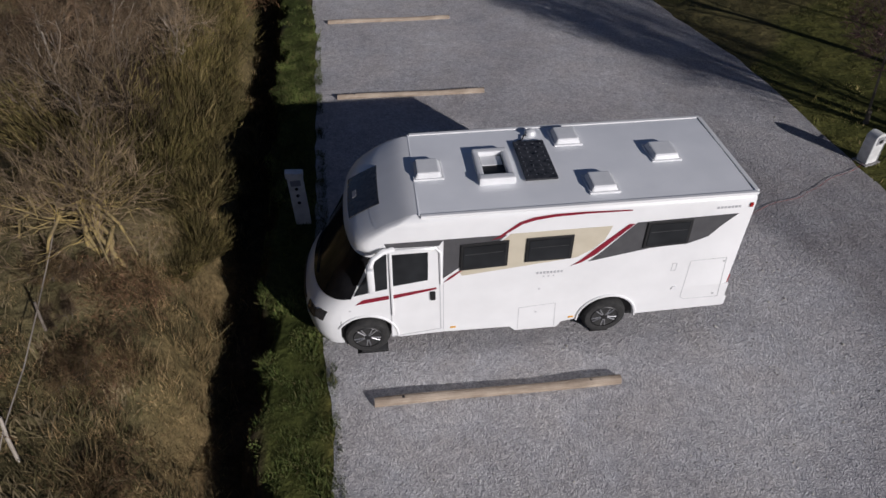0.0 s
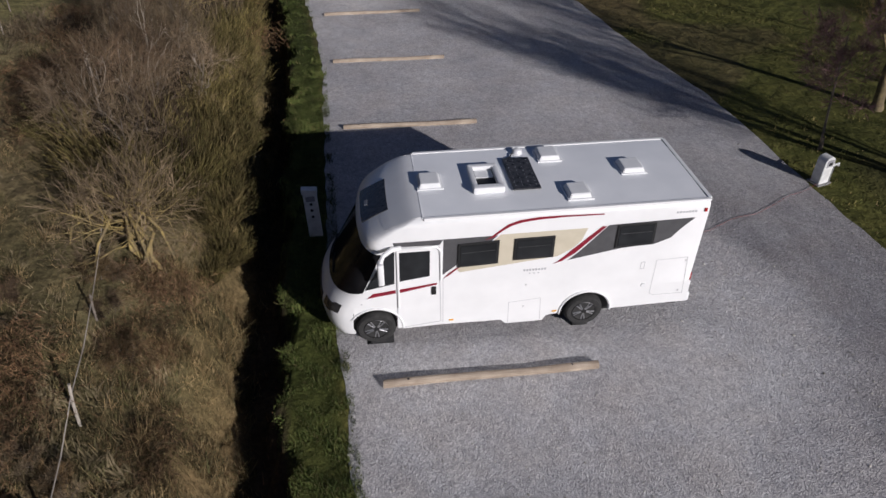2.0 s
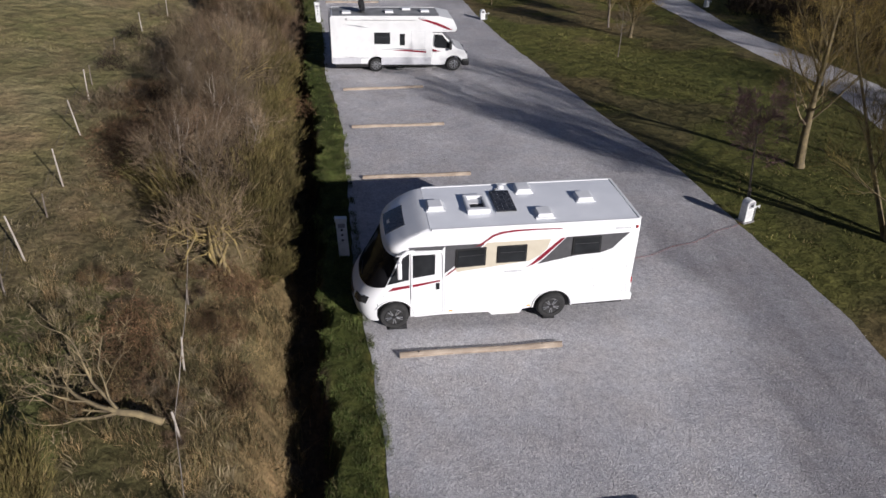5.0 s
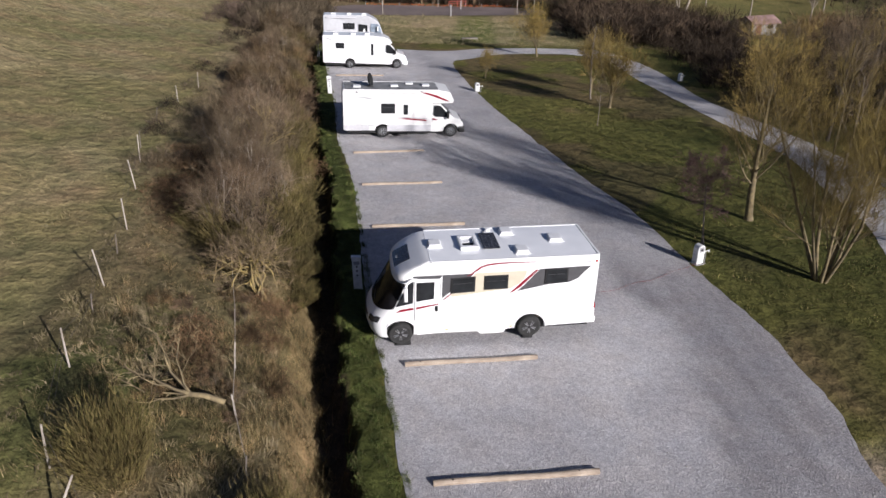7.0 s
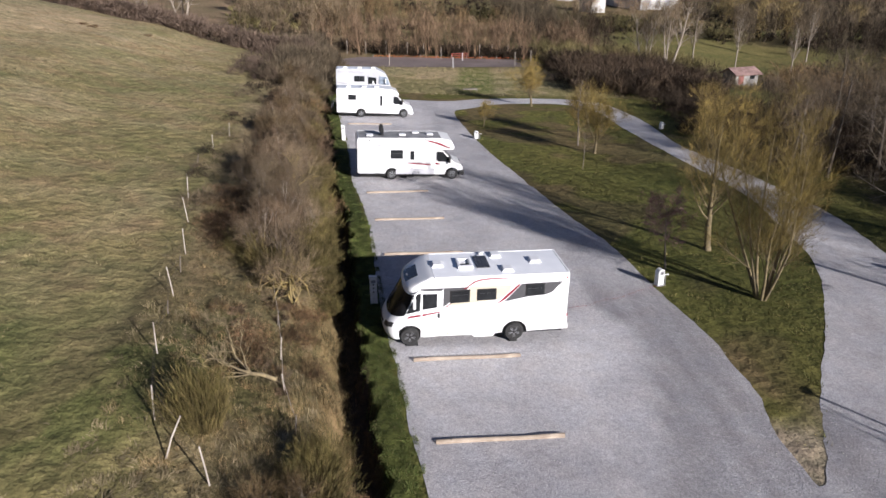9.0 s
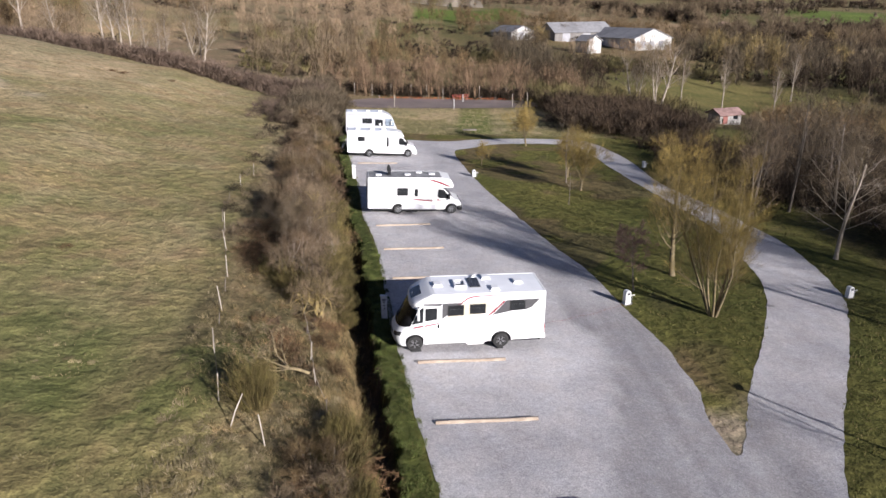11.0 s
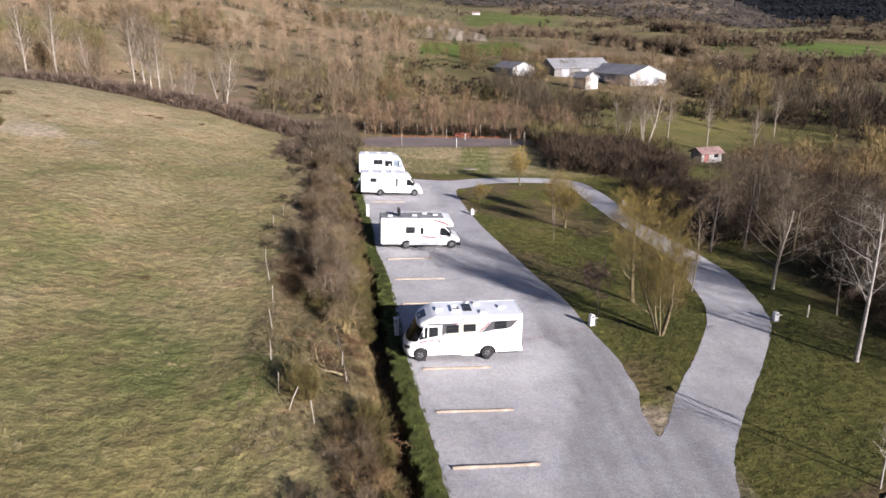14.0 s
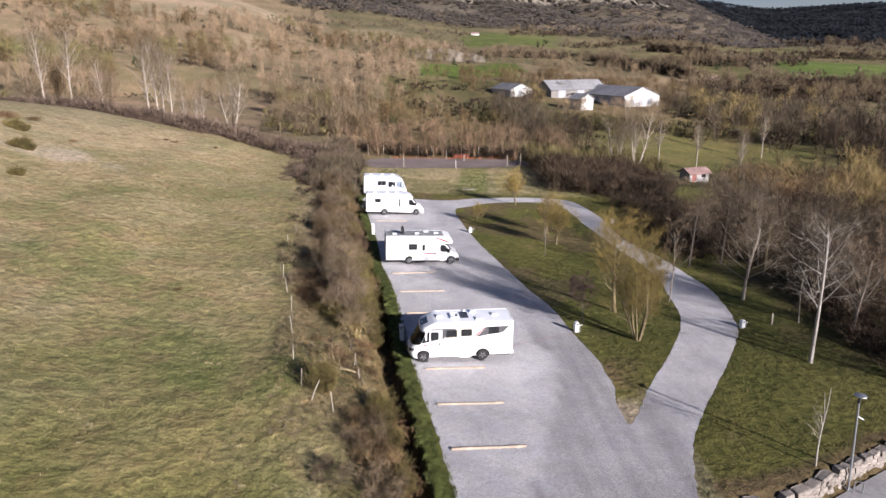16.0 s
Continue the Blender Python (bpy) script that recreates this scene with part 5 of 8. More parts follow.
def build_rounded_van():
    van = empty("integrated_motorhome", Matrix.Identity(4), "pale grey integrated motorhome with blue-grey windscreen parked behind another", "motorhome", "parked motorhomes")
    W, H = 2.3, 2.86
    prof = [(0, .44), (1.4, .42)] + [(x, max(z, .42)) for x, z in arc(1.85, .40, .44, 180, 0, 14)] + [(4.5, .40)] + \
        [(x, max(z, .42)) for x, z in arc(5.20, .40, .43, 180, 0, 14)] + [(5.75, .42), (6.16, .50), (6.20, .85), (6.10, 1.10), (5.98, 1.28), (5.70, 2.05), (5.45, 2.38), (5.05, 2.62), (4.5, H), (.06, H), (0, H - .08)]
    b = bm_prism(prof, 0, W, .03)
    for v in b.verts:
        k = max(0, v.co.x - 4.9) / 1.2
        v.co.y = W / 2 + (v.co.y - W / 2) * (1 - .16 * k * k)
    part("body", b, M_PEARL, van, "pale grey-white body shell")
    part("roof", bm_box(.12, .08, H - .015, 4.45, W - .08, H + .012, .006, 1), M_ROOF, van)
    part("underbody", bm_box(.2, .15, .26, 5.7, W - .15, .6), M_BLACK, van)
    s = bmesh.new()
    rows = [[s.verts.new((x + .012, W / 2 + (W / 2 - .04) * (1 - .16 * (max(0, x - 4.9) / 1.2) ** 2) * f, z)) for f in (-.96, -.5, 0, .5, .96)] for x, z in ((5.99, 1.30), (5.84, 1.70), (5.70, 2.08))]
    for p, q in zip(rows, rows[1:]):
        for i in range(4):
            s.faces.new((p[i], p[i + 1], q[i + 1], q[i]))
    thicken(s, .02)
    part("windscreen", s, M_SCREEN, van, "blue-grey windscreen")
    part("quarter_pane", bm_prism([(4.75, 1.42), (5.05, 1.28), (5.90, 1.26), (5.66, 1.98), (5.45, 2.10), (4.80, 2.12)], .16, -.004), M_SCREEN, van, "blue-grey side of the windscreen")
    part("cab_window", bm_prism([(3.55, 1.32), (4.45, 1.32), (4.45, 1.98), (3.55, 2.06)], .005, -.012), M_GLASS, van, "dark cab window")
    part("curtain", bm_prism([(4.0, 1.34), (4.25, 1.34), (4.18, 1.62), (4.05, 1.60)], -.012, -.018), M_WHITE, van, "pale curtain in the cab window")
    side_window(van, rect(2.0, 1.56, 2.55, 2.14), -.004)
    side_window(van, rect(2.58, 1.56, 3.15, 2.14), -.004)
    part("mirror", bm_box(5.42, -.30, 1.45, 5.55, -.06, 1.9, .03), M_WHITE, van, "white mirror")
    part("stripe", bm_prism([(.1, 1.45), (.9, 1.40), (1.3, 1.25), (.5, 1.32)], -.001, -.005), M_GREYMARK, van)
    part("awning_case", bm_box(.3, -.10, 2.58, 3.3, -.001, 2.72, .03), M_SILVER, van, "grey awning case under the roof edge")
    for x in (.8, 2.4, 3.9):
        part("roof_hatch", bm_box(x, .9, H, x + .45, 1.4, H + .12, .03), M_HATCH, van, "roof hatch")
    for x, y, sd in ((1.85, .14, -1), (1.85, W - .14, 1), (5.20, .20, -1), (5.20, W - .20, 1)):
        add_wheel(van, x, y, .36, .36, .22, sd, False)
    return van


def park(van, x, y, yaw, sx=1.0, sz=1.0):
    """Set a van down on the slope, its rear near corner at x, y."""
    van.matrix_world = Matrix.Translation((x, y, ground_z(x + 3, y + 1) + SLOPE * 3.0)) @ Euler((0, math.atan(SLOPE), radians(yaw)), 'XYZ').to_matrix().to_4x4() @ Matrix.Diagonal((sx, 1, sz, 1))


def build_bicycle(van):
    """A bicycle standing across the rear rack of a van."""
    ob = empty("bicycle", van.matrix_world @ Matrix.Translation((-.42, .35, .98)), "dark bicycle carried on a motorhome's rear rack", "bicycle")
    for y in (.32, 1.36):
        w = part("wheel", bm_tube([(0, y + .33 * math.cos(a * math.tau / 20), .34 + .33 * math.sin(a * math.tau / 20)) for a in range(21)], .02, 6), M_RUBBER, ob, "bicycle wheel with black tyre")
        part("rim", bm_tube([(0, y + .295 * math.cos(a * math.tau / 20), .34 + .295 * math.sin(a * math.tau / 20)) for a in range(21)], .012, 5), M_ALLOY, w)
        part("spokes", joined(*[bm_tube([(0, y, .34), (0, y + .29 * math.cos(a * math.tau / 10), .34 + .29 * math.sin(a * math.tau / 10))], .004, 3) for a in range(10)]), M_ALLOY, w)
    part("frame", joined(bm_tube([(0, .32, .34), (0, .72, .32), (0, .62, .78), (0, .32, .34)], .016, 6), bm_tube([(0, .72, .32), (0, 1.18, .86), (0, .62, .78)], .018, 6),
                         bm_tube([(0, 1.36, .34), (0, 1.16, .95)], .016, 6)), M_DARK, ob, "dark bicycle frame")
    part("saddle", bm_box(-.06, .48, .90, .06, .72, .95, .02), M_BLACK, ob)
    part("handlebar", bm_tube([(-.28, 1.12, .98), (0, 1.16, 1.0), (.28, 1.12, .98)], .014, 6), M_BLACK, ob)
    return ob


park(build_alcove_van(), -3.40, 21.7, 4.2, 1.045, .955)
_low = build_profile_van()
park(_low, -6.6, 42.6, 4.2)
build_bicycle(_low)
park(build_rounded_van(), -7.7, 54.6, 4.2, 1.0, 1.03)


# ---------------- plants ----------------
def tube_into(V, F, pts, radii, sides):
    """Add a tapering tube to lists of points and triangles."""
    base = len(V)
    u = None
    for i, p in enumerate(pts):
        d = (pts[min(i + 1, len(pts) - 1)] - pts[max(i - 1, 0)]).normalized()
        u = d.orthogonal().normalized() if u is None else (u - d * u.dot(d)).normalized()
        w = d.cross(u)
        for k in range(sides):
            a = k * math.tau / sides
            V.append(p + (u * math.cos(a) + w * math.sin(a)) * radii[i])
    for i in range(len(pts) - 1):
        for k in range(sides):
            a, b = base + i * sides + k, base + i * sides + (k + 1) % sides
            c, d2 = a + sides, b + sides
            F.append((a, b, d2))
            F.append((a, d2, c))


def twig_into(V, F, p, d, length, width, rs, bend=.12):
    """A thin tapering twig."""
    s = d.orthogonal().normalized()
    s = (Matrix.Rotation(rs.uniform(0, 6.28), 3, d) @ s) * width
    tip = p + d * length + Vector((rs.gauss(0, 1), rs.gauss(0, 1), rs.gauss(.5, 1))) * length * bend
    k = len(V)
    V += [p - s, p + s, tip]
    F.append((k, k + 1, k + 2))


def ribbon_into(V, F, pts, radii, rs):
    """A thin branch too slight for a round section."""
    d = (pts[-1] - pts[0]).normalized()
    s = Matrix.Rotation(rs.uniform(0, 6.28), 3, d) @ d.orthogonal().normalized()
    k = len(V)
    for p, r in zip(pts, radii):
        V += [p - s * r, p + s * r]
    for i in range(len(pts) - 1):
        a = k + 2 * i
        F += [(a, a + 1, a + 3), (a, a + 3, a + 2)]


def limb(V, F, TV, TF, p, d, length, r, level, sp, rs):
    """A limb with its side branches, down to the twigs."""
    levels = sp["levels"]
    segs = 5 if level == 0 else (4 if level == 1 else 2)
    pts, q, dd = [p], p, d.normalized()
    for _ in range(segs):
        dd = (dd + Vector((rs.gauss(0, 1), rs.gauss(0, 1), rs.gauss(0, 1))) * sp["wander"] * (sp.get("straight", 1) if level == 0 else 1) + Vector((0, 0, 1)) * sp["up"][level]).normalized()
        q = q + dd * length / segs
        pts.append(q)
    r1 = r * sp["taper"][level]
    radii = [r + (r1 - r) * i / segs for i in range(segs + 1)]
    if level < 2 and r > .012:
        tube_into(V, F, pts, radii, 7 if level == 0 and r > .05 else (4 if r > .03 else 3))
    else:
        ribbon_into(V, F, pts, radii, rs)
    last = level == levels - 1
    n = sp["n"][level]
    for k in range(n):
        t = sp["from"][level] + (1 - sp["from"][level]) * (k + rs.uniform(.1, .9)) / n
        f = t * segs
        i = min(int(f), segs - 1)
        a = pts[i].lerp(pts[i + 1], f - i)
        ax = (pts[i + 1] - pts[i]).normalized()
        side = (Matrix.Rotation(rs.uniform(0, 6.28) if level else k * 2.4 + rs.uniform(-.5, .5), 3, ax) @ ax.orthogonal().normalized())
        ang = radians(sp["angle"][level] * rs.uniform(.7, 1.3))
        nd = (ax * math.cos(ang) + side * math.sin(ang)).normalized()
        if last:
            twig_into(TV, TF, a, (nd + Vector((0, 0, sp["twig_up"]))).normalized(), sp["twig"] * rs.uniform(.5, 1.3), sp["tw"] * rs.uniform(.7, 1.3), rs)
        else:
            rr = (r + (r1 - r) * t) * sp["thin"][level]
            limb(V, F, TV, TF, a, nd, length * sp["ratio"][level] * rs.uniform(.7, 1.2) * (1.15 - .45 * t), rr, level + 1, sp, rs)
    if last:
        for _ in range(2):
            twig_into(TV, TF, pts[-1], (dd + Vector((rs.gauss(0, .3), rs.gauss(0, .3), .1))).normalized(), sp["twig"] * rs.uniform(.6, 1.2), sp["tw"], rs)


VASE = dict(levels=4, wander=.10, up=(.02, .14, .16, .10), taper=(.75, .35, .4, .4), n=(9, 9, 6, 5), angle=(34, 40, 42, 38), ratio=(2.1, .46, .5),
            thin=(.55, .45, .5), twig=.55, tw=.005, twig_up=.35)
VASE["from"] = (.55, .15, .2, .15)
SPREAD = dict(levels=4, wander=.09, straight=.4, up=(.05, .06, .05, .04), taper=(.3, .3, .35, .4), n=(24, 11, 7, 4), angle=(58, 46, 45, 42), ratio=(.44, .40, .45),
              thin=(.25, .42, .5), twig=.5, tw=.0055, twig_up=.12)
SPREAD["from"] = (.40, .2, .2, .15)
SLIM = dict(levels=3, wander=.05, up=(.08, .1, .1), taper=(.3, .3, .4), n=(13, 6, 4), angle=(45, 42, 40), ratio=(.30, .4), thin=(.4, .5), twig=.45, tw=.006, twig_up=.3)
SLIM["from"] = (.4, .2, .2)
BARE = dict(levels=3, wander=.16, up=(.06, .06, .05), taper=(.35, .35, .4), n=(8, 7, 6), angle=(40, 48, 45), ratio=(.55, .5), thin=(.5, .5), twig=.42, tw=.006, twig_up=.1)
BARE["from"] = (.25, .2, .15)


def plant_meshes(seed, sp, height_m, radius, stems=1, splay=0.0, trunk_mat=None, twig_mat=None, name="trunk", gather=.08):
    rs = random.Random(seed)
    V, F, TV, TF = [], [], [], []
    for k in range(stems):
        a = k * math.tau / max(1, stems) + rs.uniform(-.4, .4)
        d = Vector((math.cos(a) * splay, math.sin(a) * splay, 1)) if stems > 1 else Vector((rs.uniform(-.04, .04), rs.uniform(-.04, .04), 1))
        o = Vector((math.cos(a), math.sin(a), 0)) * (gather * min(stems, 6) if stems > 1 else 0) + Vector((0, 0, -.12))
        limb(V, F, TV, TF, o, d, height_m * (rs.uniform(.6, 1.1) if stems > 1 else 1), radius * (rs.uniform(.6, 1) if stems > 1 else 1), 0, sp, rs)
    if stems == 1:
        tube_into(V, F, [Vector((0, 0, -.25)), Vector((0, 0, .05)), Vector((0, 0, .35))], [radius * 1.3, radius * 1.15, radius * .6], 8)
    a = tri_mesh(name, [tuple(v) for v in V], F, [trunk_mat])
    b = tri_mesh("crown", [tuple(v) for v in TV], TF, [twig_mat])
    return a, b


def plant_thing(name, meshes, x, y, rot, scale, label, category, group="", names=("trunk", "crown"), z=None, tilt=0.0):
    m = Matrix.Translation((x, y, ground_z(x, y) if z is None else z)) @ Matrix.Rotation(rot, 4, 'Z') @ Matrix.Rotation(tilt, 4, 'X') @ Matrix.Diagonal((scale, scale, scale, 1))
    ob = empty(name, m, label, category, group)
    for nm, me in zip(names, meshes):
        c = new(nm, me)
        c.parent = ob
    return ob


# trees on the grass island and beyond the second drive
FINE = dict(VASE, wander=.15, straight=.3, tw=.0036, thin=(.38, .42, .5), taper=(.75, .25, .4, .4), up=(.02, .10, .12, .10))
T_GOLD_A = plant_meshes(11, dict(FINE, tw=.0031, wander=.12, straight=.5, n=(24, 10, 6, 5), angle=(40, 38, 40, 36), up=(.02, .12, .12, .10), taper=(.12, .25, .4, .4), ratio=(.42, .42, .5), thin=(.36, .45, .5), **{"from": (.2, .15, .2, .15)}), 7.0, .18, 1, 0, M_BARK_YELLOW, M_TWIG_GOLD)
T_GOLD_B = plant_meshes(23, dict(FINE, tw=.0031, wander=.11, straight=.7, n=(13, 8, 5, 4), angle=(36, 38, 40, 36), up=(.05, .12, .12, .10), taper=(.15, .25, .4, .4), ratio=(.30, .42, .5), thin=(.42, .45, .5), **{"from": (.2, .15, .2, .15)}), 6.4, .085, 8, .30, M_BARK_YELLOW, M_TWIG_GOLD, gather=.025)
T_GOLD_C = plant_meshes(37, dict(FINE, tw=.0045, n=(11, 10, 7, 6), angle=(20, 36, 40, 36), ratio=(3.0, .38, .5)), 1.1, .10, 1, 0, M_BARK_YELLOW, M_TWIG_GOLD)
T_GREY_A = plant_meshes(41, dict(SPREAD, tw=.0042, n=(20, 11, 7, 4), angle=(54, 46, 45, 42), ratio=(.60, .40, .45), **{"from": (.28, .2, .2, .15)}), 6.6, .15, 1, 0, M_BARK_TAN, M_TWIG_TAN)
T_GREY_B = plant_meshes(42, dict(SPREAD, n=(22, 9, 6, 4), tw=.0038), 8.0, .16, 1, 0, M_BARK_DARK, M_TWIG_GREY)
T_PALE = plant_meshes(43, dict(SPREAD, n=(24, 8, 5, 3), tw=.0033, ratio=(.38, .42, .45), wander=.06), 9.6, .15, 1, 0, M_BARK_PALE, M_TWIG_PALE)
T_SLIM = plant_meshes(47, SLIM, 4.6, .055, 1, 0, M_BARK_GREY, M_TWIG_GREY)
T_PURPLE = plant_meshes(53, dict(SPREAD, n=(14, 8, 6, 4), twig=.24, tw=.0058, ratio=(.40, .42, .45)), 3.2, .05, 1, 0, M_BARK_GREY, M_TWIG_PURPLE)
def sapling_meshes(seed):
    """One thin trunk that forks high up, with slight side shoots."""
    rs = random.Random(seed)
    V, F, TV, TF = [], [], [], []
    q = [Vector(p) for p in ((0, 0, -.2), (-.06, 0, .9), (-.02, .02, 1.8), (.10, .02, 2.75))]
    tube_into(V, F, q, [.05, .042, .036, .03], 7)
    tube_into(V, F, [q[-1], Vector((.20, .02, 3.5)), Vector((.26, .05, 4.35))], [.028, .022, .012], 5)
    tube_into(V, F, [q[-1], Vector((.0, .06, 3.5)), Vector((-.12, .05, 4.15))], [.024, .017, .01], 5)
    for k in range(13):
        t = rs.uniform(.32, 1)
        p = q[1].lerp(q[3], t)
        d = Vector((-rs.uniform(.5, 1.0), rs.uniform(-.5, .5), rs.uniform(.5, .9)))
        limb(V, F, TV, TF, p, d, rs.uniform(.7, 1.3), .012, 1, dict(SLIM, n=(4, 4, 2), twig=.3, tw=.004), rs)
    return tri_mesh("trunk", [tuple(v) for v in V], F, [M_BARK_PALE]), tri_mesh("crown", [tuple(v) for v in TV], TF, [M_TWIG_PALE])


T_SAP = sapling_meshes(59)
GT = "young trees on the grass"
plant_thing("tree", T_GOLD_A, 15.6, 9.9, .4, 1.0, "bare golden-lichened tree with upright twigs on grass", "tree", GT)
plant_thing("tree", T_GOLD_B, 15.6, 4.15, 2.0, 1.12, "bare multi-stemmed tree with golden upright twigs on grass", "tree", GT)
plant_thing("tree", T_PURPLE, 12.35, 7.3, 4.1, 1.1, "small tree with dull purple buds beside a pedestal", "tree", GT)
plant_thing("tree", T_GOLD_C, 15.1, 30.3, .0, 1.25, "small bare vase-shaped tree on grass", "tree", GT)
plant_thing("tree", T_GOLD_C, 15.0, 35.2, 2.2, 1.15, "small bare vase-shaped tree on grass", "tree", GT)
plant_thing("tree", T_SLIM, 14.4, 33.0, 1.2, 1.2, "slim bare sapling on grass", "tree", GT)
plant_thing("tree", T_GOLD_C, 13.7, 51.0, 4.0, 1.2, "small bare golden tree at the end of the grass", "tree", GT)
plant_thing("tree", T_SLIM, 12.9, 25.5, 3.0, .6, "thin bare whip on grass", "tree", GT)
plant_thing("shrub", T_GOLD_C, 7.2, 39.9, 1.0, .62, "small leafless shrub beside a pedestal", "shrub", GT)
plant_thing("tree", T_PALE, 26.6, .6, .7, 1.0, "tall bare tree with pale bark beside the drive", "tree", GT)
plant_thing("tree", T_GREY_A, 27.9, 13.0, 1.9, 1.0, "spreading bare grey tree beside the drive", "tree", GT)
plant_thing("tree", T_GREY_B, 27.1, 22.8, 4.4, .78, "spreading bare grey tree beside the drive", "tree", GT)
plant_thing("tree", T_GREY_B, 31.5, 30.0, 3.1, .78, "spreading bare grey tree in shade", "tree", GT)
plant_thing("tree", T_SLIM, 21.1, 12.4, 3.3, 1.35, "slender bare tree at the drive's edge", "tree", GT)
plant_thing("tree", T_SLIM, 30.0, 8.0, .3, 1.1, "thin bare sapling on grass", "tree", GT)
plant_thing("tree", T_GREY_A, 33.5, 6.5, .9, .95, "spreading bare grey tree on grass", "tree", GT)
T_WOOD = [plant_meshes(sd, dict(SPREAD, n=(16, 8, 5, 3), tw=.008, twig=.7), 7.6, .14, 1, 0, bk, M_FARBELT) for sd, bk in ((111, M_BARK_DARK), (113, M_BARK_GREY), (127, M_BARK_YELLOW))]
_rw = random.Random(31)
for _i in range(11):
    _x, _y = _rw.uniform(31, 62), _rw.uniform(20, 64)
    if _x < 28 + .12 * _y or 38 < _x < 60 and _y > 50 or abs(math.degrees(math.atan2(_x, _y + 40)) - 23) < 2.4 and _y > 30:
        continue
    plant_thing("tree", T_WOOD[_i % 3], _x, _y, _rw.uniform(0, 6), _rw.uniform(.7, 1.1), "leafless dark-limbed tree in the thicket", "tree", "trees of the thicket")
for _x, _y, _a, _s in ((36, -8, .3, 1.1), (40, -3, 1.2, 1.15), (37, 3, 2.2, 1.0), (43, 4, 3.1, 1.2), (39, 10, 4.0, 1.1), (44, 14, 5.0, 1.2), (38, 18, .9, 1.0), (42, -12, 2.7, 1.2), (47, -6, 1.0, 1.2)):
    plant_thing("tree", T_GREY_B, _x, _y, _a, _s, "spreading bare grey tree behind the lawn", "tree", GT)
plant_thing("tree", T_SAP, 19.6, -11.7, .3, 1.0, "twin-topped pale sapling above the stone wall", "tree", GT)

# shrubs along the ditch: broom, bare thorn, dead wood
def broom_mesh(seed, h, spread, n, lean=.8):
    """A dome of fine upright stems gathered in brushes, with gaps between them and short green-brown tips."""
    rs = random.Random(seed)
    V, F, TV, TF = [], [], [], []
    for b in range(n):
        a, k = rs.uniform(0, 6.28), rs.random() ** .5
        o = Vector((math.cos(a), math.sin(a), 0)) * k * spread * .36 + Vector((0, 0, -.08))
        d = Vector((math.cos(a) * k * lean + rs.gauss(0, .18), math.sin(a) * k * lean + rs.gauss(0, .18), 1)).normalized()
        L0 = h * rs.uniform(.6, 1.05) * (1 - .22 * k * k) * (1 + .12 * math.sin(a * 3 + seed))
        for _ in range(19):
            e = (d + Vector((rs.gauss(0, .15), rs.gauss(0, .15), rs.gauss(0, .05)))).normalized()
            L = L0 * rs.uniform(.75, 1.0)
            q = o + Vector((rs.gauss(0, .03), rs.gauss(0, .03), 0))
            twig_into(V, F, q, e, L * .92, .0055, rs, .07)
            for _ in range(5):
                f = (e + Vector((rs.gauss(0, .25), rs.gauss(0, .25), .1))).normalized()
                twig_into(TV, TF, q + e * (1 - rs.random() ** 1.7 * .6) * L, f, L * rs.uniform(.08, .18), .0042, rs, .14)
    for _ in range(2600):
        a, k, q = rs.uniform(0, 6.28), rs.random() ** .5, rs.random()
        p = Vector((math.cos(a) * k * .55 * spread * (.45 + .55 * q), math.sin(a) * k * .55 * spread * (.45 + .55 * q), h * .5 * q * (1 - .4 * k * k)))
        twig_into(V, F, p, Vector((math.cos(a) * k * .8 + rs.gauss(0, .3), math.sin(a) * k * .8 + rs.gauss(0, .3), 1)).normalized(), h * rs.uniform(.12, .24), .011, rs, .16)
    return tri_mesh("stem_clump", [tuple(v) for v in V], F, [M_BROOM]), tri_mesh("foliage", [tuple(v) for v in TV], TF, [M_BROOMTIP])


def bramble_mesh(seed, h, spread, n):
    """Arching stems in a tangle with dead leaves."""
    rs = random.Random(seed)
    V, F = [], []
    for _ in range(n):
        a = rs.uniform(0, 6.28)
        o = Vector((rs.uniform(-1, 1) * spread, rs.uniform(-1, 1) * spread, -.05))
        d = Vector((math.cos(a), math.sin(a), 0))
        pts = [o, o + d * .3 * spread + Vector((0, 0, h * rs.uniform(.6, 1.1))), o + d * .8 * spread + Vector((0, 0, h * rs.uniform(.4, .9))), o + d * 1.1 * spread + Vector((0, 0, h * .2))]
        for q0, q1 in zip(pts, pts[1:]):
            twig_into(V, F, q0, (q1 - q0).normalized(), (q1 - q0).length, .0045, rs, .08)
            for _ in range(5):
                q = q0.lerp(q1, rs.random())
                e = Vector((rs.gauss(0, 1), rs.gauss(0, 1), rs.gauss(.2, .8))).normalized()
                twig_into(V, F, q, e, rs.uniform(.06, .20), .008, rs, .2)
    return tri_mesh("tangle", [tuple(v) for v in V], F, [M_LEAFLITTER])


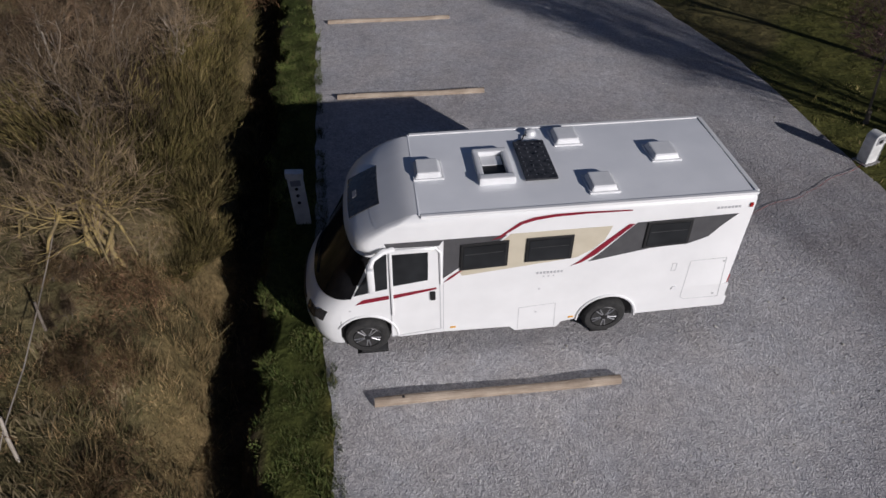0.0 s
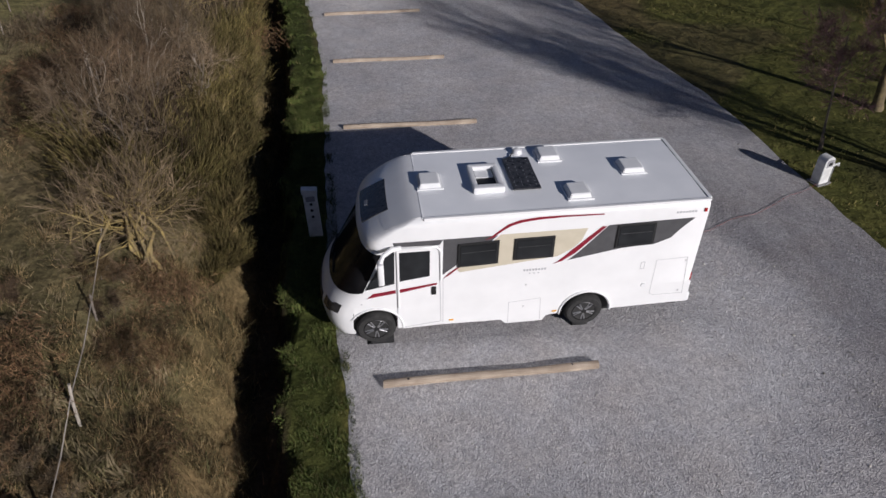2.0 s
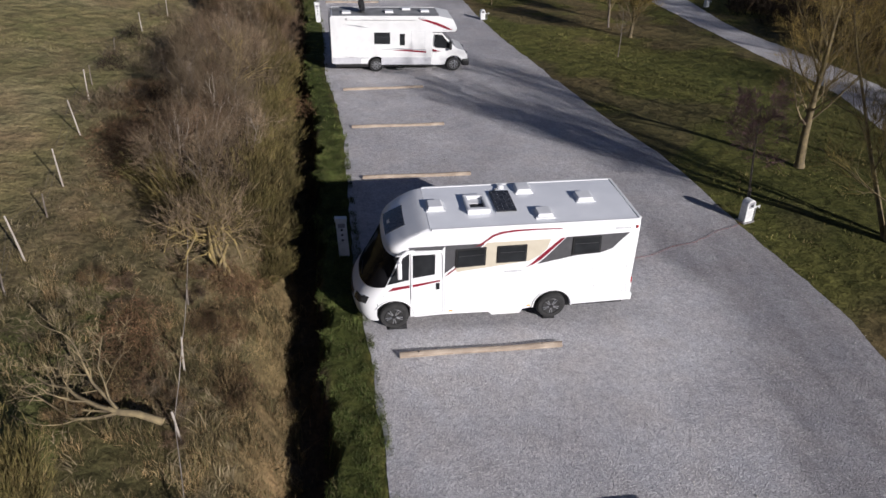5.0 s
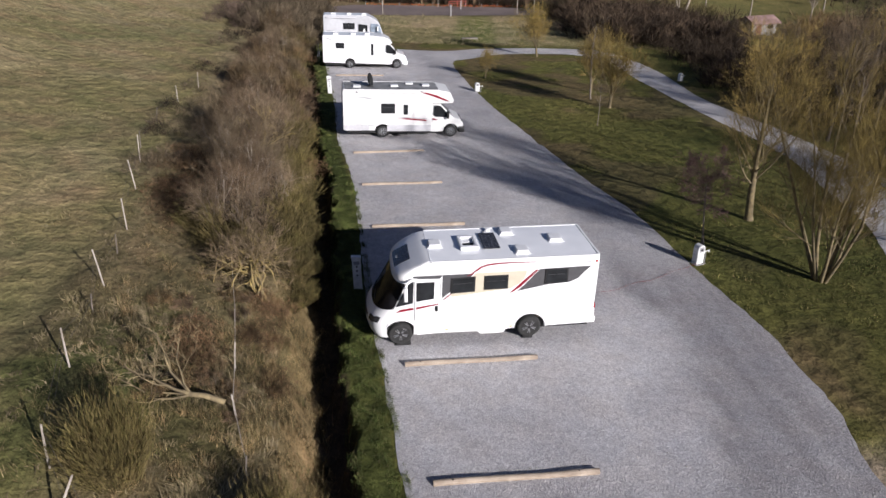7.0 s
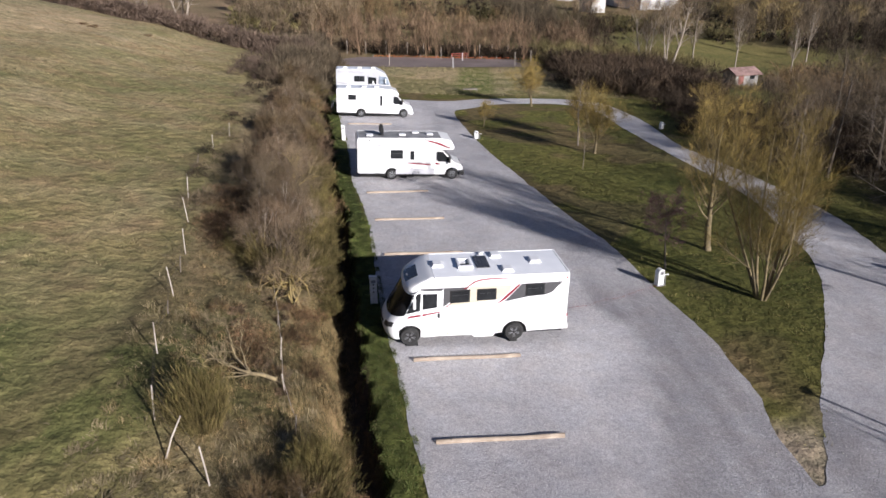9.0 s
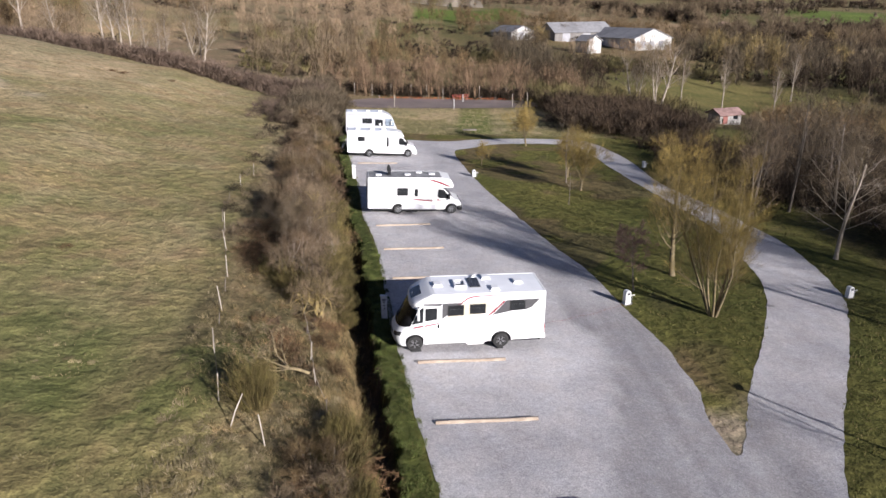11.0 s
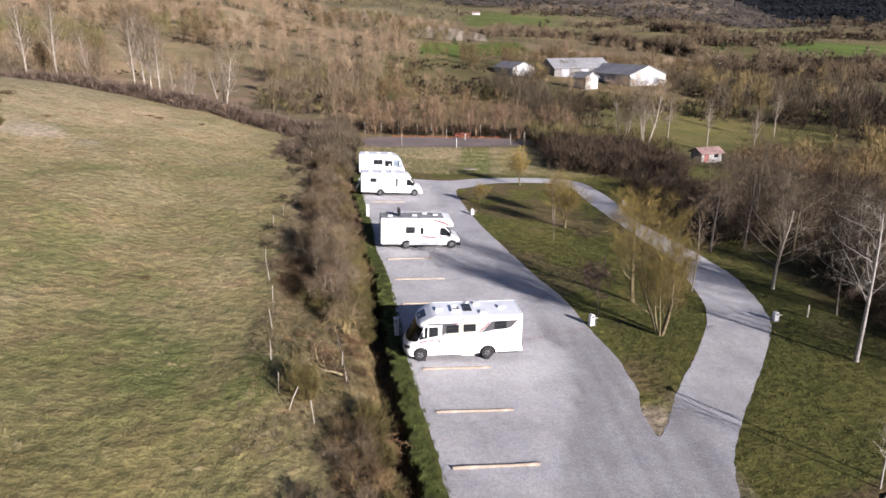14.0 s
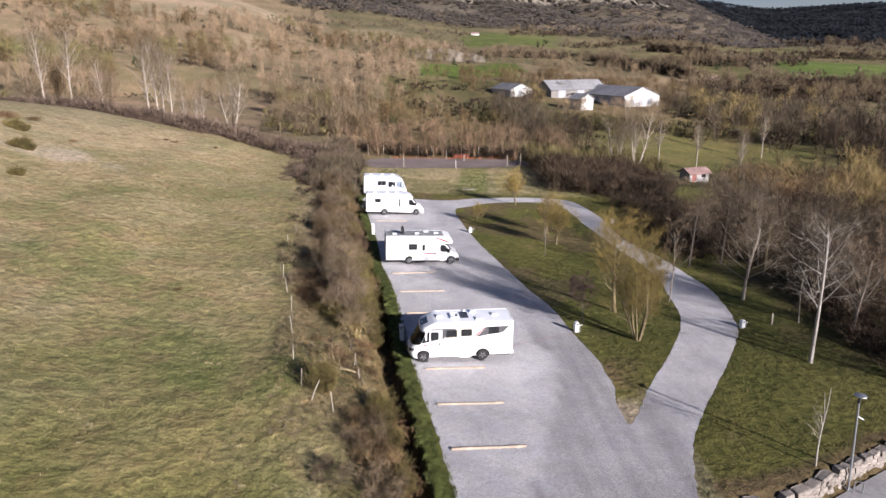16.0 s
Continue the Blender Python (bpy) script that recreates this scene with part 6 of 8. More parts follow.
BROOMS = [broom_mesh(s, 1.0, 1.15, 75) for s in (3, 4, 5)]
BROOM_TALL = broom_mesh(6, 1.6, .95, 120, .30)
THORNS = [plant_meshes(s, dict(BARE, n=(7, 6, 5)), 1.0, .022, 9, .55, M_BARK_GREY, m, "stem_clump") for s, m in ((61, M_TWIG_GREY), (67, M_TWIG_BROWN), (71, M_PINKTWIG))]
TALLS = [plant_meshes(s, dict(BARE, levels=4, tw=.0027, twig=.34, up=(.05, .06, .05, .05), taper=(.35, .35, .4, .4), n=(6, 6, 4, 3), angle=(27, 40, 45, 42), ratio=(.5, .5, .5), thin=(.5, .5, .5), **{"from": (.25, .2, .15, .15)}),
                      1.7, .04, 6, .2, m1, m2, "stem_clump") for s, m1, m2 in ((73, M_BARK_TAN, M_PINKTWIG), (79, M_BARK_GREY, M_FARWOOD), (80, M_BARK_TAN, M_TWIG_TAN))]
BRAMBLES = [(bramble_mesh(s, .55, .8, 130),) for s in (81, 83, 85)]
_rs = random.Random(5)


def along(y, d):
    return float(edge_x(y)) - d, y


def set_shrub(kind, x, y, s, label=None):
    rot = _rs.uniform(0, 6.28)
    if kind == "broom":
        plant_thing("broom_bush", _rs.choice(BROOMS), x, y, rot, s, label or "dense olive-green broom bush on the bank", "bush", "bushes along the ditch", ("stem_clump", "foliage"))
    elif kind == "thorn":
        plant_thing("thorn_bush", _rs.choice(THORNS), x, y, rot, s, label or "leafless grey-brown thorn bush on the bank", "bush", "bushes along the ditch", ("stem_clump", "crown"))
    elif kind == "tall":
        plant_thing("bare_shrub", _rs.choice(TALLS), x, y, rot, s, label or "tall leafless shrub with fine brown twigs", "shrub", "bushes along the ditch", ("stem_clump", "crown"))
    else:
        plant_thing("bramble", _rs.choice(BRAMBLES), x, y, rot, s, label or "low tangle of dead brown brambles", "bramble", "bushes along the ditch", ("tangle",))


def lichen_meshes(seed, droop=True):
    """Crooked stems that fork at chest height, yellow with lichen, with a fan of fine pale twigs above and dead branches hanging."""
    rs = random.Random(seed)
    V, F, TV, TF = [], [], [], []
    sp = dict(BARE, levels=4, wander=.27, up=(.05, .12, .10, .08), taper=(.45, .3, .35, .4), n=(3, 5, 4, 2), angle=(30, 38, 42, 40), ratio=(.8, .55, .5),
              thin=(.55, .5, .55), twig=.42, tw=.0045, twig_up=.2)
    sp["from"] = (.35, .25, .2, .2)
    lean = Vector((-.26, .2, 0)) if droop else Vector((0, 0, 0))
    for k in range(6):
        a = k * 1.05 + rs.uniform(-.3, .3)
        o = Vector((math.cos(a) * .14, math.sin(a) * .14, -.15))
        f = o * .6 + lean + Vector((rs.gauss(0, .08), rs.gauss(0, .08), rs.uniform(1.05, 1.5)))
        f.z = rs.uniform(1.05, 1.5)
        tube_into(V, F, [o, o.lerp(f, .3) + Vector((rs.gauss(0, .12), rs.gauss(0, .12), 0)), o.lerp(f, .65) + Vector((rs.gauss(0, .12), rs.gauss(0, .12), 0)), f], [.05, .044, .04, .034], 6)
        for j in range(4):
            e = Vector((math.cos(a + rs.gauss(0, .9)) * .7, math.sin(a + rs.gauss(0, .9)) * .7, rs.uniform(.1, 1.2)))
            limb(V, F, TV, TF, f - Vector((0, 0, rs.uniform(0, .6))), e, rs.uniform(.8, 1.5), .022, 1, sp, rs)
    if droop:
        for a, r, z in ((-1.0, .7, 1.2), (-.5, .9, 1.3), (2.7, 1.5, 1.5), (3.2, 1.3, 1.2), (-2.4, .9, 1.1)):
            d = Vector((math.cos(a), math.sin(a), 0))
            c = Vector((-.2, .15, 0))
            pts = [c + Vector((0, 0, z)), c + d * .35 * r + Vector((0, 0, z + .2)), c + d * .75 * r + Vector((rs.uniform(-.1, .1), rs.uniform(-.1, .1), z - .15)), c + d * r + Vector((0, 0, z * .4))]
            tube_into(V, F, pts, [.036, .032, .026, .014], 5)
            for q0, q1 in zip(pts, pts[1:]):
                for _ in range(2):
                    limb(V, F, TV, TF, q0.lerp(q1, rs.random()), (d + Vector((rs.gauss(0, .6), rs.gauss(0, .6), rs.gauss(0, .5)))).normalized(), rs.uniform(.3, .6), .012, 2, sp, rs)
    return tri_mesh("stem_clump", [tuple(v) for v in V], F, [M_BARK_LICHEN]), tri_mesh("crown", [tuple(v) for v in TV], TF, [M_TWIG_TAN])


plant_thing("lichened_shrub", lichen_meshes(97), -4.45, 1.38, .0, 1.0, "half-dead leafless shrub with yellow lichen on its limbs", "shrub", "", ("stem_clump", "crown"))
plant_thing("lichened_shrub", lichen_meshes(98, False), -6.3, 12.6, .7, 1.25, "upright leafless shrub with yellow lichen rising from the hedge", "shrub", "", ("stem_clump", "crown"))
# broom domes beside the ditch, alone and in groups
for _x, _y, _s in ((-3.45, 3.6, 1.2), (-3.3, 2.7, 1.05), (-3.75, 4.8, 1.4), (-4.2, 5.8, 1.75), (-3.8, 6.8, 1.4), (-4.8, 7.0, 1.9), (-4.1, 8.0, 1.7), (-5.1, 8.6, 2.0), (-4.5, 9.8, 1.75), (-5.5, 10.6, 2.1), (-4.8, 11.6, 1.8), (-5.5, 13.0, 1.9), (-5.0, 14.2, 1.7), (-3.4, 1.9, .75), (-5.2, 3.2, 1.5), (-5.6, 4.6, 2.0), (-6.5, 5.7, 1.7), (-4.5, 4.0, 1.8), (-6.2, 7.2, 1.9), 
                   (-2.7, -8.9, 1.4), (-2.25, -10.8, 1.3), (-1.9, -12.5, 1.2), (-1.5, -14.5, 1.3)):
    set_shrub("broom", _x - (.35 if _y > 1 else 0), _y, _s * (.92 if _y > 1 else 1))
for _i in range(16):
    set_shrub("broom", *along(14 + 42 * (_i + _rs.random()) / 16, _rs.uniform(2.5, 3.9)), _rs.uniform(1.5, 2.2), "brownish dome of fine broom stems in the hedge")
for _x, _y, _s in ((-5.75, -6.7, 1.2), (-2.65, -7.75, 1.0)):
    plant_thing("broom_bush", BROOM_TALL, _x, _y, _x, _s, "tall compact olive-brown broom bush beside leaning posts", "bush", "bushes along the ditch", ("stem_clump", "foliage"))
# tall lichened shrubs standing out of the hedge
for _x, _y, _s in ((-5.7, 4.8, 1.4), (-6.2, 6.3, 1.45), (-5.7, 7.8, 1.4), (-6.4, 9.2, 1.5), (-6.5, 10.9, 1.5), (-7.0, 12.6, 1.4), (-6.9, 14.6, 1.45), (-7.2, 16.2, 1.4)):
    set_shrub("tall", _x, _y, _s)
for _i in range(20):
    set_shrub("tall", *along(14 + 45 * (_i + _rs.random()) / 20, _rs.uniform(2.8, 4.9)), _rs.uniform(.85, 1.25))
for _i in range(24):
    set_shrub("thorn", *along(_rs.uniform(9, 60), _rs.uniform(2.6, 5.2)), _rs.uniform(.9, 1.5))
for _i in range(20):
    set_shrub("bramble", *along(_rs.uniform(10, 58), _rs.uniform(2.8, 5.4)), _rs.uniform(1.0, 1.6), "high tangle of brown brambles in the hedge")
for _i in range(16):
    set_shrub("bramble", *along(_rs.uniform(6, 24), _rs.uniform(5.4, 7.6)), _rs.uniform(.6, 1.1), "low dark brambles in the lee of the hedge")
for _i in range(9):
    set_shrub("bramble", *along(_rs.uniform(-16, -8), _rs.uniform(2.5, 4.4)), _rs.uniform(.6, 1.0))
for _x, _y, _s in ((-3.4, -9.7, .9), (-3.2, -11.4, .95), (-2.65, -13.0, 1.0), (-2.35, -15.0, 1.0), (-2.2, -16.6, 1.0)):
    set_shrub("thorn", _x, _y, _s, "leafless reddish-brown thorn bush on the bank")
set_shrub("thorn", -4.4, -14.8, .8, "pale grey leafless bush at the meadow edge")
for _i in range(14):
    set_shrub("thorn", *along(_rs.uniform(-5, 2.5), _rs.uniform(3.0, 6.2)), _rs.uniform(.2, .36), "low dry seedling shrub in tussock grass")
for _i in range(9):
    set_shrub("bramble", *along(_rs.uniform(-6, 2.4), _rs.uniform(2.7, 5.2)), _rs.uniform(.45, .85), "low mat of dead brown brambles beside the ditch")

for _x, _y, _s in ((-51, 48, 1.5), (-49.6, 47.2, 1.2), (-45, 38, 1.6), (-43.8, 37.4, 1.2), (-39, 26, 1.1)):
    set_shrub("broom", _x, _y, _s, "dark low bush alone on the meadow slope")

# the fallen dead branch
_rs2 = random.Random(12)
_V, _F, _TV, _TF = [], [], [], []
_bsp = dict(BARE, levels=3, wander=.24, up=(.0, .05, .05), n=(5, 4, 3), angle=(40, 45, 45), ratio=(.5, .5), twig=.22, tw=.006, thin=(.55, .5))
_bsp["from"] = (.3, .2, .2)
for _d, _L, _r in (((-.86, .10, .50), 1.9, .05), ((-.62, .35, .62), 1.9, .042), ((-.95, -.25, .18), 2.0, .036), ((-.30, .25, .80), 1.5, .03), ((-.80, .45, .30), 1.7, .036), ((-1.0, -.05, .05), 1.6, .03)):
    limb(_V, _F, _TV, _TF, Vector((0, 0, .12)), Vector(_d), _L, _r, 0, _bsp, _rs2)
tube_into(_V, _F, [Vector((.75, -.12, -.05)), Vector((.3, -.03, .1)), Vector((0, 0, .12)), Vector((-.2, .03, .2))], [.07, .066, .062, .045], 8)
fallen = empty("fallen_branch", Matrix.Translation((-4.95, -4.25, ground_z(-4.95, -4.25) + .22)), "fallen dead branch with yellow lichen lying in dry grass", "branch")
_k = len(_V)
_o = new("limb", tri_mesh("limb", [tuple(v) for v in _V + _TV], _F + [tuple(i + _k for i in f) for f in _TF], [M_BARK_DEAD]))
_o.parent = fallen


# ---------------- grasses ----------------
def green(x, y):
    """Where the turf is whole: elsewhere it is worn to brown."""
    n = np.array([noise.noise((a * .07, b * .07, 0)) + .8 * noise.noise((a * .33, b * .33, 5)) for a, b in zip(x, y)])
    return n - .1 < rng.uniform(0, .15, len(x))


def combed(name, n, y0, y1, d0, d1, size, w, material, label, per=46):
    """Tussocks of long dead grass, each one combed over to its own side."""
    cy = frayed.uniform(y0, y1, n)
    cx = edge_x(cy) - frayed.uniform(d0, d1, n)
    k = np.repeat(np.arange(n), per)
    m = len(k)
    r = frayed.uniform(.5, 1.0, n)[k] * size
    side = (frayed.normal(2.2, .9, n))[k] + frayed.normal(0, .5, m)
    x, y = cx[k] + frayed.normal(0, .28, m) * r, cy[k] + frayed.normal(0, .28, m) * r
    L = r * frayed.uniform(.5, 1.1, m)
    rise = L * frayed.uniform(.15, .42, m) * frayed.uniform(.6, 1.2, n)[k]
    z = height(x, y) - .02
    tx, ty = x + np.cos(side) * L, y + np.sin(side) * L
    nx, ny = -np.sin(side) * w, np.cos(side) * w
    v = np.zeros((m, 5, 3))
    v[:, 0], v[:, 1] = np.stack([x - nx, y - ny, z], 1), np.stack([x + nx, y + ny, z], 1)
    mx, my = x + np.cos(side) * L * .45, y + np.sin(side) * L * .45
    v[:, 2], v[:, 3] = np.stack([mx - nx, my - ny, z + rise], 1), np.stack([mx + nx, my + ny, z + rise], 1)
    v[:, 4] = np.stack([tx, ty, np.maximum(height(tx, ty), z) + rise * .45], 1)
    f = (np.array([(0, 1, 3), (0, 3, 2), (2, 3, 4)])[None] + (np.arange(m) * 5)[:, None, None]).reshape(-1, 3)
    return tagged(new(name, tri_mesh(name, v.reshape(-1, 3), f, [material])), label, "grass", kind="stuff")


def blades(name, xs, ys, h0, h1, w, material, label, lean=.5, lift_z=-.02):
    """Single blades, one triangle each, at the given spots."""
    n = len(xs)
    a = rng.uniform(0, math.tau, n)
    tuft = np.array([noise.noise((p * 2.1, q * 2.1, 23)) for p, q in zip(xs, ys)])
    hh = rng.uniform(h0, h1, n) * np.clip(.55 + 1.5 * tuft, .25, 1.5)
    ww = w * rng.uniform(.6, 1.4, n)
    la = rng.uniform(0, math.tau, n)
    ln = rng.uniform(0, lean, n) * hh
    z = height(xs, ys) + lift_z
    v = np.zeros((n, 3, 3))
    v[:, 0] = np.stack([xs - np.cos(a) * ww, ys - np.sin(a) * ww, z], 1)
    v[:, 1] = np.stack([xs + np.cos(a) * ww, ys + np.sin(a) * ww, z], 1)
    v[:, 2] = np.stack([xs + np.cos(la) * ln, ys + np.sin(la) * ln, z + hh], 1)
    f = np.arange(n * 3).reshape(n, 3)
    return tagged(new(name, tri_mesh(name, v.reshape(-1, 3), f, [material])), label, "grass", kind="stuff")


def scatter(x0, x1, y0, y1, n, keep, clump=.6, cs=.9):
    """Spots in a rectangle, in clumps."""
    xs, ys = rng.uniform(x0, x1, n), rng.uniform(y0, y1, n)
    ok = keep(xs, ys)
    xs, ys = xs[ok], ys[ok]
    if clump:
        d = np.array([noise.noise((a * cs, b * cs, 11)) for a, b in zip(xs, ys)])
        ok = rng.uniform(-.5, .5, len(xs)) * (1.4 - clump) < d + .12
        xs, ys = xs[ok], ys[ok]
    return xs, ys


frayed = np.random.default_rng(17)


def off_lot(x, y):
    return ~(inside(gravel_outline, x, y) & ~inside(island_outline, x, y))


def d_of(x, y):
    return edge_x(y) - x


def tussock_spots(n, y0, y1, d0, d1):
    """Spots gathered in small round tufts."""
    cy = frayed.uniform(y0, y1, n)
    cx = edge_x(cy) - frayed.uniform(d0, d1, n)
    k = frayed.integers(0, n, n * 60)
    r = frayed.uniform(.05, .2, n)[k]
    return cx[k] + frayed.normal(0, 1, len(k)) * r, cy[k] + frayed.normal(0, 1, len(k)) * r


_x, _y = scatter(-10, 3.5, -18, 56, 380000, lambda x, y: (d_of(x, y) > -.16) & (d_of(x, y) < 1.25), .7, 2.2)
blades("verge_grass", _x, _y, .05, .17, .012, M_GRASS, "lush green grass along the gravel's edge", 1.0)
_x, _y = scatter(4.5, 23, -8, 53, 230000, lambda x, y: inside(island_outline, x + frayed.normal(0, .13, len(x)), y + frayed.normal(0, .13, len(x))) & green(x, y) & (y + 7.2 > 3.4 * rng.random(len(x))), .5)
blades("island_grass", _x, _y, .04, .13, .014, M_TURF, "short winter turf on the island")
_x, _y = scatter(12, 44, -14, 62, 300000, lambda x, y: off_lot(x + frayed.normal(0, .13, len(x)), y + frayed.normal(0, .13, len(x))) & ~inside(island_outline, x, y) & (y > np.interp(x, WALL_X, WALL_Y) + .2) & (x > 12), .5)
blades("lawn_grass", _x, _y, .06, .2, .016, M_LAWN, "winter turf beside the drive")
_x, _y = scatter(-16, 1, -18, 58, 560000, lambda x, y: (d_of(x, y) > 2.1) & (d_of(x, y) < np.where(y < -7, 5.2, 8.4)) & ((y < 16) | (rng.random(len(x)) < .25)), .75, 1.5)
blades("bank_grass", _x, _y, .1, .42, .007, M_DRYGRASS, "dry straw-coloured grass on the bank", .9)
_x, _y = scatter(-10, 3, -18, 45, 600000, lambda x, y: (d_of(x, y) > 1.7) & (d_of(x, y) < 2.8), .35, 1.7)
blades("lip_grass", _x, _y, .1, .36, .007, M_DRYGRASS, "dry grass hanging over the ditch", 1.6)
_y = rng.uniform(-14, 13, 80000)
_x = edge_x(_y) - rng.uniform(-.16, 1.22, len(_y))
blades("near_verge_grass", _x, _y, .04, .15, .0055, M_GRASS, "dense short grass along the gravel's edge", 1.3)
_y = rng.uniform(-12, 9, 95000)
_x = edge_x(_y) - 1.75 - 5.0 * rng.random(len(_y)) ** 1.3
blades("near_bank_grass", _x, _y, .05, .26, .0045, M_DRYGRASS, "fine dead grass and stalks on the bank", 1.8)
_x, _y = scatter(-46, -4, -32, 82, 400000, lambda x, y: (d_of(x, y) > np.where(y < -7, 4.6, 7.0)), .9, 1.3)
blades("meadow_grass", _x, _y, .04, .15, .016, M_MEADOW, "tufted winter meadow grass on the slope", .9)
combed("meadow_tussocks", 2400, -26, 48, 6.5, 34, .27, .015, M_MEADTUFT, "pale straw tussocks scattered over the meadow", 28)
combed("bank_grass_tufts", 1500, -12, 26, 2.9, 8.6, .46, .010, M_BANKTUFT, "grey-brown tussocks of long dead grass combed over on the bank", 34)
_x, _y = scatter(-10, 24, 57, 82, 60000, lambda x, y: d_of(x, y) < 0, .7, .6)
blades("rough_grass", _x, _y, .05, .3, .02, M_STRAWPALE, "rough dry grass beyond the drive")
_x, _y = scatter(-9, 0, -16, 56, 9000, lambda x, y: (d_of(x, y) > 1.1) & (d_of(x, y) < 2.0), 0)
blades("ditch_weeds", _x, _y, .1, .4, .012, M_LEAFLITTER, "dead weeds in the ditch")

_x, _y = tussock_spots(520, -14, 12, 1.8, 3.1)
blades("lip_tussocks", _x, _y, .14, .4, .006, M_OCHRE, "ochre tussocks of dead grass along the ditch", 1.1)
_x, _y = tussock_spots(520, -9, 9, 2.8, 7.4)
blades("bank_tussocks", _x, _y, .1, .32, .006, M_OCHRE, "ochre tussocks of dead grass on the bank", 1.1)


# ---------------- woods ----------------
def wood_variant(seed, n, width, trunk_w, upright=.6):
    """A leafless tree one metre high: forked stems under a rounded haze of fine twigs."""
    rs = random.Random(seed)
    V, F = [], []
    lumps = [Vector((rs.gauss(0, .13), rs.gauss(0, .13), rs.uniform(.40, .80))) for _ in range(7)]
    for c in lumps:
        twig_into(V, F, Vector((rs.gauss(0, .02), rs.gauss(0, .02), -.03)), (c + Vector((0, 0, .1))).normalized(), c.length * 1.15, trunk_w, rs, .04)
    for _ in range(n):
        c = lumps[rs.randrange(7)]
        o = Vector((rs.gauss(0, 1), rs.gauss(0, 1), rs.gauss(0, 1))).normalized() * (.17 * rs.random() ** .5)
        p = c + o
        if rs.random() < .3:
            p = Vector((p.x * 1.1, p.y * 1.1, p.z * rs.uniform(.2, .9)))
        d = (o.normalized() * (1 - upright) + Vector((rs.gauss(0, .35), rs.gauss(0, .35), upright))).normalized()
        twig_into(V, F, p, d, rs.uniform(.08, .20), width * rs.uniform(.6, 1.3), rs, .15)
    return np.array([tuple(v) for v in V]), np.array(F)


def plant_wood(name, spots, variants, material, label, category="wood"):
    """Many trees in one mesh; spots: x, y, height, breadth."""
    vs, fs, k = [], [], 0
    zz = height(np.array([s[0] for s in spots]), np.array([s[1] for s in spots]))
    for (x, y, h, b), z in zip(spots, zz):
        V, F = variants[int(rng.integers(len(variants)))]
        a = rng.uniform(0, math.tau)
        c, s = math.cos(a), math.sin(a)
        w = np.stack([(V[:, 0] * c - V[:, 1] * s) * b + x, (V[:, 0] * s + V[:, 1] * c) * b + y, V[:, 2] * h + z], 1)
        vs.append(w)
        fs.append(F + k)
        k += len(V)
    return tagged(new(name, tri_mesh(name, np.concatenate(vs), np.concatenate(fs), [material])), label, category, kind="stuff")


def bush_variant(seed, n, width, lean=.5, size=1.0):
    """A dense leafless bush one metre high: brushes of twigs on a lumpy dome over a dark inside."""
    rs = random.Random(seed)
    V, F = [], []
    m = max(8, n // 14)
    for b in range(m):
        a, k = rs.uniform(0, 6.28), rs.random() ** .5
        q = Vector((math.cos(a) * k * .5, math.sin(a) * k * .5, 0))
        top = math.sqrt(max(0, 1 - k * k * .9)) * (.75 + .25 * math.sin(a * 3 + seed) * k + rs.uniform(-.14, .12))
        c = q + Vector((0, 0, max(0, top * rs.random() ** .4 - .12)))
        d0 = (q * 2 * lean + Vector((rs.gauss(0, .3), rs.gauss(0, .3), .8))).normalized()
        for _ in range(n // m):
            p = c + Vector((rs.gauss(0, .05), rs.gauss(0, .05), rs.gauss(0, .05)))
            d = (d0 + Vector((rs.gauss(0, .3), rs.gauss(0, .3), rs.gauss(0, .2)))).normalized()
            twig_into(V, F, p, d, rs.uniform(.14, .30) * size, width * rs.uniform(.6, 1.4), rs, .2)
    return np.array([tuple(v) for v in V]), np.array(F)


NEARV = [wood_variant(s, 420, .0042, .012) for s in (1, 2, 3, 4)]
SAPV = [wood_variant(s, 120, .006, .016, .85) for s in (15, 16, 17)]
BUSHV = [bush_variant(s, 430, .0055) for s in (5, 6, 7)]
FARV = [wood_variant(s, 210, .0068, .008) for s in (8, 9, 10, 14)]
FARB = [bush_variant(s, 110, .019) for s in (11, 12, 13)]
def puff_variant(seed, n=9):
    """A far-off crown one metre high: a heap of small uneven tufts."""
    rs = random.Random(seed)
    V, F = [], []
    for _ in range(n):
        a, q = rs.uniform(0, 6.28), rs.random() ** .5
        c = Vector((math.cos(a) * q * .42, math.sin(a) * q * .42, (1 - .75 * q * q) * rs.uniform(.45, .85)))
        r = rs.uniform(.10, .2)
        k = len(V)
        V += [c + Vector((dx * r * rs.uniform(.6, 1.4), dy * r * rs.uniform(.6, 1.4), dz * r * rs.uniform(.6, 1.6))) for dx, dy, dz in ((1, 0, 0), (0, 1, 0), (-1, 0, 0), (0, -1, 0), (0, 0, 1))]
        F += [(k + i, k + (i + 1) % 4, k + 4) for i in range(4)]
    return np.array([tuple(v) for v in V]), np.array(F)


PUFFS = [puff_variant(s) for s in (201, 202, 203, 204)]


def spots_in(n, x0, x1, y0, y1, h0, h1, ratio, keep=None):
    out = []
    for _ in range(n):
        x, y = float(rng.uniform(x0, x1)), float(rng.uniform(y0, y1))
        if keep and not keep(x, y):
            continue
        h = float(rng.uniform(h0, h1))
        out.append((x, y, h, h * ratio * float(rng.uniform(.8, 1.25))))
    return out


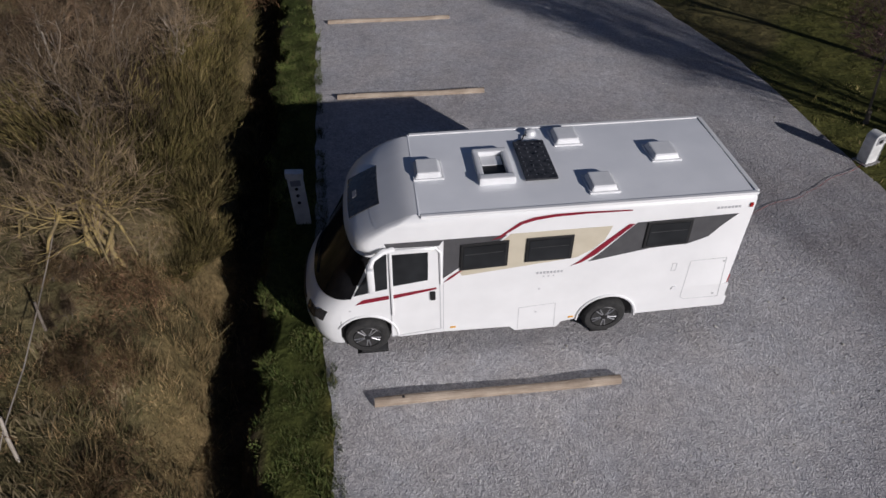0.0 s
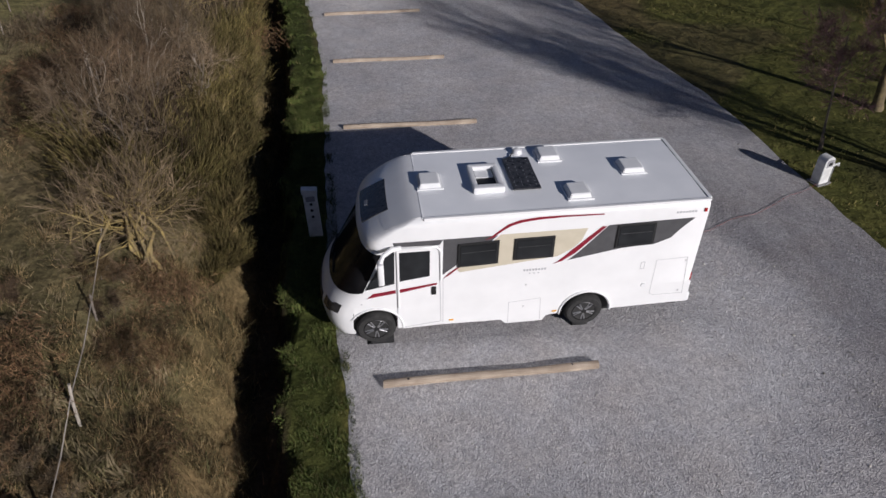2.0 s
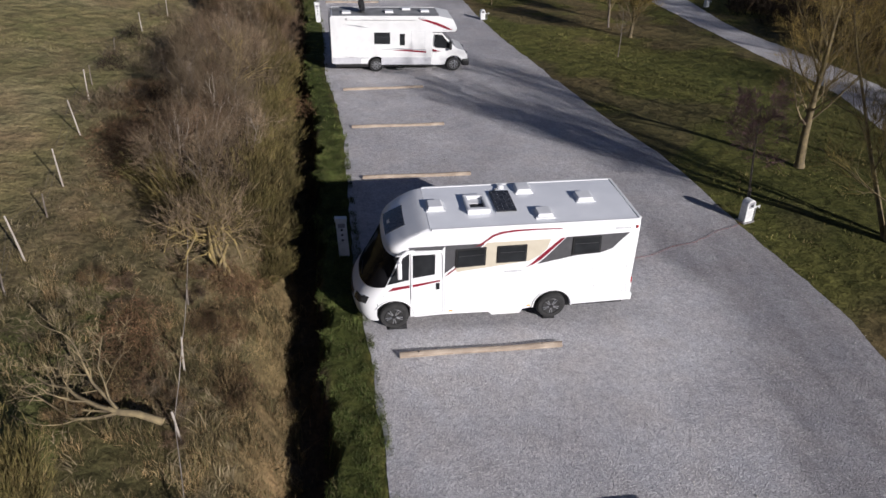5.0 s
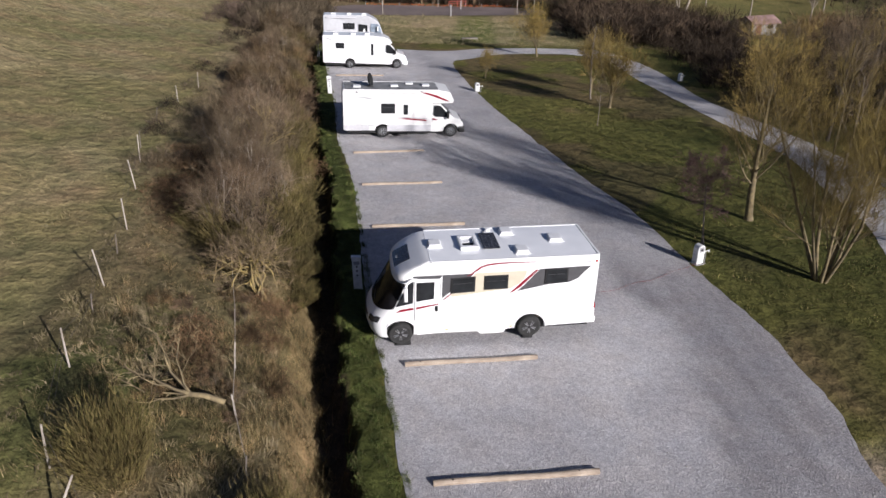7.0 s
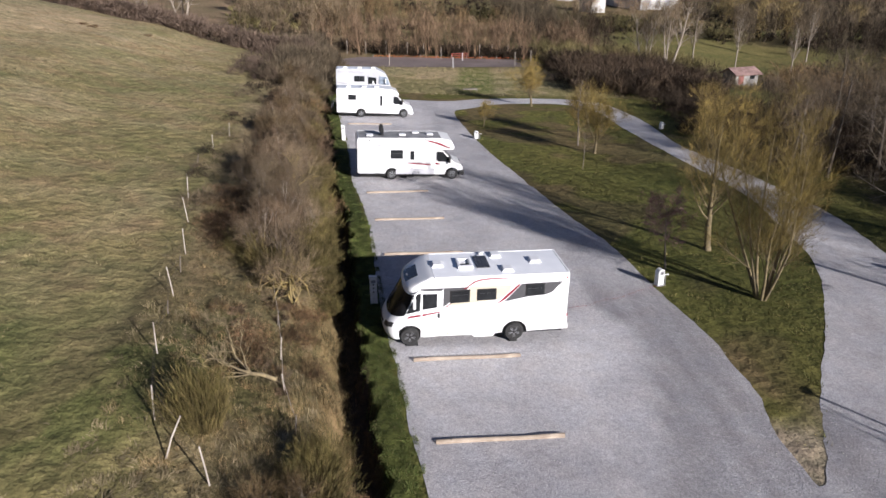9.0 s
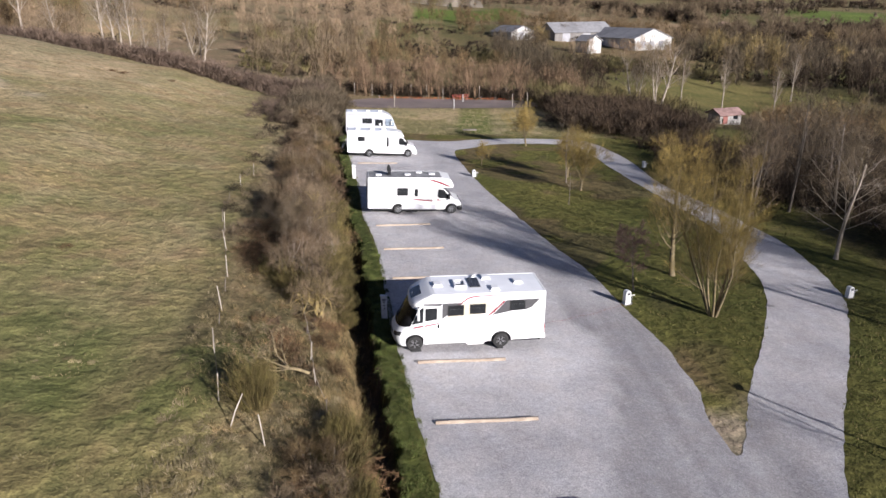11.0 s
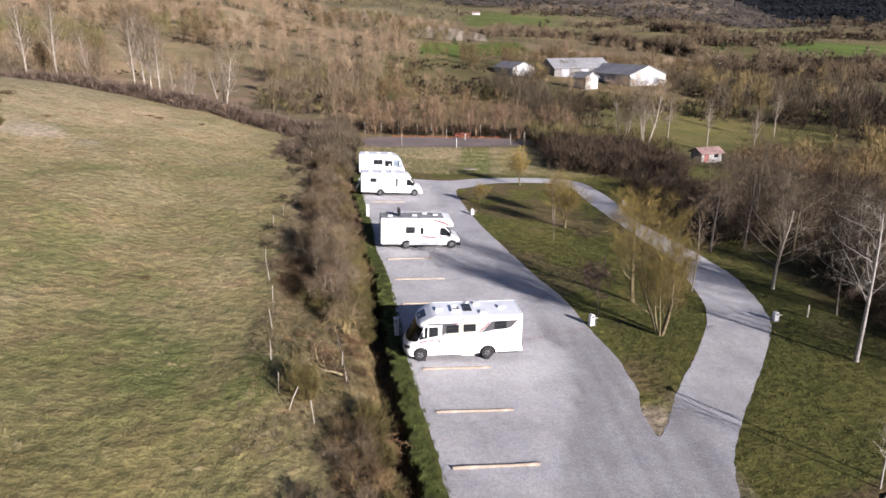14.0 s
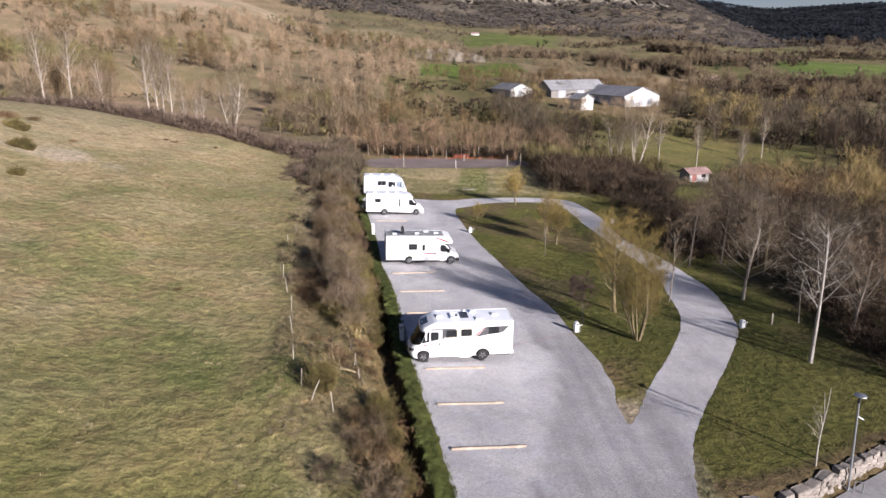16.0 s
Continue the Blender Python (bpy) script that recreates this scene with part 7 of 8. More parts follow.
def polar_spots(n, a0, a1, r0, r1, h0, h1, ratio, keep=None):
    out = []
    for _ in range(n):
        a, r = radians(float(rng.uniform(a0, a1))), math.sqrt(float(rng.uniform(r0 * r0, r1 * r1)))
        x, y = r * math.sin(a), r * math.cos(a) - 40
        if keep and not keep(x, y, math.degrees(a), r):
            continue
        h = float(rng.uniform(h0, h1))
        out.append((x, y, h, h * ratio * float(rng.uniform(.8, 1.25))))
    return out


def clump(x, y, k=.03, seed=3.0):
    return noise.noise((x * k, y * k, seed))


def clear_view(x, y, a=0, r=0):
    """Trees stand clear of the shed's meadow, the pasture, the farm and the lots."""
    az, r = math.degrees(math.atan2(x, y + 40)), math.hypot(x, y + 40)
    if 40 < x < 59 and 54 < y < 87:
        return False
    if 21 < az < 25.2 and r < 112 and x > 36:
        return False
    if 15.5 < az < 31.5 and 150 - (az - 23) * .4 < r < 192 + (az - 20) * 1.2:
        return False
    if 24.5 < az < 38 and 222 < r < 240:
        return False
    if 23 < az < 38 and 290 < r < 335:
        return False
    if 10.8 < az < 20.4 and 206 < r < 275:
        return False
    if 6 < az < 9.5 and 232 < r < 285:
        return False
    if -8 < x < 22 and y < 95:
        return False
    return True


def hill(a, r):
    """Where scrub grows on the hills: not in the clearings."""
    return all(float(in_clearing(a, r, c)) * c[7] < .5 for c in CLEARINGS)


def pick(spots, low, high, k=.03, seed=3.0):
    return [s for s in spots if low < clump(s[0], s[1], k, seed) <= high]


# beside the lawn and the drive
_thick = spots_in(330, 34, 70, 12, 60, 2.6, 5.5, 1.0, lambda x, y: x > 33 + .03 * y and clear_view(x, y))
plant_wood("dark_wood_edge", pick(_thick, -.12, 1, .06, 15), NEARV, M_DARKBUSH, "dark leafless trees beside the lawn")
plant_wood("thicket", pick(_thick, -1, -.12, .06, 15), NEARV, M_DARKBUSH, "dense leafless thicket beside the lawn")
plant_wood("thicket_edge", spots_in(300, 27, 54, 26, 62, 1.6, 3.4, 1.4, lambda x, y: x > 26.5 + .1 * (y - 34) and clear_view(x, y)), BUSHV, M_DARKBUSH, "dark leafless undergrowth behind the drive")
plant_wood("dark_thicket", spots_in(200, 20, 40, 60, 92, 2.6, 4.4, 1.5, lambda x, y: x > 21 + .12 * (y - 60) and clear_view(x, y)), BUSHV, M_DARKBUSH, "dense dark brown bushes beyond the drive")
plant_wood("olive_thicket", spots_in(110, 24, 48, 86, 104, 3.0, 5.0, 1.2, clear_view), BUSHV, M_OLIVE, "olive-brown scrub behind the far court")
# added where deep shade lies under the trees, its colour darkened to match
plant_wood("east_undergrowth", spots_in(150, 34.5, 54, -12, 22, 1.8, 4.2, 1.4) + spots_in(28, 32.5, 36, -5, 12, 1.2, 2.6, 1.4), BUSHV, M_DARKBUSH, "undergrowth under the trees behind the lawn, darkened for shade")
def hedge_width(y):
    """The hedge swells and thins along the ditch."""
    return 1.0 + .9 * clump(y, 0, .16, 27) + .5 * clump(y, 0, .45, 29)


HEDGEV = [bush_variant(s, 1300, .0052) for s in (31, 32, 33)]
# dark filling: the hedge's inner shade put into twig colour
plant_wood("hedge_core", [(float(edge_x(y)) - float(rng.uniform(3.5, 4.7)), y, h, h * .62) for y, h in zip(rng.uniform(3.8, 17, 30).tolist(), rng.uniform(1.7, 2.4, 30).tolist())], HEDGEV, M_DARKBUSH, "dense undergrowth at the back of the hedge, darkened for shade")
plant_wood("hedge_fill", [(float(edge_x(y)) - (2.5 + float(rng.uniform(.2, 2.2)) * hedge_width(y)), y, h * (.5 + .5 * hedge_width(y)), h * .95) for y, h in zip(rng.uniform(15, 58, 46).tolist(), rng.uniform(1.6, 2.7, 46).tolist())], HEDGEV, M_TWIG_BROWN, "brown leafless undergrowth inside the hedge")
plant_wood("hedge_tops", [(float(edge_x(y)) - (2.5 + float(rng.uniform(.2, 2.2)) * hedge_width(y)), y, h * (.5 + .5 * hedge_width(y)), h * .95) for y, h in zip(rng.uniform(13, 58, 34).tolist(), rng.uniform(1.8, 3.0, 34).tolist())], HEDGEV, M_TWIG_TAN, "tan leafless shrubs rising out of the hedge")
_fringe = [(float(edge_x(y)) - 4.6 - 4.4 * k ** 1.6, y, h, h * 1.5) for y, k, h in zip(rng.uniform(10, 60, 130).tolist(), rng.random(130).tolist(), rng.uniform(.45, 1.25, 130).tolist()) if clump(y, k * 5, .2, 35) > -.12]
plant_wood("hedge_fringe", _fringe[::2], BUSHV, M_TWIG_TAN, "low tan scrub at the meadow's edge beside the hedge")
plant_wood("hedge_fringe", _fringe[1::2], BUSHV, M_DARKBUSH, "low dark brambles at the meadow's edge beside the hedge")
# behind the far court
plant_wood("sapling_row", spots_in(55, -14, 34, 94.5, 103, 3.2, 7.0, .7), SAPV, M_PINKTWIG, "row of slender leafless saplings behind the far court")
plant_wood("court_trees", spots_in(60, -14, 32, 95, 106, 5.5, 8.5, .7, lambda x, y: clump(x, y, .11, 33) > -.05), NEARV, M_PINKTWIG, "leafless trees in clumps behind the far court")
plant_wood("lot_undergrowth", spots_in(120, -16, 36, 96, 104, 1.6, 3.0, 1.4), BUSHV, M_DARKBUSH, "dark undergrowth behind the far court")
plant_wood("lot_wood", spots_in(90, -18, 26, 106, 150, 4.5, 7.5, .8, lambda x, y: clump(x, y, .05, 9) > .02), NEARV, M_TWIG_BROWN, "leafless trees on the slope behind the court")
plant_wood("slope_bushes", spots_in(120, -34, 30, 104, 160, 2.0, 4.0, 1.4, lambda x, y: clump(x, y, .05, 9) > .05), BUSHV, M_FARWOOD, "brown bushes on the slope behind the court")
# valley
_valley = spots_in(620, 22, 170, 100, 215, 5, 10, .75, lambda x, y: clear_view(x, y) and clump(x, y, .022, 21) > .03)
plant_wood("valley_trees", pick(_valley, -1, .1, .03, 31), NEARV, M_FARBELT, "leafless brown trees in the valley")
plant_wood("valley_oaks", pick(_valley, .1, 1, .03, 31), NEARV, M_DARKBUSH, "dark leafless trees in the valley")
plant_wood("willows", [s for s in spots_in(260, 40, 190, 60, 260, 5, 9.5, .8, clear_view) if clump(s[0], s[1], .03, 41) > .1], NEARV, M_FARGOLD, "golden-twigged willows in the valley")
plant_wood("brown_thicket", spots_in(120, 58, 96, 62, 110, 3.2, 5.0, 1.5, lambda x, y: 26 < math.degrees(math.atan2(x, y + 40)) < 34 and math.hypot(x, y + 40) < 152), BUSHV, M_TWIG_BROWN, "rounded brown thicket in the valley")
plant_wood("gold_thicket", spots_in(95, 62, 100, 40, 92, 3.2, 5.4, 1.3, lambda x, y: 33 < math.degrees(math.atan2(x, y + 40)) < 42), BUSHV, M_FARGOLD, "golden-brown scrub in the valley")
plant_wood("dark_copse", polar_spots(170, 28.5, 42, 165, 300, 4, 8, 1.0), FARV, M_DARKBUSH, "dark leafless copse in the valley")
plant_wood("brown_belt", polar_spots(170, 24, 42, 200, 290, 6, 10.5, .9, clear_view), FARV, M_FARBELT, "brown belt of leafless trees across the valley")
plant_wood("dark_belt", polar_spots(150, 24, 42, 204, 285, 3, 6, 1.4, clear_view), FARB, M_DARKBUSH, "dark belt of leafless trees across the valley")
plant_wood("valley_bushes", polar_spots(700, -8, 42, 150, 330, 2.0, 4.0, 1.5, lambda x, y, a, r: clear_view(x, y) and hill(a, r) and clump(x, y, .03, 51) > .05), FARB, M_DARKBUSH, "dark bushes along the valley hedgerows")
plant_wood("farm_trees", polar_spots(150, 4, 23, 278, 335, 5, 9, .9), FARV, M_TWIG_BROWN, "leafless trees behind the farm")
plant_wood("farm_copse", polar_spots(26, 10.5, 20.5, 222, 250, 4, 6.5, .9), FARV, M_FARWOOD, "scattered leafless trees in front of the farm")
plant_wood("farm_hedge", polar_spots(150, 5, 24, 196, 214, 2.5, 4.5, 1.2), FARB, M_OLIVE, "scrub in front of the farm")
# meadow crest
plant_wood("crest_hedge", [s for s in spots_in(4200, -130, -14, 70, 118, 2.9, 4.0, 1.3, lambda x, y: .8 < y - (78 - .24 * (min(x, -10) + 26)) < 5.5)][:420], [bush_variant(s, 210, .008) for s in (24, 25)], M_HEDGE, "purple-brown hedge behind the meadow's crest")
plant_wood("hedge_end_edge", spots_in(120, -22, -13, 52, 96, 1.2, 2.4, 1.2, lambda x, y: 5 < d_of(x, y) < 9 + .04 * y), BUSHV, M_HEDGE, "low purple-brown scrub at the meadow's corner")
plant_wood("hedge_end", spots_in(190, -19, -9, 52, 96, 2.0, 4.0, 1.1, lambda x, y: 1.5 < d_of(x, y) < 7), BUSHV, M_FARBELT, "leafless hedge continuing along the ditch")
plant_wood("crest_wood", polar_spots(330, -32, -3, 156, 245, 5, 10, .8, lambda x, y, a, r: not (-23 < a < -11.5) and clump(x, y, .05, 61) > (.12 if a < -24 else -.15)), FARV, M_FARWOOD, "leafless trees behind the hedge")
plant_wood("crest_scrub", polar_spots(190, -32, -2, 146, 200, 2.5, 4.5, 1.2, lambda x, y, a, r: (not (-22.5 < a < -12) or r < 152) and clump(x, y, .05, 63) > -.05), FARB, M_OLIVE, "olive-brown scrub behind the hedge")
# hillside
_hill = polar_spots(2900, -40, 3, 190, 640, 5, 11.5, .72, lambda x, y, a, r: hill(a, r) and not (-23 < a < -11.5 and r < 245) and clump(x, y, .016, 3) + .35 * clump(x, y, .05, 5) > -.14)
plant_wood("hill_scrub", pick(_hill, -1, .0, .012, 71), FARV, M_FARWOOD, "leafless scrub on the hillside")
plant_wood("hill_wood", pick(_hill, .0, .22, .012, 71), FARV, M_TWIG_BROWN, "brown leafless wood on the hillside")
plant_wood("hill_olive", pick(_hill, .22, 1, .012, 71), FARV, M_OLIVE, "olive-brown wood on the hillside")
plant_wood("hill_bushes", polar_spots(900, -40, 6, 190, 620, 2, 4.5, 1.5, lambda x, y, a, r: hill(a, r) and clump(x, y, .02, 8) > .0), FARB, M_DARKBUSH, "dark bushes on the hillside")
# hedgerows between the far fields: bearings and ranges of both ends, how many trees, their heights
ROWS = [(14.9, 520, 22.5, 440, 80, 6, 11), (10.7, 560, 17.5, 570, 50, 5, 9), (19, 760, 23.7, 700, 60, 8, 14), (3.4, 470, 12.5, 560, 60, 5, 9), (12.5, 880, 25.2, 1200, 80, 6, 11),
        (20.5, 540, 30, 640, 80, 6, 11), (25, 850, 37, 900, 70, 7, 12), (23, 400, 37, 470, 100, 6, 10), (22.5, 345, 37, 390, 110, 5, 9), (8, 960, 23, 1300, 80, 7, 12), (26, 1240, 37, 1130, 60, 8, 14)]


def row_spots(rows, wander):
    out = []
    for a0, r0, a1, r1, n, h0, h1 in rows:
        for _ in range(n):
            k = float(rng.random())
            a, r = radians(a0 + (a1 - a0) * k), (r0 + (r1 - r0) * k) * (1 + float(rng.normal(0, wander)))
            h = float(rng.uniform(h0, h1))
            out.append((r * math.sin(a), r * math.cos(a) - 40, h, h * 1.1))
    return out


plant_wood("field_hedgerows", row_spots(ROWS, .012), FARB, M_DARKBUSH, "dark hedgerows between the far fields")
plant_wood("hedgerow_trees", row_spots([(a, b, c, d, n // 2, h0 * 1.2, h1 * 1.3) for a, b, c, d, n, h0, h1 in ROWS], .015), FARV, M_FARWOOD, "leafless trees along the far hedgerows")
# distance
plant_wood("far_trees", polar_spots(800, -6, 40, 330, 560, 5, 11, .8, lambda x, y, a, r: clear_view(x, y) and hill(a, r) and clump(x, y, .014, 81) > .08), FARV, M_FARWOOD, "leafless woods across the valley")
plant_wood("far_belts", polar_spots(3000, -10, 45, 480, 1250, 5, 10, .9, lambda x, y, a, r: abs(noise.noise((x * .006, y * .010, 6))) < .09 and hill(a, r)), PUFFS + FARB, M_FARBELT, "tree belts between far fields")
plant_wood("far_copses", polar_spots(900, 3, 45, 480, 1250, 6, 13, 1.0, lambda x, y, a, r: clump(x, y, .007, 91) > .28 and hill(a, r)), PUFFS + FARB, M_DARKBUSH, "dark copses between far fields")
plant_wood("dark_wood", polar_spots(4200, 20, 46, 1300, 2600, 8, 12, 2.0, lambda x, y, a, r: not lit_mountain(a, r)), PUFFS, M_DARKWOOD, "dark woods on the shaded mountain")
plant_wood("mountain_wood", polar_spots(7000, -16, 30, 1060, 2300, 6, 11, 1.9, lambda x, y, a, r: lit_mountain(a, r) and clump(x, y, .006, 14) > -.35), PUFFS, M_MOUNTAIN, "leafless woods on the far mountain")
plant_wood("evergreens", polar_spots(90, -30, 30, 240, 620, 4, 8, 1.1, lambda x, y, a, r: clear_view(x, y) and clump(x, y, .02, 95) > .05), FARB, M_EVERGREEN, "dark evergreen bushes on the slopes", "bushes")
plant_wood("gold_belt", polar_spots(36, 23, 27.5, 205, 275, 7, 12, .8), FARV, M_FARGOLD, "golden-brown willows beside the farm")
plant_wood("shed_scrub", [(50.6 + dx, 80.2 + dy, h, h * 1.1) for dx, dy, h in ((-4.6, -3.6, 2.3), (-2.6, -4.6, 1.6), (-3.4, -6.6, 2.5), (-1.4, -7.4, 2.3), (.8, -7.6, 2.2), (3.2, -6.6, 2.6), (-5.6, -1.6, 2.8), (3.4, -4.4, 2.2), (4.8, -2.6, 3.0), (.9, -5.6, 1.3), (-4.2, -6.4, 1.8), (5.6, .4, 3.4))], BUSHV, M_FARBELT, "brown leafless scrub round the shed")

# tall pale poplars behind the crest
POPLAR = [plant_meshes(s, dict(SPREAD, levels=3, n=(24, 8, 6), angle=(36, 42, 40), up=(.04, .16, .1), taper=(.3, .3, .4), ratio=(.30, .45), thin=(.42, .5), twig=1.0, tw=.011, **{"from": (.35, .15, .2)}),
                       11.0, .17, 1, 0, M_BARK_TAN, M_TWIG_GREY) for s in (101, 103)]
FORKED = plant_meshes(107, dict(SPREAD, levels=3, n=(13, 8, 6), angle=(40, 42, 40), up=(.03, .12, .1), taper=(.35, .3, .4), ratio=(.42, .45), thin=(.42, .5), twig=1.0, tw=.012, **{"from": (.35, .15, .2)}),
                      10.0, .2, 3, .28, M_BARK_TAN, M_TWIG_GREY)
for _i, (_a, _r, _s) in enumerate(((-27.8, 178, 1.6), (-26.0, 190, 1.7), (-20.9, 150, 1.4), (-20.3, 151, 1.55), (-19.9, 152, 1.45), (-19.3, 150, 1.3), (-18.4, 150, .85), (-17.5, 149, .8), (-17.0, 150, .95), (-24.0, 172, 1.2))):
    plant_thing("poplar", POPLAR[_i % 2], _r * math.sin(radians(_a)), _r * math.cos(radians(_a)) - 40, _i * 1.1, _s, "tall leafless poplar with pale trunk behind the hedge", "tree", "poplars behind the meadow")
for _x, _y, _s in ((-38.0, 103.0, 1.3), (44, 91, 1.2), (41, 94, 1.0)):
    plant_thing("forked_tree", FORKED, _x, _y, _x, _s, "tall forked leafless tree with pale limbs", "tree", "forked trees")
for _x, _y, _s in ((52, 100, .9), (62, 104, .85), (66, 92, .8), (84, 118, .9)):
    plant_thing("tree", POPLAR[int(_x) % 2], _x, _y, _x, _s, "tall leafless tree in the valley", "tree", "tall valley trees")
# small dark bushes on the meadow
for _x, _y, _s in ((-36.6, 63.5, .5), (-38.0, 64.2, .45), (-17.5, 5.5, .28), (-54.1, 52.7, 1.1), (-55.6, 53.5, 1.0), (-52.3, 55.0, .8), (-45.8, 37.9, .6), (-43.8, 47.4, .45), (-31.5, 66.5, .4)):
    set_shrub("bramble", _x, _y, _s * 1.2, "small dark bramble patch on the meadow")


# ---------------- timber bay markers ----------------
def build_beam():
    ob = empty("timber_beam", Matrix.Identity(4), "weathered half-round timber beam marking a bay, lying on gravel", "beam", "timber bay markers")
    b = bmesh.new()
    rows = []
    for i in range(34):
        x = 3.95 * i / 33
        k = 1 + .06 * noise.noise((x * 1.3, 2, 5)) + .03 * noise.noise((x * 5, 7, 1))
        sx, up = .008 * math.sin(x * 1.7), .006 * math.sin(x * 2.1)
        rows.append([b.verts.new((x, .07 + sx + py * k * (1 + .05 * noise.noise((x * 2, py * 30, pz * 30))), up + pz * k)) for py, pz in
                     ((-.07, -.03), (-.073, .03), (-.06, .07), (-.03, .097), (.005, .104), (.04, .095), (.066, .066), (.073, .03), (.07, -.03))])
    for p, q in zip(rows, rows[1:]):
        for i in range(8):
            b.faces.new((p[i], q[i], q[i + 1], p[i + 1]))
    b.faces.new(rows[0])
    b.faces.new(rows[-1][::-1])
    bmesh.ops.recalc_face_normals(b, faces=b.faces[:])
    part("timber", b, M_TIMBER, ob)
    for x in (.45, 3.45):
        part("bolt", moved(bm_lathe([(.002, 0), (.022, .002), (.024, .012), (.024, .02)], 10), Matrix.Translation((x, .07, .103)) @ Matrix.Rotation(radians(90), 4, 'X') @ Matrix.Translation((0, -.012, 0))), M_BLACK, ob)
    return ob


def beam_pose(x, y, yaw):
    return Matrix.Translation((x, y, -SLOPE * x)) @ Euler((0, math.atan(SLOPE), radians(yaw)), 'XYZ').to_matrix().to_4x4()


_beam = build_beam()
_beam.matrix_basis = beam_pose(-.04, -1.12, 4.6)
for _x, _y, _a in ((.55, -5.72, 4.0), (1.1, -10.35, 4.6), (-1.3, 8.7, 5.2), (-1.95, 13.7, 6.4), (-2.65, 18.7, 8.5), (-5.3, 39.4, 5.0)):
    copy_thing(_beam, beam_pose(_x, _y, _a))


# ---------------- service pedestals and boards ----------------
def build_pedestal():
    ob = empty("service_pedestal", Matrix.Identity(4), "white round-topped service pedestal with a tap arm on grass edge", "pedestal", "service pedestals")
    pts = [(-.17, -.1), (.17, -.1), (.17, .78)] + arc(0, .78, .17, 0, 180, 10)[1:]
    part("housing", bm_prism(pts, -.14, .14, .015), M_WHITE_PAINT, ob, "white metal housing")
    part("panel", bm_prism([(-.11, .62), (.11, .62), (.11, .86), (-.11, .86)], -.145, -.152), M_GREYMARK, ob, "grey socket panel")
    part("socket", bm_box(-.05, -.17, .68, .05, -.15, .78, .01), M_BLACK, ob)
    part("arm", bm_tube([(.16, -.05, .55), (.36, -.08, .58), (.42, -.08, .60), (.42, -.08, .50)], .028, 8), M_WHITE_PAINT, ob, "white tap arm", True)
    part("leg", bm_tube([(.30, -.06, -.12), (.30, -.06, .58)], .02, 6), M_GALV, ob)
    part("plinth", bm_box(-.24, -.20, -.1, .24, .20, .03, .01), M_PAVING, ob)
    return ob


_ped = build_pedestal()
_ped.matrix_basis = pose(11.4, 5.55, ground_z(11.4, 5.55), 0, 0, 20) @ Matrix.Diagonal((1, 1, .84, 1))
for _x, _y, _a in ((5.95, 34.8, 10), (24.75, 6.75, 15), (24.4, 40.6, 30)):
    copy_thing(_ped, pose(_x, _y, ground_z(_x, _y), 0, 0, _a) @ Matrix.Diagonal((1, 1, .84, 1)))


def build_board():
    ob = empty("socket_board", Matrix.Identity(4), "upright white board with dark sockets in the grass strip", "board", "socket boards")
    part("board", bm_box(-.15, -.06, -.15, .15, .06, 1.15, .012), M_WHITE_PAINT, ob)
    part("cap", bm_prism([(-.17, 1.15), (.17, 1.15), (.17, 1.24), (-.17, 1.28)], -.09, .08, .008), M_WHITE_PAINT, ob)
    for z in (.55, .72, .88):
        part("socket", moved(bm_lathe([(.032, -.012), (.035, 0), (.035, .01)], 12), Matrix.Translation((0, -.062, z))), M_BLACK, ob)
    part("notice", bm_box(-.10, -.066, .95, .10, -.06, 1.08), M_GREYMARK, ob)
    return ob


_brd = build_board()
_brd.matrix_basis = pose(-1.62, 3.5, ground_z(-1.62, 3.5), 0, 0, 5)
copy_thing(_brd, pose(-5.2, 33.1, ground_z(-5.2, 33.1), 0, 0, 5))
_stake = empty("marker_stake", pose(27.4, 7.3, ground_z(27.4, 7.3)), "short wooden stake in the grass", "stake")
part("stake", bm_box(-.05, -.05, -.2, .05, .05, 1.0, .01), M_POST, _stake)

# the red supply cable on the gravel
_cab = empty("power_cable", Matrix.Identity(4), "thin red power cable lying across gravel to a pedestal", "cable")
_pts = smooth_ring([(5.9, 2.6), (6.6, 3.1), (7.5, 3.35), (8.3, 3.85), (9.2, 4.15), (10.1, 4.75), (10.8, 5.05), (11.25, 5.4)], False, .2, .05, 4)
part("cable", bm_tube([(x, y, -SLOPE * x + .03) for x, y in _pts], .0045, 5), M_CABLE, _cab)


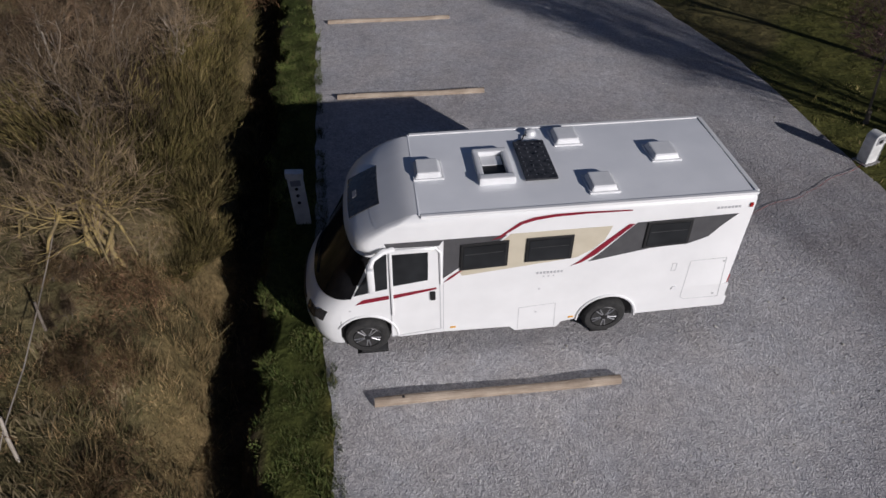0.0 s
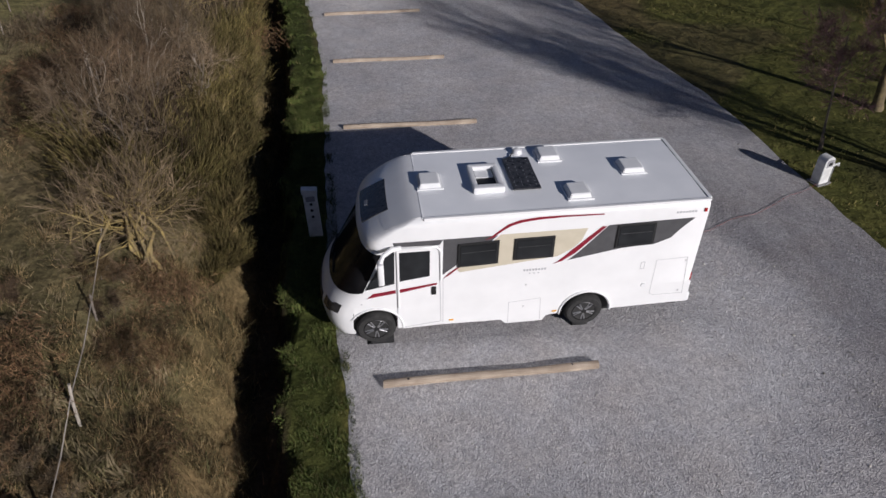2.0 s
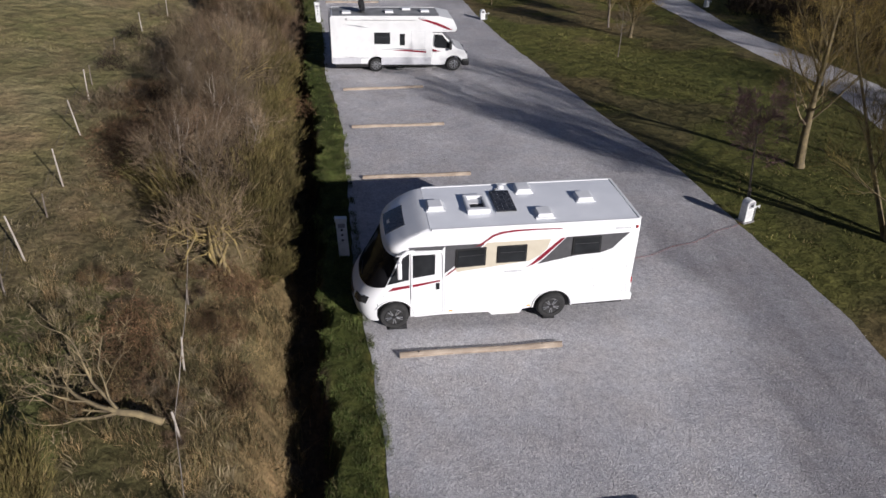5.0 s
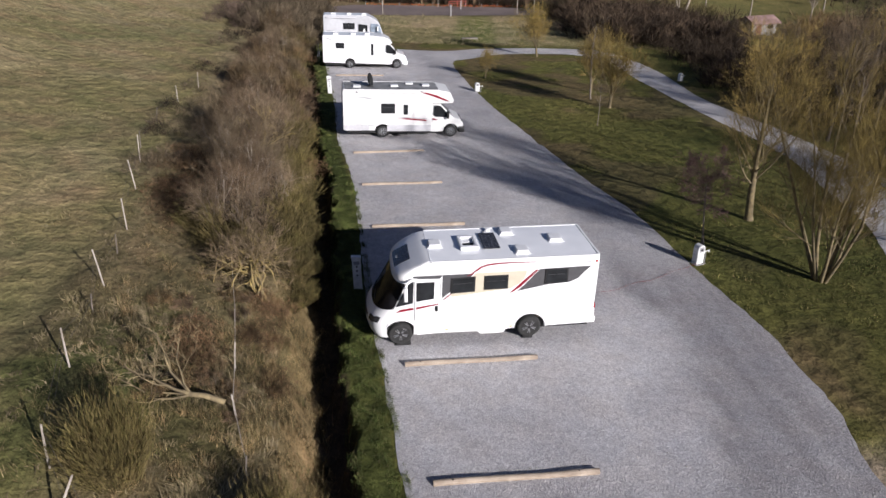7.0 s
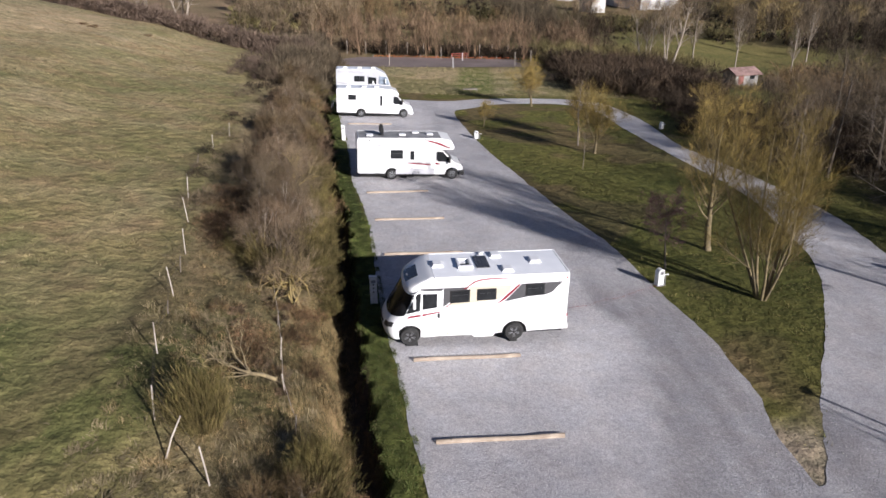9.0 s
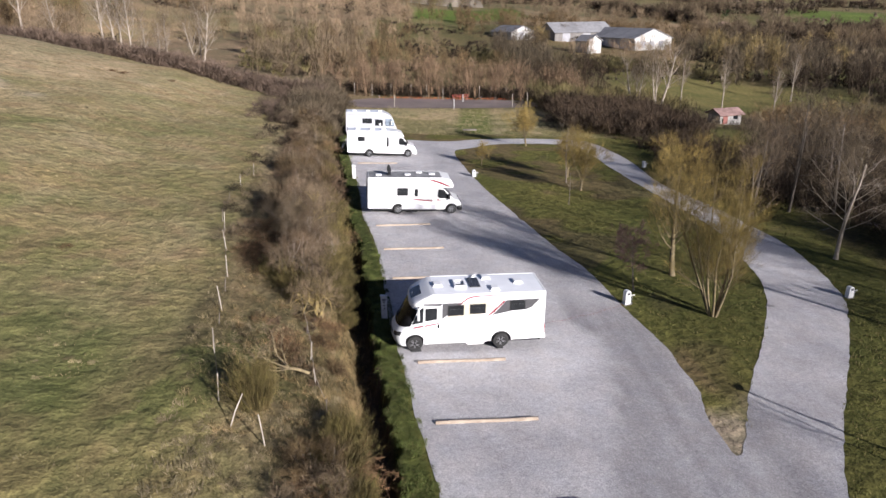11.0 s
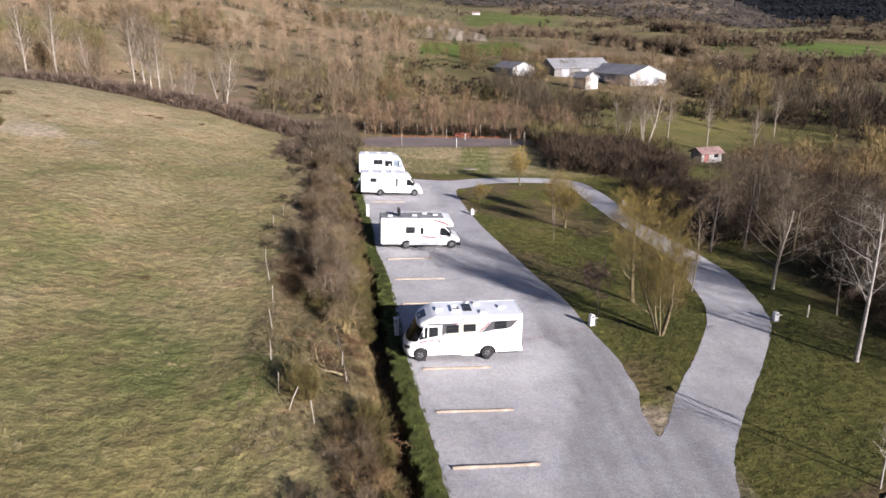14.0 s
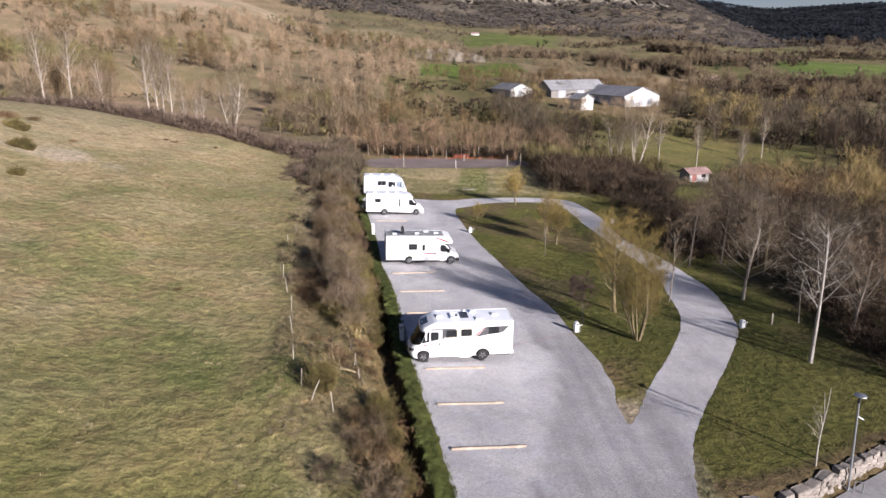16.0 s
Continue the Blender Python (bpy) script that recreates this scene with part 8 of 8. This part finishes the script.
# coarse stones lying loose on the gravel
def loose_stones(n):
    xs, ys = rng.uniform(-2.5, 14.5, n * 3), rng.uniform(-16, 16, n * 3)
    ok = inside(gravel_outline, xs, ys) & ~inside(island_outline, xs, ys)
    d = np.array([noise.noise((a * .35, b * .35, 77)) for a, b in zip(xs, ys)])
    ok &= rng.uniform(-.6, .5, n * 3) < d
    xs, ys = xs[ok][:n], ys[ok][:n]
    m = len(xs)
    r = rng.uniform(.008, .02, m) * np.where(rng.random(m) < .06, 1.6, 1)
    base = np.array([(1, 0, 0), (0, 1, 0), (-1, 0, 0), (0, -1, 0), (0, 0, 1), (0, 0, -1)], float)
    v = base[None] * r[:, None, None] * rng.uniform(.6, 1.3, (m, 6, 1))
    a = rng.uniform(0, math.tau, m)
    c, q = np.cos(a)[:, None], np.sin(a)[:, None]
    z = -SLOPE * xs
    w = np.stack([v[..., 0] * c - v[..., 1] * q + xs[:, None], v[..., 0] * q + v[..., 1] * c + ys[:, None], v[..., 2] * .7 + z[:, None] + .006], -1)
    f = np.array([(0, 1, 4), (1, 2, 4), (2, 3, 4), (3, 0, 4), (1, 0, 5), (2, 1, 5), (3, 2, 5), (0, 3, 5)])
    faces = (f[None] + (np.arange(m) * 6)[:, None, None]).reshape(-1, 3)
    return tagged(new("loose_stones", tri_mesh("loose_stones", w.reshape(-1, 3), faces, [M_LOOSE])), "coarse pale stones lying loose on the gravel", "stones", kind="stuff")


loose_stones(5000)


# ---------------- fences on the meadow's edge ----------------
def fence_line(name, posts, label, wire_heights, wire_mat, white):
    ob = empty(name, Matrix.Identity(4), label, "fence")
    tops = []
    for i, (x, y, h, lx, ly) in enumerate(posts):
        z = ground_z(x, y)
        r = .025 if white(i) else .022
        bm = bm_tube([(x, y, z - .2), (x + lx * .5, y + ly * .5, z + h * .5), (x + lx, y + ly, z + h)], [r, r * .95, r * .85], 6)
        part("post", bm, M_POST if white(i) else M_BARK_GREY, ob, "pale leaning wooden post" if white(i) else "thin brown stake")
        tops.append((x, y, z, lx, ly, h))
    for k in wire_heights:
        w = []
        for a, b in zip(tops, tops[1:]):
            p = Vector((a[0] + a[3] * k, a[1] + a[4] * k, a[2] + a[5] * k))
            q = Vector((b[0] + b[3] * k, b[1] + b[4] * k, b[2] + b[5] * k))
            w += [p, (p + q) / 2 - Vector((0, 0, .06))]
        w.append(q)
        part("wire", bm_tube(w, .009 if wire_mat is M_POST else .004, 4), wire_mat, ob)
    return ob


fence_line("post_fence", [(-5.0, -8.9, 1.2, -.1, .0), (-6.33, -8.15, 1.15, .55, .2), (-7.0, -6.7, 1.1, .08, .1), (-7.97, -3.45, 1.15, .05, .05), (-8.46, -.88, .6, .1, .0), (-8.68, .56, 1.2, -.1, .05),
                          (-9.06, 2.6, .75, .1, 0), (-9.38, 4.4, 1.2, .05, 0), (-10.31, 8.1, 1.25, -.1, .05), (-11.2, 11.2, 1.25, .1, .1), (-11.8, 13.1, .85, .1, 0),
                          (-12.5, 17.5, .8, .2, 0), (-12.7, 22.0, 1.0, .05, 0), (-12.6, 26.0, 1.0, .1, 0)],
           "leaning pale wooden posts with slack wire along the meadow", (.6, .9), M_FENCEWIRE, lambda i: i not in (4, 6, 10, 11))
fence_line("wire_fence", [(-5.5, 2.5, .7, .0, .0), (-4.9, -.3, .6, .1, 0), (-4.45, -2.45, .75, .1, .1), (-4.0, -4.36, .7, -.05, .1), (-3.45, -6.2, .7, .1, .05)],
           "old white fence wire on thin stakes in dry grass", (.75,), M_POST, lambda i: i in (2, 3))


# ---------------- stone wall, paving, lamp ----------------
def stone_mesh(seed):
    rs = random.Random(seed)
    b = bm_box(-.5, -.5, -.5, .5, .5, .5, .13, 1)
    for v in b.verts:
        v.co += Vector((rs.uniform(-.13, .13), rs.uniform(-.12, .12), rs.uniform(-.13, .13)))
    me = bpy.data.meshes.new("stone")
    bmesh.ops.recalc_face_normals(b, faces=b.faces[:])
    b.to_mesh(me)
    b.free()
    me.materials.append(M_STONE)
    return me


STONES = [stone_mesh(s) for s in (1, 2, 3, 4, 5)]
wall_stone = tagged(new("stone_wall"), "dry retaining wall of pale rough stones below the lawn", "wall", kind="structure")
_rs3 = random.Random(8)
_line = smooth_ring(list(zip(WALL_X[:5], WALL_Y[:5])) + [(30, -7.3)], False, .1)
_acc = [0.0]
for _a, _b in zip(_line, _line[1:]):
    _acc.append(_acc[-1] + math.dist(_a, _b))
for _row in range(4):
    _s = _rs3.uniform(0, .3)
    while _s < _acc[-1] - .3:
        _L = _rs3.uniform(.38, 1.1)
        _i = min(np.searchsorted(_acc, _s + _L / 2), len(_line) - 2)
        (_ax, _ay), (_bx, _by) = _line[_i], _line[_i + 1]
        _yaw = math.atan2(_by - _ay, _bx - _ax)
        _hh = _rs3.uniform(.22, .36)
        if not (_row == 3 and _rs3.random() < .22):
            _o = new("stone", STONES[_rs3.randrange(5)])
            _o.parent = wall_stone
            _o.matrix_basis = Matrix.Translation((_ax + .22 * math.sin(_yaw), _ay - .22 * math.cos(_yaw), -SLOPE * _ax - .86 + _row * .265 + _rs3.uniform(-.03, .05))) @ \
                Matrix.Rotation(_yaw + _rs3.uniform(-.12, .12), 4, 'Z') @ Matrix.Rotation(_rs3.uniform(-.08, .08), 4, 'X') @ Matrix.Diagonal((_L * 1.02, _rs3.uniform(.38, .55), _hh * 1.15, 1))
        _s += _L
_pv = [(13.5, -15.4), (17, -14.5), (19.2, -13.4), (21.9, -11.9), (25, -10.2), (34, -6.5), (40, -14), (36, -30), (13.5, -30)]
_me = mesh_of("pavement", [(x, y, -SLOPE * x - .93) for x, y in _pv] + [(x, y, -SLOPE * x - 1.1) for x, y in _pv],
              [tuple(range(9))] + [(i, (i + 1) % 9, (i + 1) % 9 + 9, i + 9) for i in range(9)], [M_PAVING])
tagged(new("pavement", _me), "grey paved surface below the stone wall", "pavement", kind="structure")


def build_lamp(x, y):
    z = -SLOPE * x - .93
    ob = empty("street_lamp", Matrix.Translation((x, y, z)), "slim slightly leaning galvanised street lamp with disc head beside a wall", "lamp")
    part("pole", bm_tube([(0, 0, -.1), (-.05, 0, 1.2), (-.24, 0, 5.15)], [.065, .06, .045], 12), M_GALV, ob, "", True)
    part("base_plate", bm_box(-.16, -.16, 0, .16, .16, .03, .005), M_GALV, ob)
    head = moved(bm_lathe([(.02, -.09), (.20, -.07), (.29, -.02), (.28, .0), (.16, .04), (.02, .05)], 24), Matrix.Translation((-.20, 0, 5.26)) @ Matrix.Rotation(radians(90), 4, 'X'))
    part("head", head, M_GALV, ob, "round blue-grey lamp head", True)
    part("collar", bm_tube([(-.225, 0, 4.85), (-.24, 0, 5.2)], .065, 10), M_BLACK, ob, "dark collar under the head")
    part("bracket", bm_tube([(-.19, 0, 4.15), (-.05, -.02, 4.05), (.11, -.03, 3.95)], .035, 6), M_WHITE_PAINT, ob, "small white bracket")
    part("hoop", bm_tube([(.06, -.3, -.1), (.06, -.3, .62), (.5, -.38, .62), (.5, -.38, -.1)], .035, 8), M_GALV, ob, "steel bicycle hoop", True)
    return ob


build_lamp(21.1, -12.25)


# ---------------- far lot ----------------
_lot = [(-6.5, 80.5), (20.2, 86.5), (20.0, 95.5), (-7.0, 91.5)]
_ring = smooth_ring(_lot, True, 1.0, .2, 6)
_lotz = [ground_z(x, y) + .06 for x, y in _ring]
_me = mesh_of("far_lot", [(x, y, z) for (x, y), z in zip(_ring, _lotz)] + [(6.5, 88.5, ground_z(6.5, 88.5) + .08)],
              [(i, (i + 1) % len(_ring), len(_ring)) for i in range(len(_ring))], [M_ASPHALT])
tagged(new("far_lot", _me), "dark worn asphalt court beyond the drive", "court", kind="structure")
net = empty("safety_netting", Matrix.Identity(4), "orange plastic netting strung between thin stakes", "netting")
_np = [(-5 + 2.6 * i, 92.3 + .42 * i) for i in range(11)]
for _x, _y in _np:
    part("stake", bm_tube([(_x, _y, ground_z(_x, _y) - .2), (_x, _y, ground_z(_x, _y) + .6)], .025, 5), M_GALV, net)
for _i, (_a, _b) in enumerate(zip(_np, _np[1:])):
    _za, _zb = ground_z(*_a), ground_z(*_b)
    _bm = bmesh.new()
    for _h in (.18, .27, .36):
        bm_tube([(_a[0], _a[1], _za + _h), ((_a[0] + _b[0]) / 2, (_a[1] + _b[1]) / 2, (_za + _zb) / 2 + _h - .05), (_b[0], _b[1], _zb + _h)], .007, 4, _bm)
    part("net_strands", _bm, M_ORANGE, net)
for _x, _y, _h in ((7.4, 82.4, 1.5), (9.6, 91.5, 1.3)):
    _o = empty("marker_post", pose(_x, _y, ground_z(_x, _y)), "slim white marker post on the far court", "post", "marker posts")
    part("post", bm_tube([(0, 0, -.2), (0, 0, _h)], .05, 6), M_WHITE_PAINT, _o)


for _x, _y, _h in ((-2.2, 82.2, 1.9), (17.6, 87.0, 2.1), (20.2, 87.4, 2.4), (6.2, 93.4, 1.9)):
    _o = empty("slim_post", pose(_x, _y, ground_z(_x, _y)), "slim grey wooden post at the far court's edge", "post", "slim posts")
    part("post", bm_tube([(0, 0, -.2), (0, 0, _h)], .045, 6), M_POST, _o)
for _x in (-9.5, -6.4, -3.0, .6, 3.4, 9.6, 13.2, 15.4, 18.2):
    _y = 97.0 + .12 * _x
    _o = empty("tree_stake", pose(_x, _y, ground_z(_x, _y)), "planting stake with a pale guard among saplings", "stake", "tree stakes")
    part("stake", bm_tube([(0, 0, -.2), (.03, 0, 2.1)], .04, 6), M_POST, _o)
    part("guard", bm_tube([(.02, 0, 1.75), (.03, 0, 2.15)], .055, 8), M_POST, _o, "pale guard")
_bar = empty("barrier", pose(8.0, 94.6, ground_z(8, 94.6), 0, 0, 9), "low red steel barrier at the far court's edge", "barrier")
for _x in (0, 1.35, 2.7):
    part("post", bm_tube([(_x, 0, -.2), (_x, 0, .88)], .04, 6), M_BARRIER, _bar)
for _z in (.5, .8):
    part("rail", bm_box(-.08, -.03, _z - .04, 2.78, .03, _z + .04, .01, 1), M_BARRIER, _bar)
_sl = empty("stone_slab", pose(8.0, 61.4, ground_z(8, 61.4), 0, 0, 4), "pale stone slab lying in rough grass", "slab")
part("slab", bm_box(-.9, -.35, -.1, .9, .35, .14, .04), M_STONE, _sl)

# ---------------- buildings ----------------
def gabled(name, x, y, yaw, L, W, eave, ridge, wall, roof, label, openings=(), base=None):
    """A simple building: walls with gables, overhanging roof sheets, doors and windows. L runs along local x."""
    z = ground_z(x, y) if base is None else base
    ob = empty(name, pose(x, y, z - .3, 0, 0, yaw), label, "building")
    bm = bmesh.new()
    pts = [(0, 0), (W, 0), (W, eave), (W / 2, ridge), (0, eave)]
    a = [bm.verts.new((0, p, q)) for p, q in pts]
    b = [bm.verts.new((L, p, q)) for p, q in pts]
    bm.faces.new(a[::-1])
    bm.faces.new(b)
    for i in range(5):
        bm.faces.new((a[i], a[(i + 1) % 5], b[(i + 1) % 5], b[i]))
    part("wall", bm, wall, ob)
    for s in (0, 1):
        rb = bmesh.new()
        y0, y1 = (-.5, W / 2) if s == 0 else (W + .5, W / 2)
        k = (ridge - eave) / (W / 2)
        q = [(-.4, y0, eave - .5 * k + .12), (L + .4, y0, eave - .5 * k + .12), (L + .4, y1, ridge + .12), (-.4, y1, ridge + .12)]
        rb.faces.new([rb.verts.new(p) for p in q])
        thicken(rb, .15)
        part("roof", rb, roof, ob)
    for nm, face, u, w, z0, h, m in openings:
        if face == "front":
            o = bm_box(u, -.05, z0, u + w, .02, z0 + h, .01, 1)
        else:
            o = bm_box(L - .02, u, z0, L + .05, u + w, z0 + h, .01, 1)
        part(nm, o, m, ob)
    return ob


gabled("garden_shed", 50.8, 80.4, 15, 4.2, 3.0, 1.9, 2.6, M_SHEDWALL, M_TILE, "small pale shed with brown tiled roof and red door",
       [("door", "front", .5, 1.0, .3, 1.7, M_SHEDDOOR), ("window", "front", 2.6, .9, 1.0, .8, M_GLASS)])
gabled("barn", 67.6, 232.0, -73, 30, 15, 4.0, 7.0, M_BARNWALL, M_BARNROOF, "long pale farm building with grey roof beyond trees",
       [("door", "front", 4 + 6 * i, 2.6, .3, 3.2, M_GREYMARK) for i in range(5)] + [("window", "end", 2.5 + 3.6 * i, 2.0, 1.0, 2.2, M_GREYMARK) for i in range(3)], ground_z(72, 205))
gabled("barn", 54.5, 227, 10, 23, 16, 4.0, 7.3, M_GREYWALL, M_BARNROOF, "grey-walled barn with broad grey roof beside another", [("door", "front", 3, 3, .3, 3.5, M_GREYMARK), ("door", "front", 11, 3, .3, 3.5, M_GREYMARK)], ground_z(60, 222))
gabled("hut", 55.2, 198, -62, 6.0, 5.5, 3.8, 5.4, M_BARNWALL, M_BARNROOF, "tall narrow pale outbuilding beside the farm", [("door", "front", 2, 2, .3, 2.4, M_GREYMARK)], ground_z(54, 196))
gabled("outbuilding", 32.5, 239, -73, 18, 9, 2.6, 4.6, M_BARNWALL, M_BARNROOF, "low pale outbuilding with grey roof among trees", [("door", "end", 3, 2, .3, 2.4, M_GREYMARK)], ground_z(32, 228))
for _a, _r, _L in ((24.0, 430, 5.5), (5, 900, 10)):
    _x, _y = _r * math.sin(radians(_a)), _r * math.cos(radians(_a)) - 40
    gabled("farmhouse", _x, _y, _a, _L, 5, 3.0, 4.6, M_BARNWALL, M_TILE if _L < 12 else M_BARNROOF, "distant pale farmhouse in the valley", [("door", "front", 2, 1.2, .3, 2.1, M_GREYMARK)])


# ---------------- rock ----------------
def rock_face(name, a0, a1, r, h, step, depth, label, base_drop=3.0):
    """A broken limestone cliff along an arc: columns of uneven depth and height."""
    rs = random.Random(int(r))
    bm = bmesh.new()
    n = max(6, int((a1 - a0) / step))
    rows = []
    for i in range(n + 1):
        a = radians(a0 + (a1 - a0) * i / n)
        env = math.sin(math.pi * min(1, max(0, i / n))) ** .35
        col = []
        for j in range(6):
            rr = r + j * depth * .18 + rs.uniform(-.5, .5) * depth
            x, y = rr * math.sin(a), rr * math.cos(a) - 40
            g = ground_z(r * math.sin(a), r * math.cos(a) - 40)
            col.append(bm.verts.new((x, y, g - base_drop + (h * env * (.86 + .16 * math.sin(i * .9) * math.sin(i * .37 + 1) + rs.uniform(-.06, .06)) + base_drop) * j / 5)))
        a2 = r + depth * 6
        x, y = a2 * math.sin(a), a2 * math.cos(a) - 40
        col.append(bm.verts.new((x, y, ground_z(x, y) - 1)))
        rows.append(col)
    for c, d in zip(rows, rows[1:]):
        for j in range(6):
            bm.faces.new((c[j], d[j], d[j + 1], c[j + 1]))
    me = bpy.data.meshes.new(name)
    bmesh.ops.recalc_face_normals(bm, faces=bm.faces[:])
    bm.to_mesh(me)
    bm.free()
    me.materials.append(M_CLIFF)
    return tagged(new(name, me), label, "cliff", kind="structure")


rock_face("quarry_face", -.6, 6.2, 440, 8, .26, 1.5, "pale rock outcrop on the hillside")
rock_face("cliff", 2, 20.5, 1620, 26, .3, 14, "pale limestone cliff along the mountain's brow", 10)
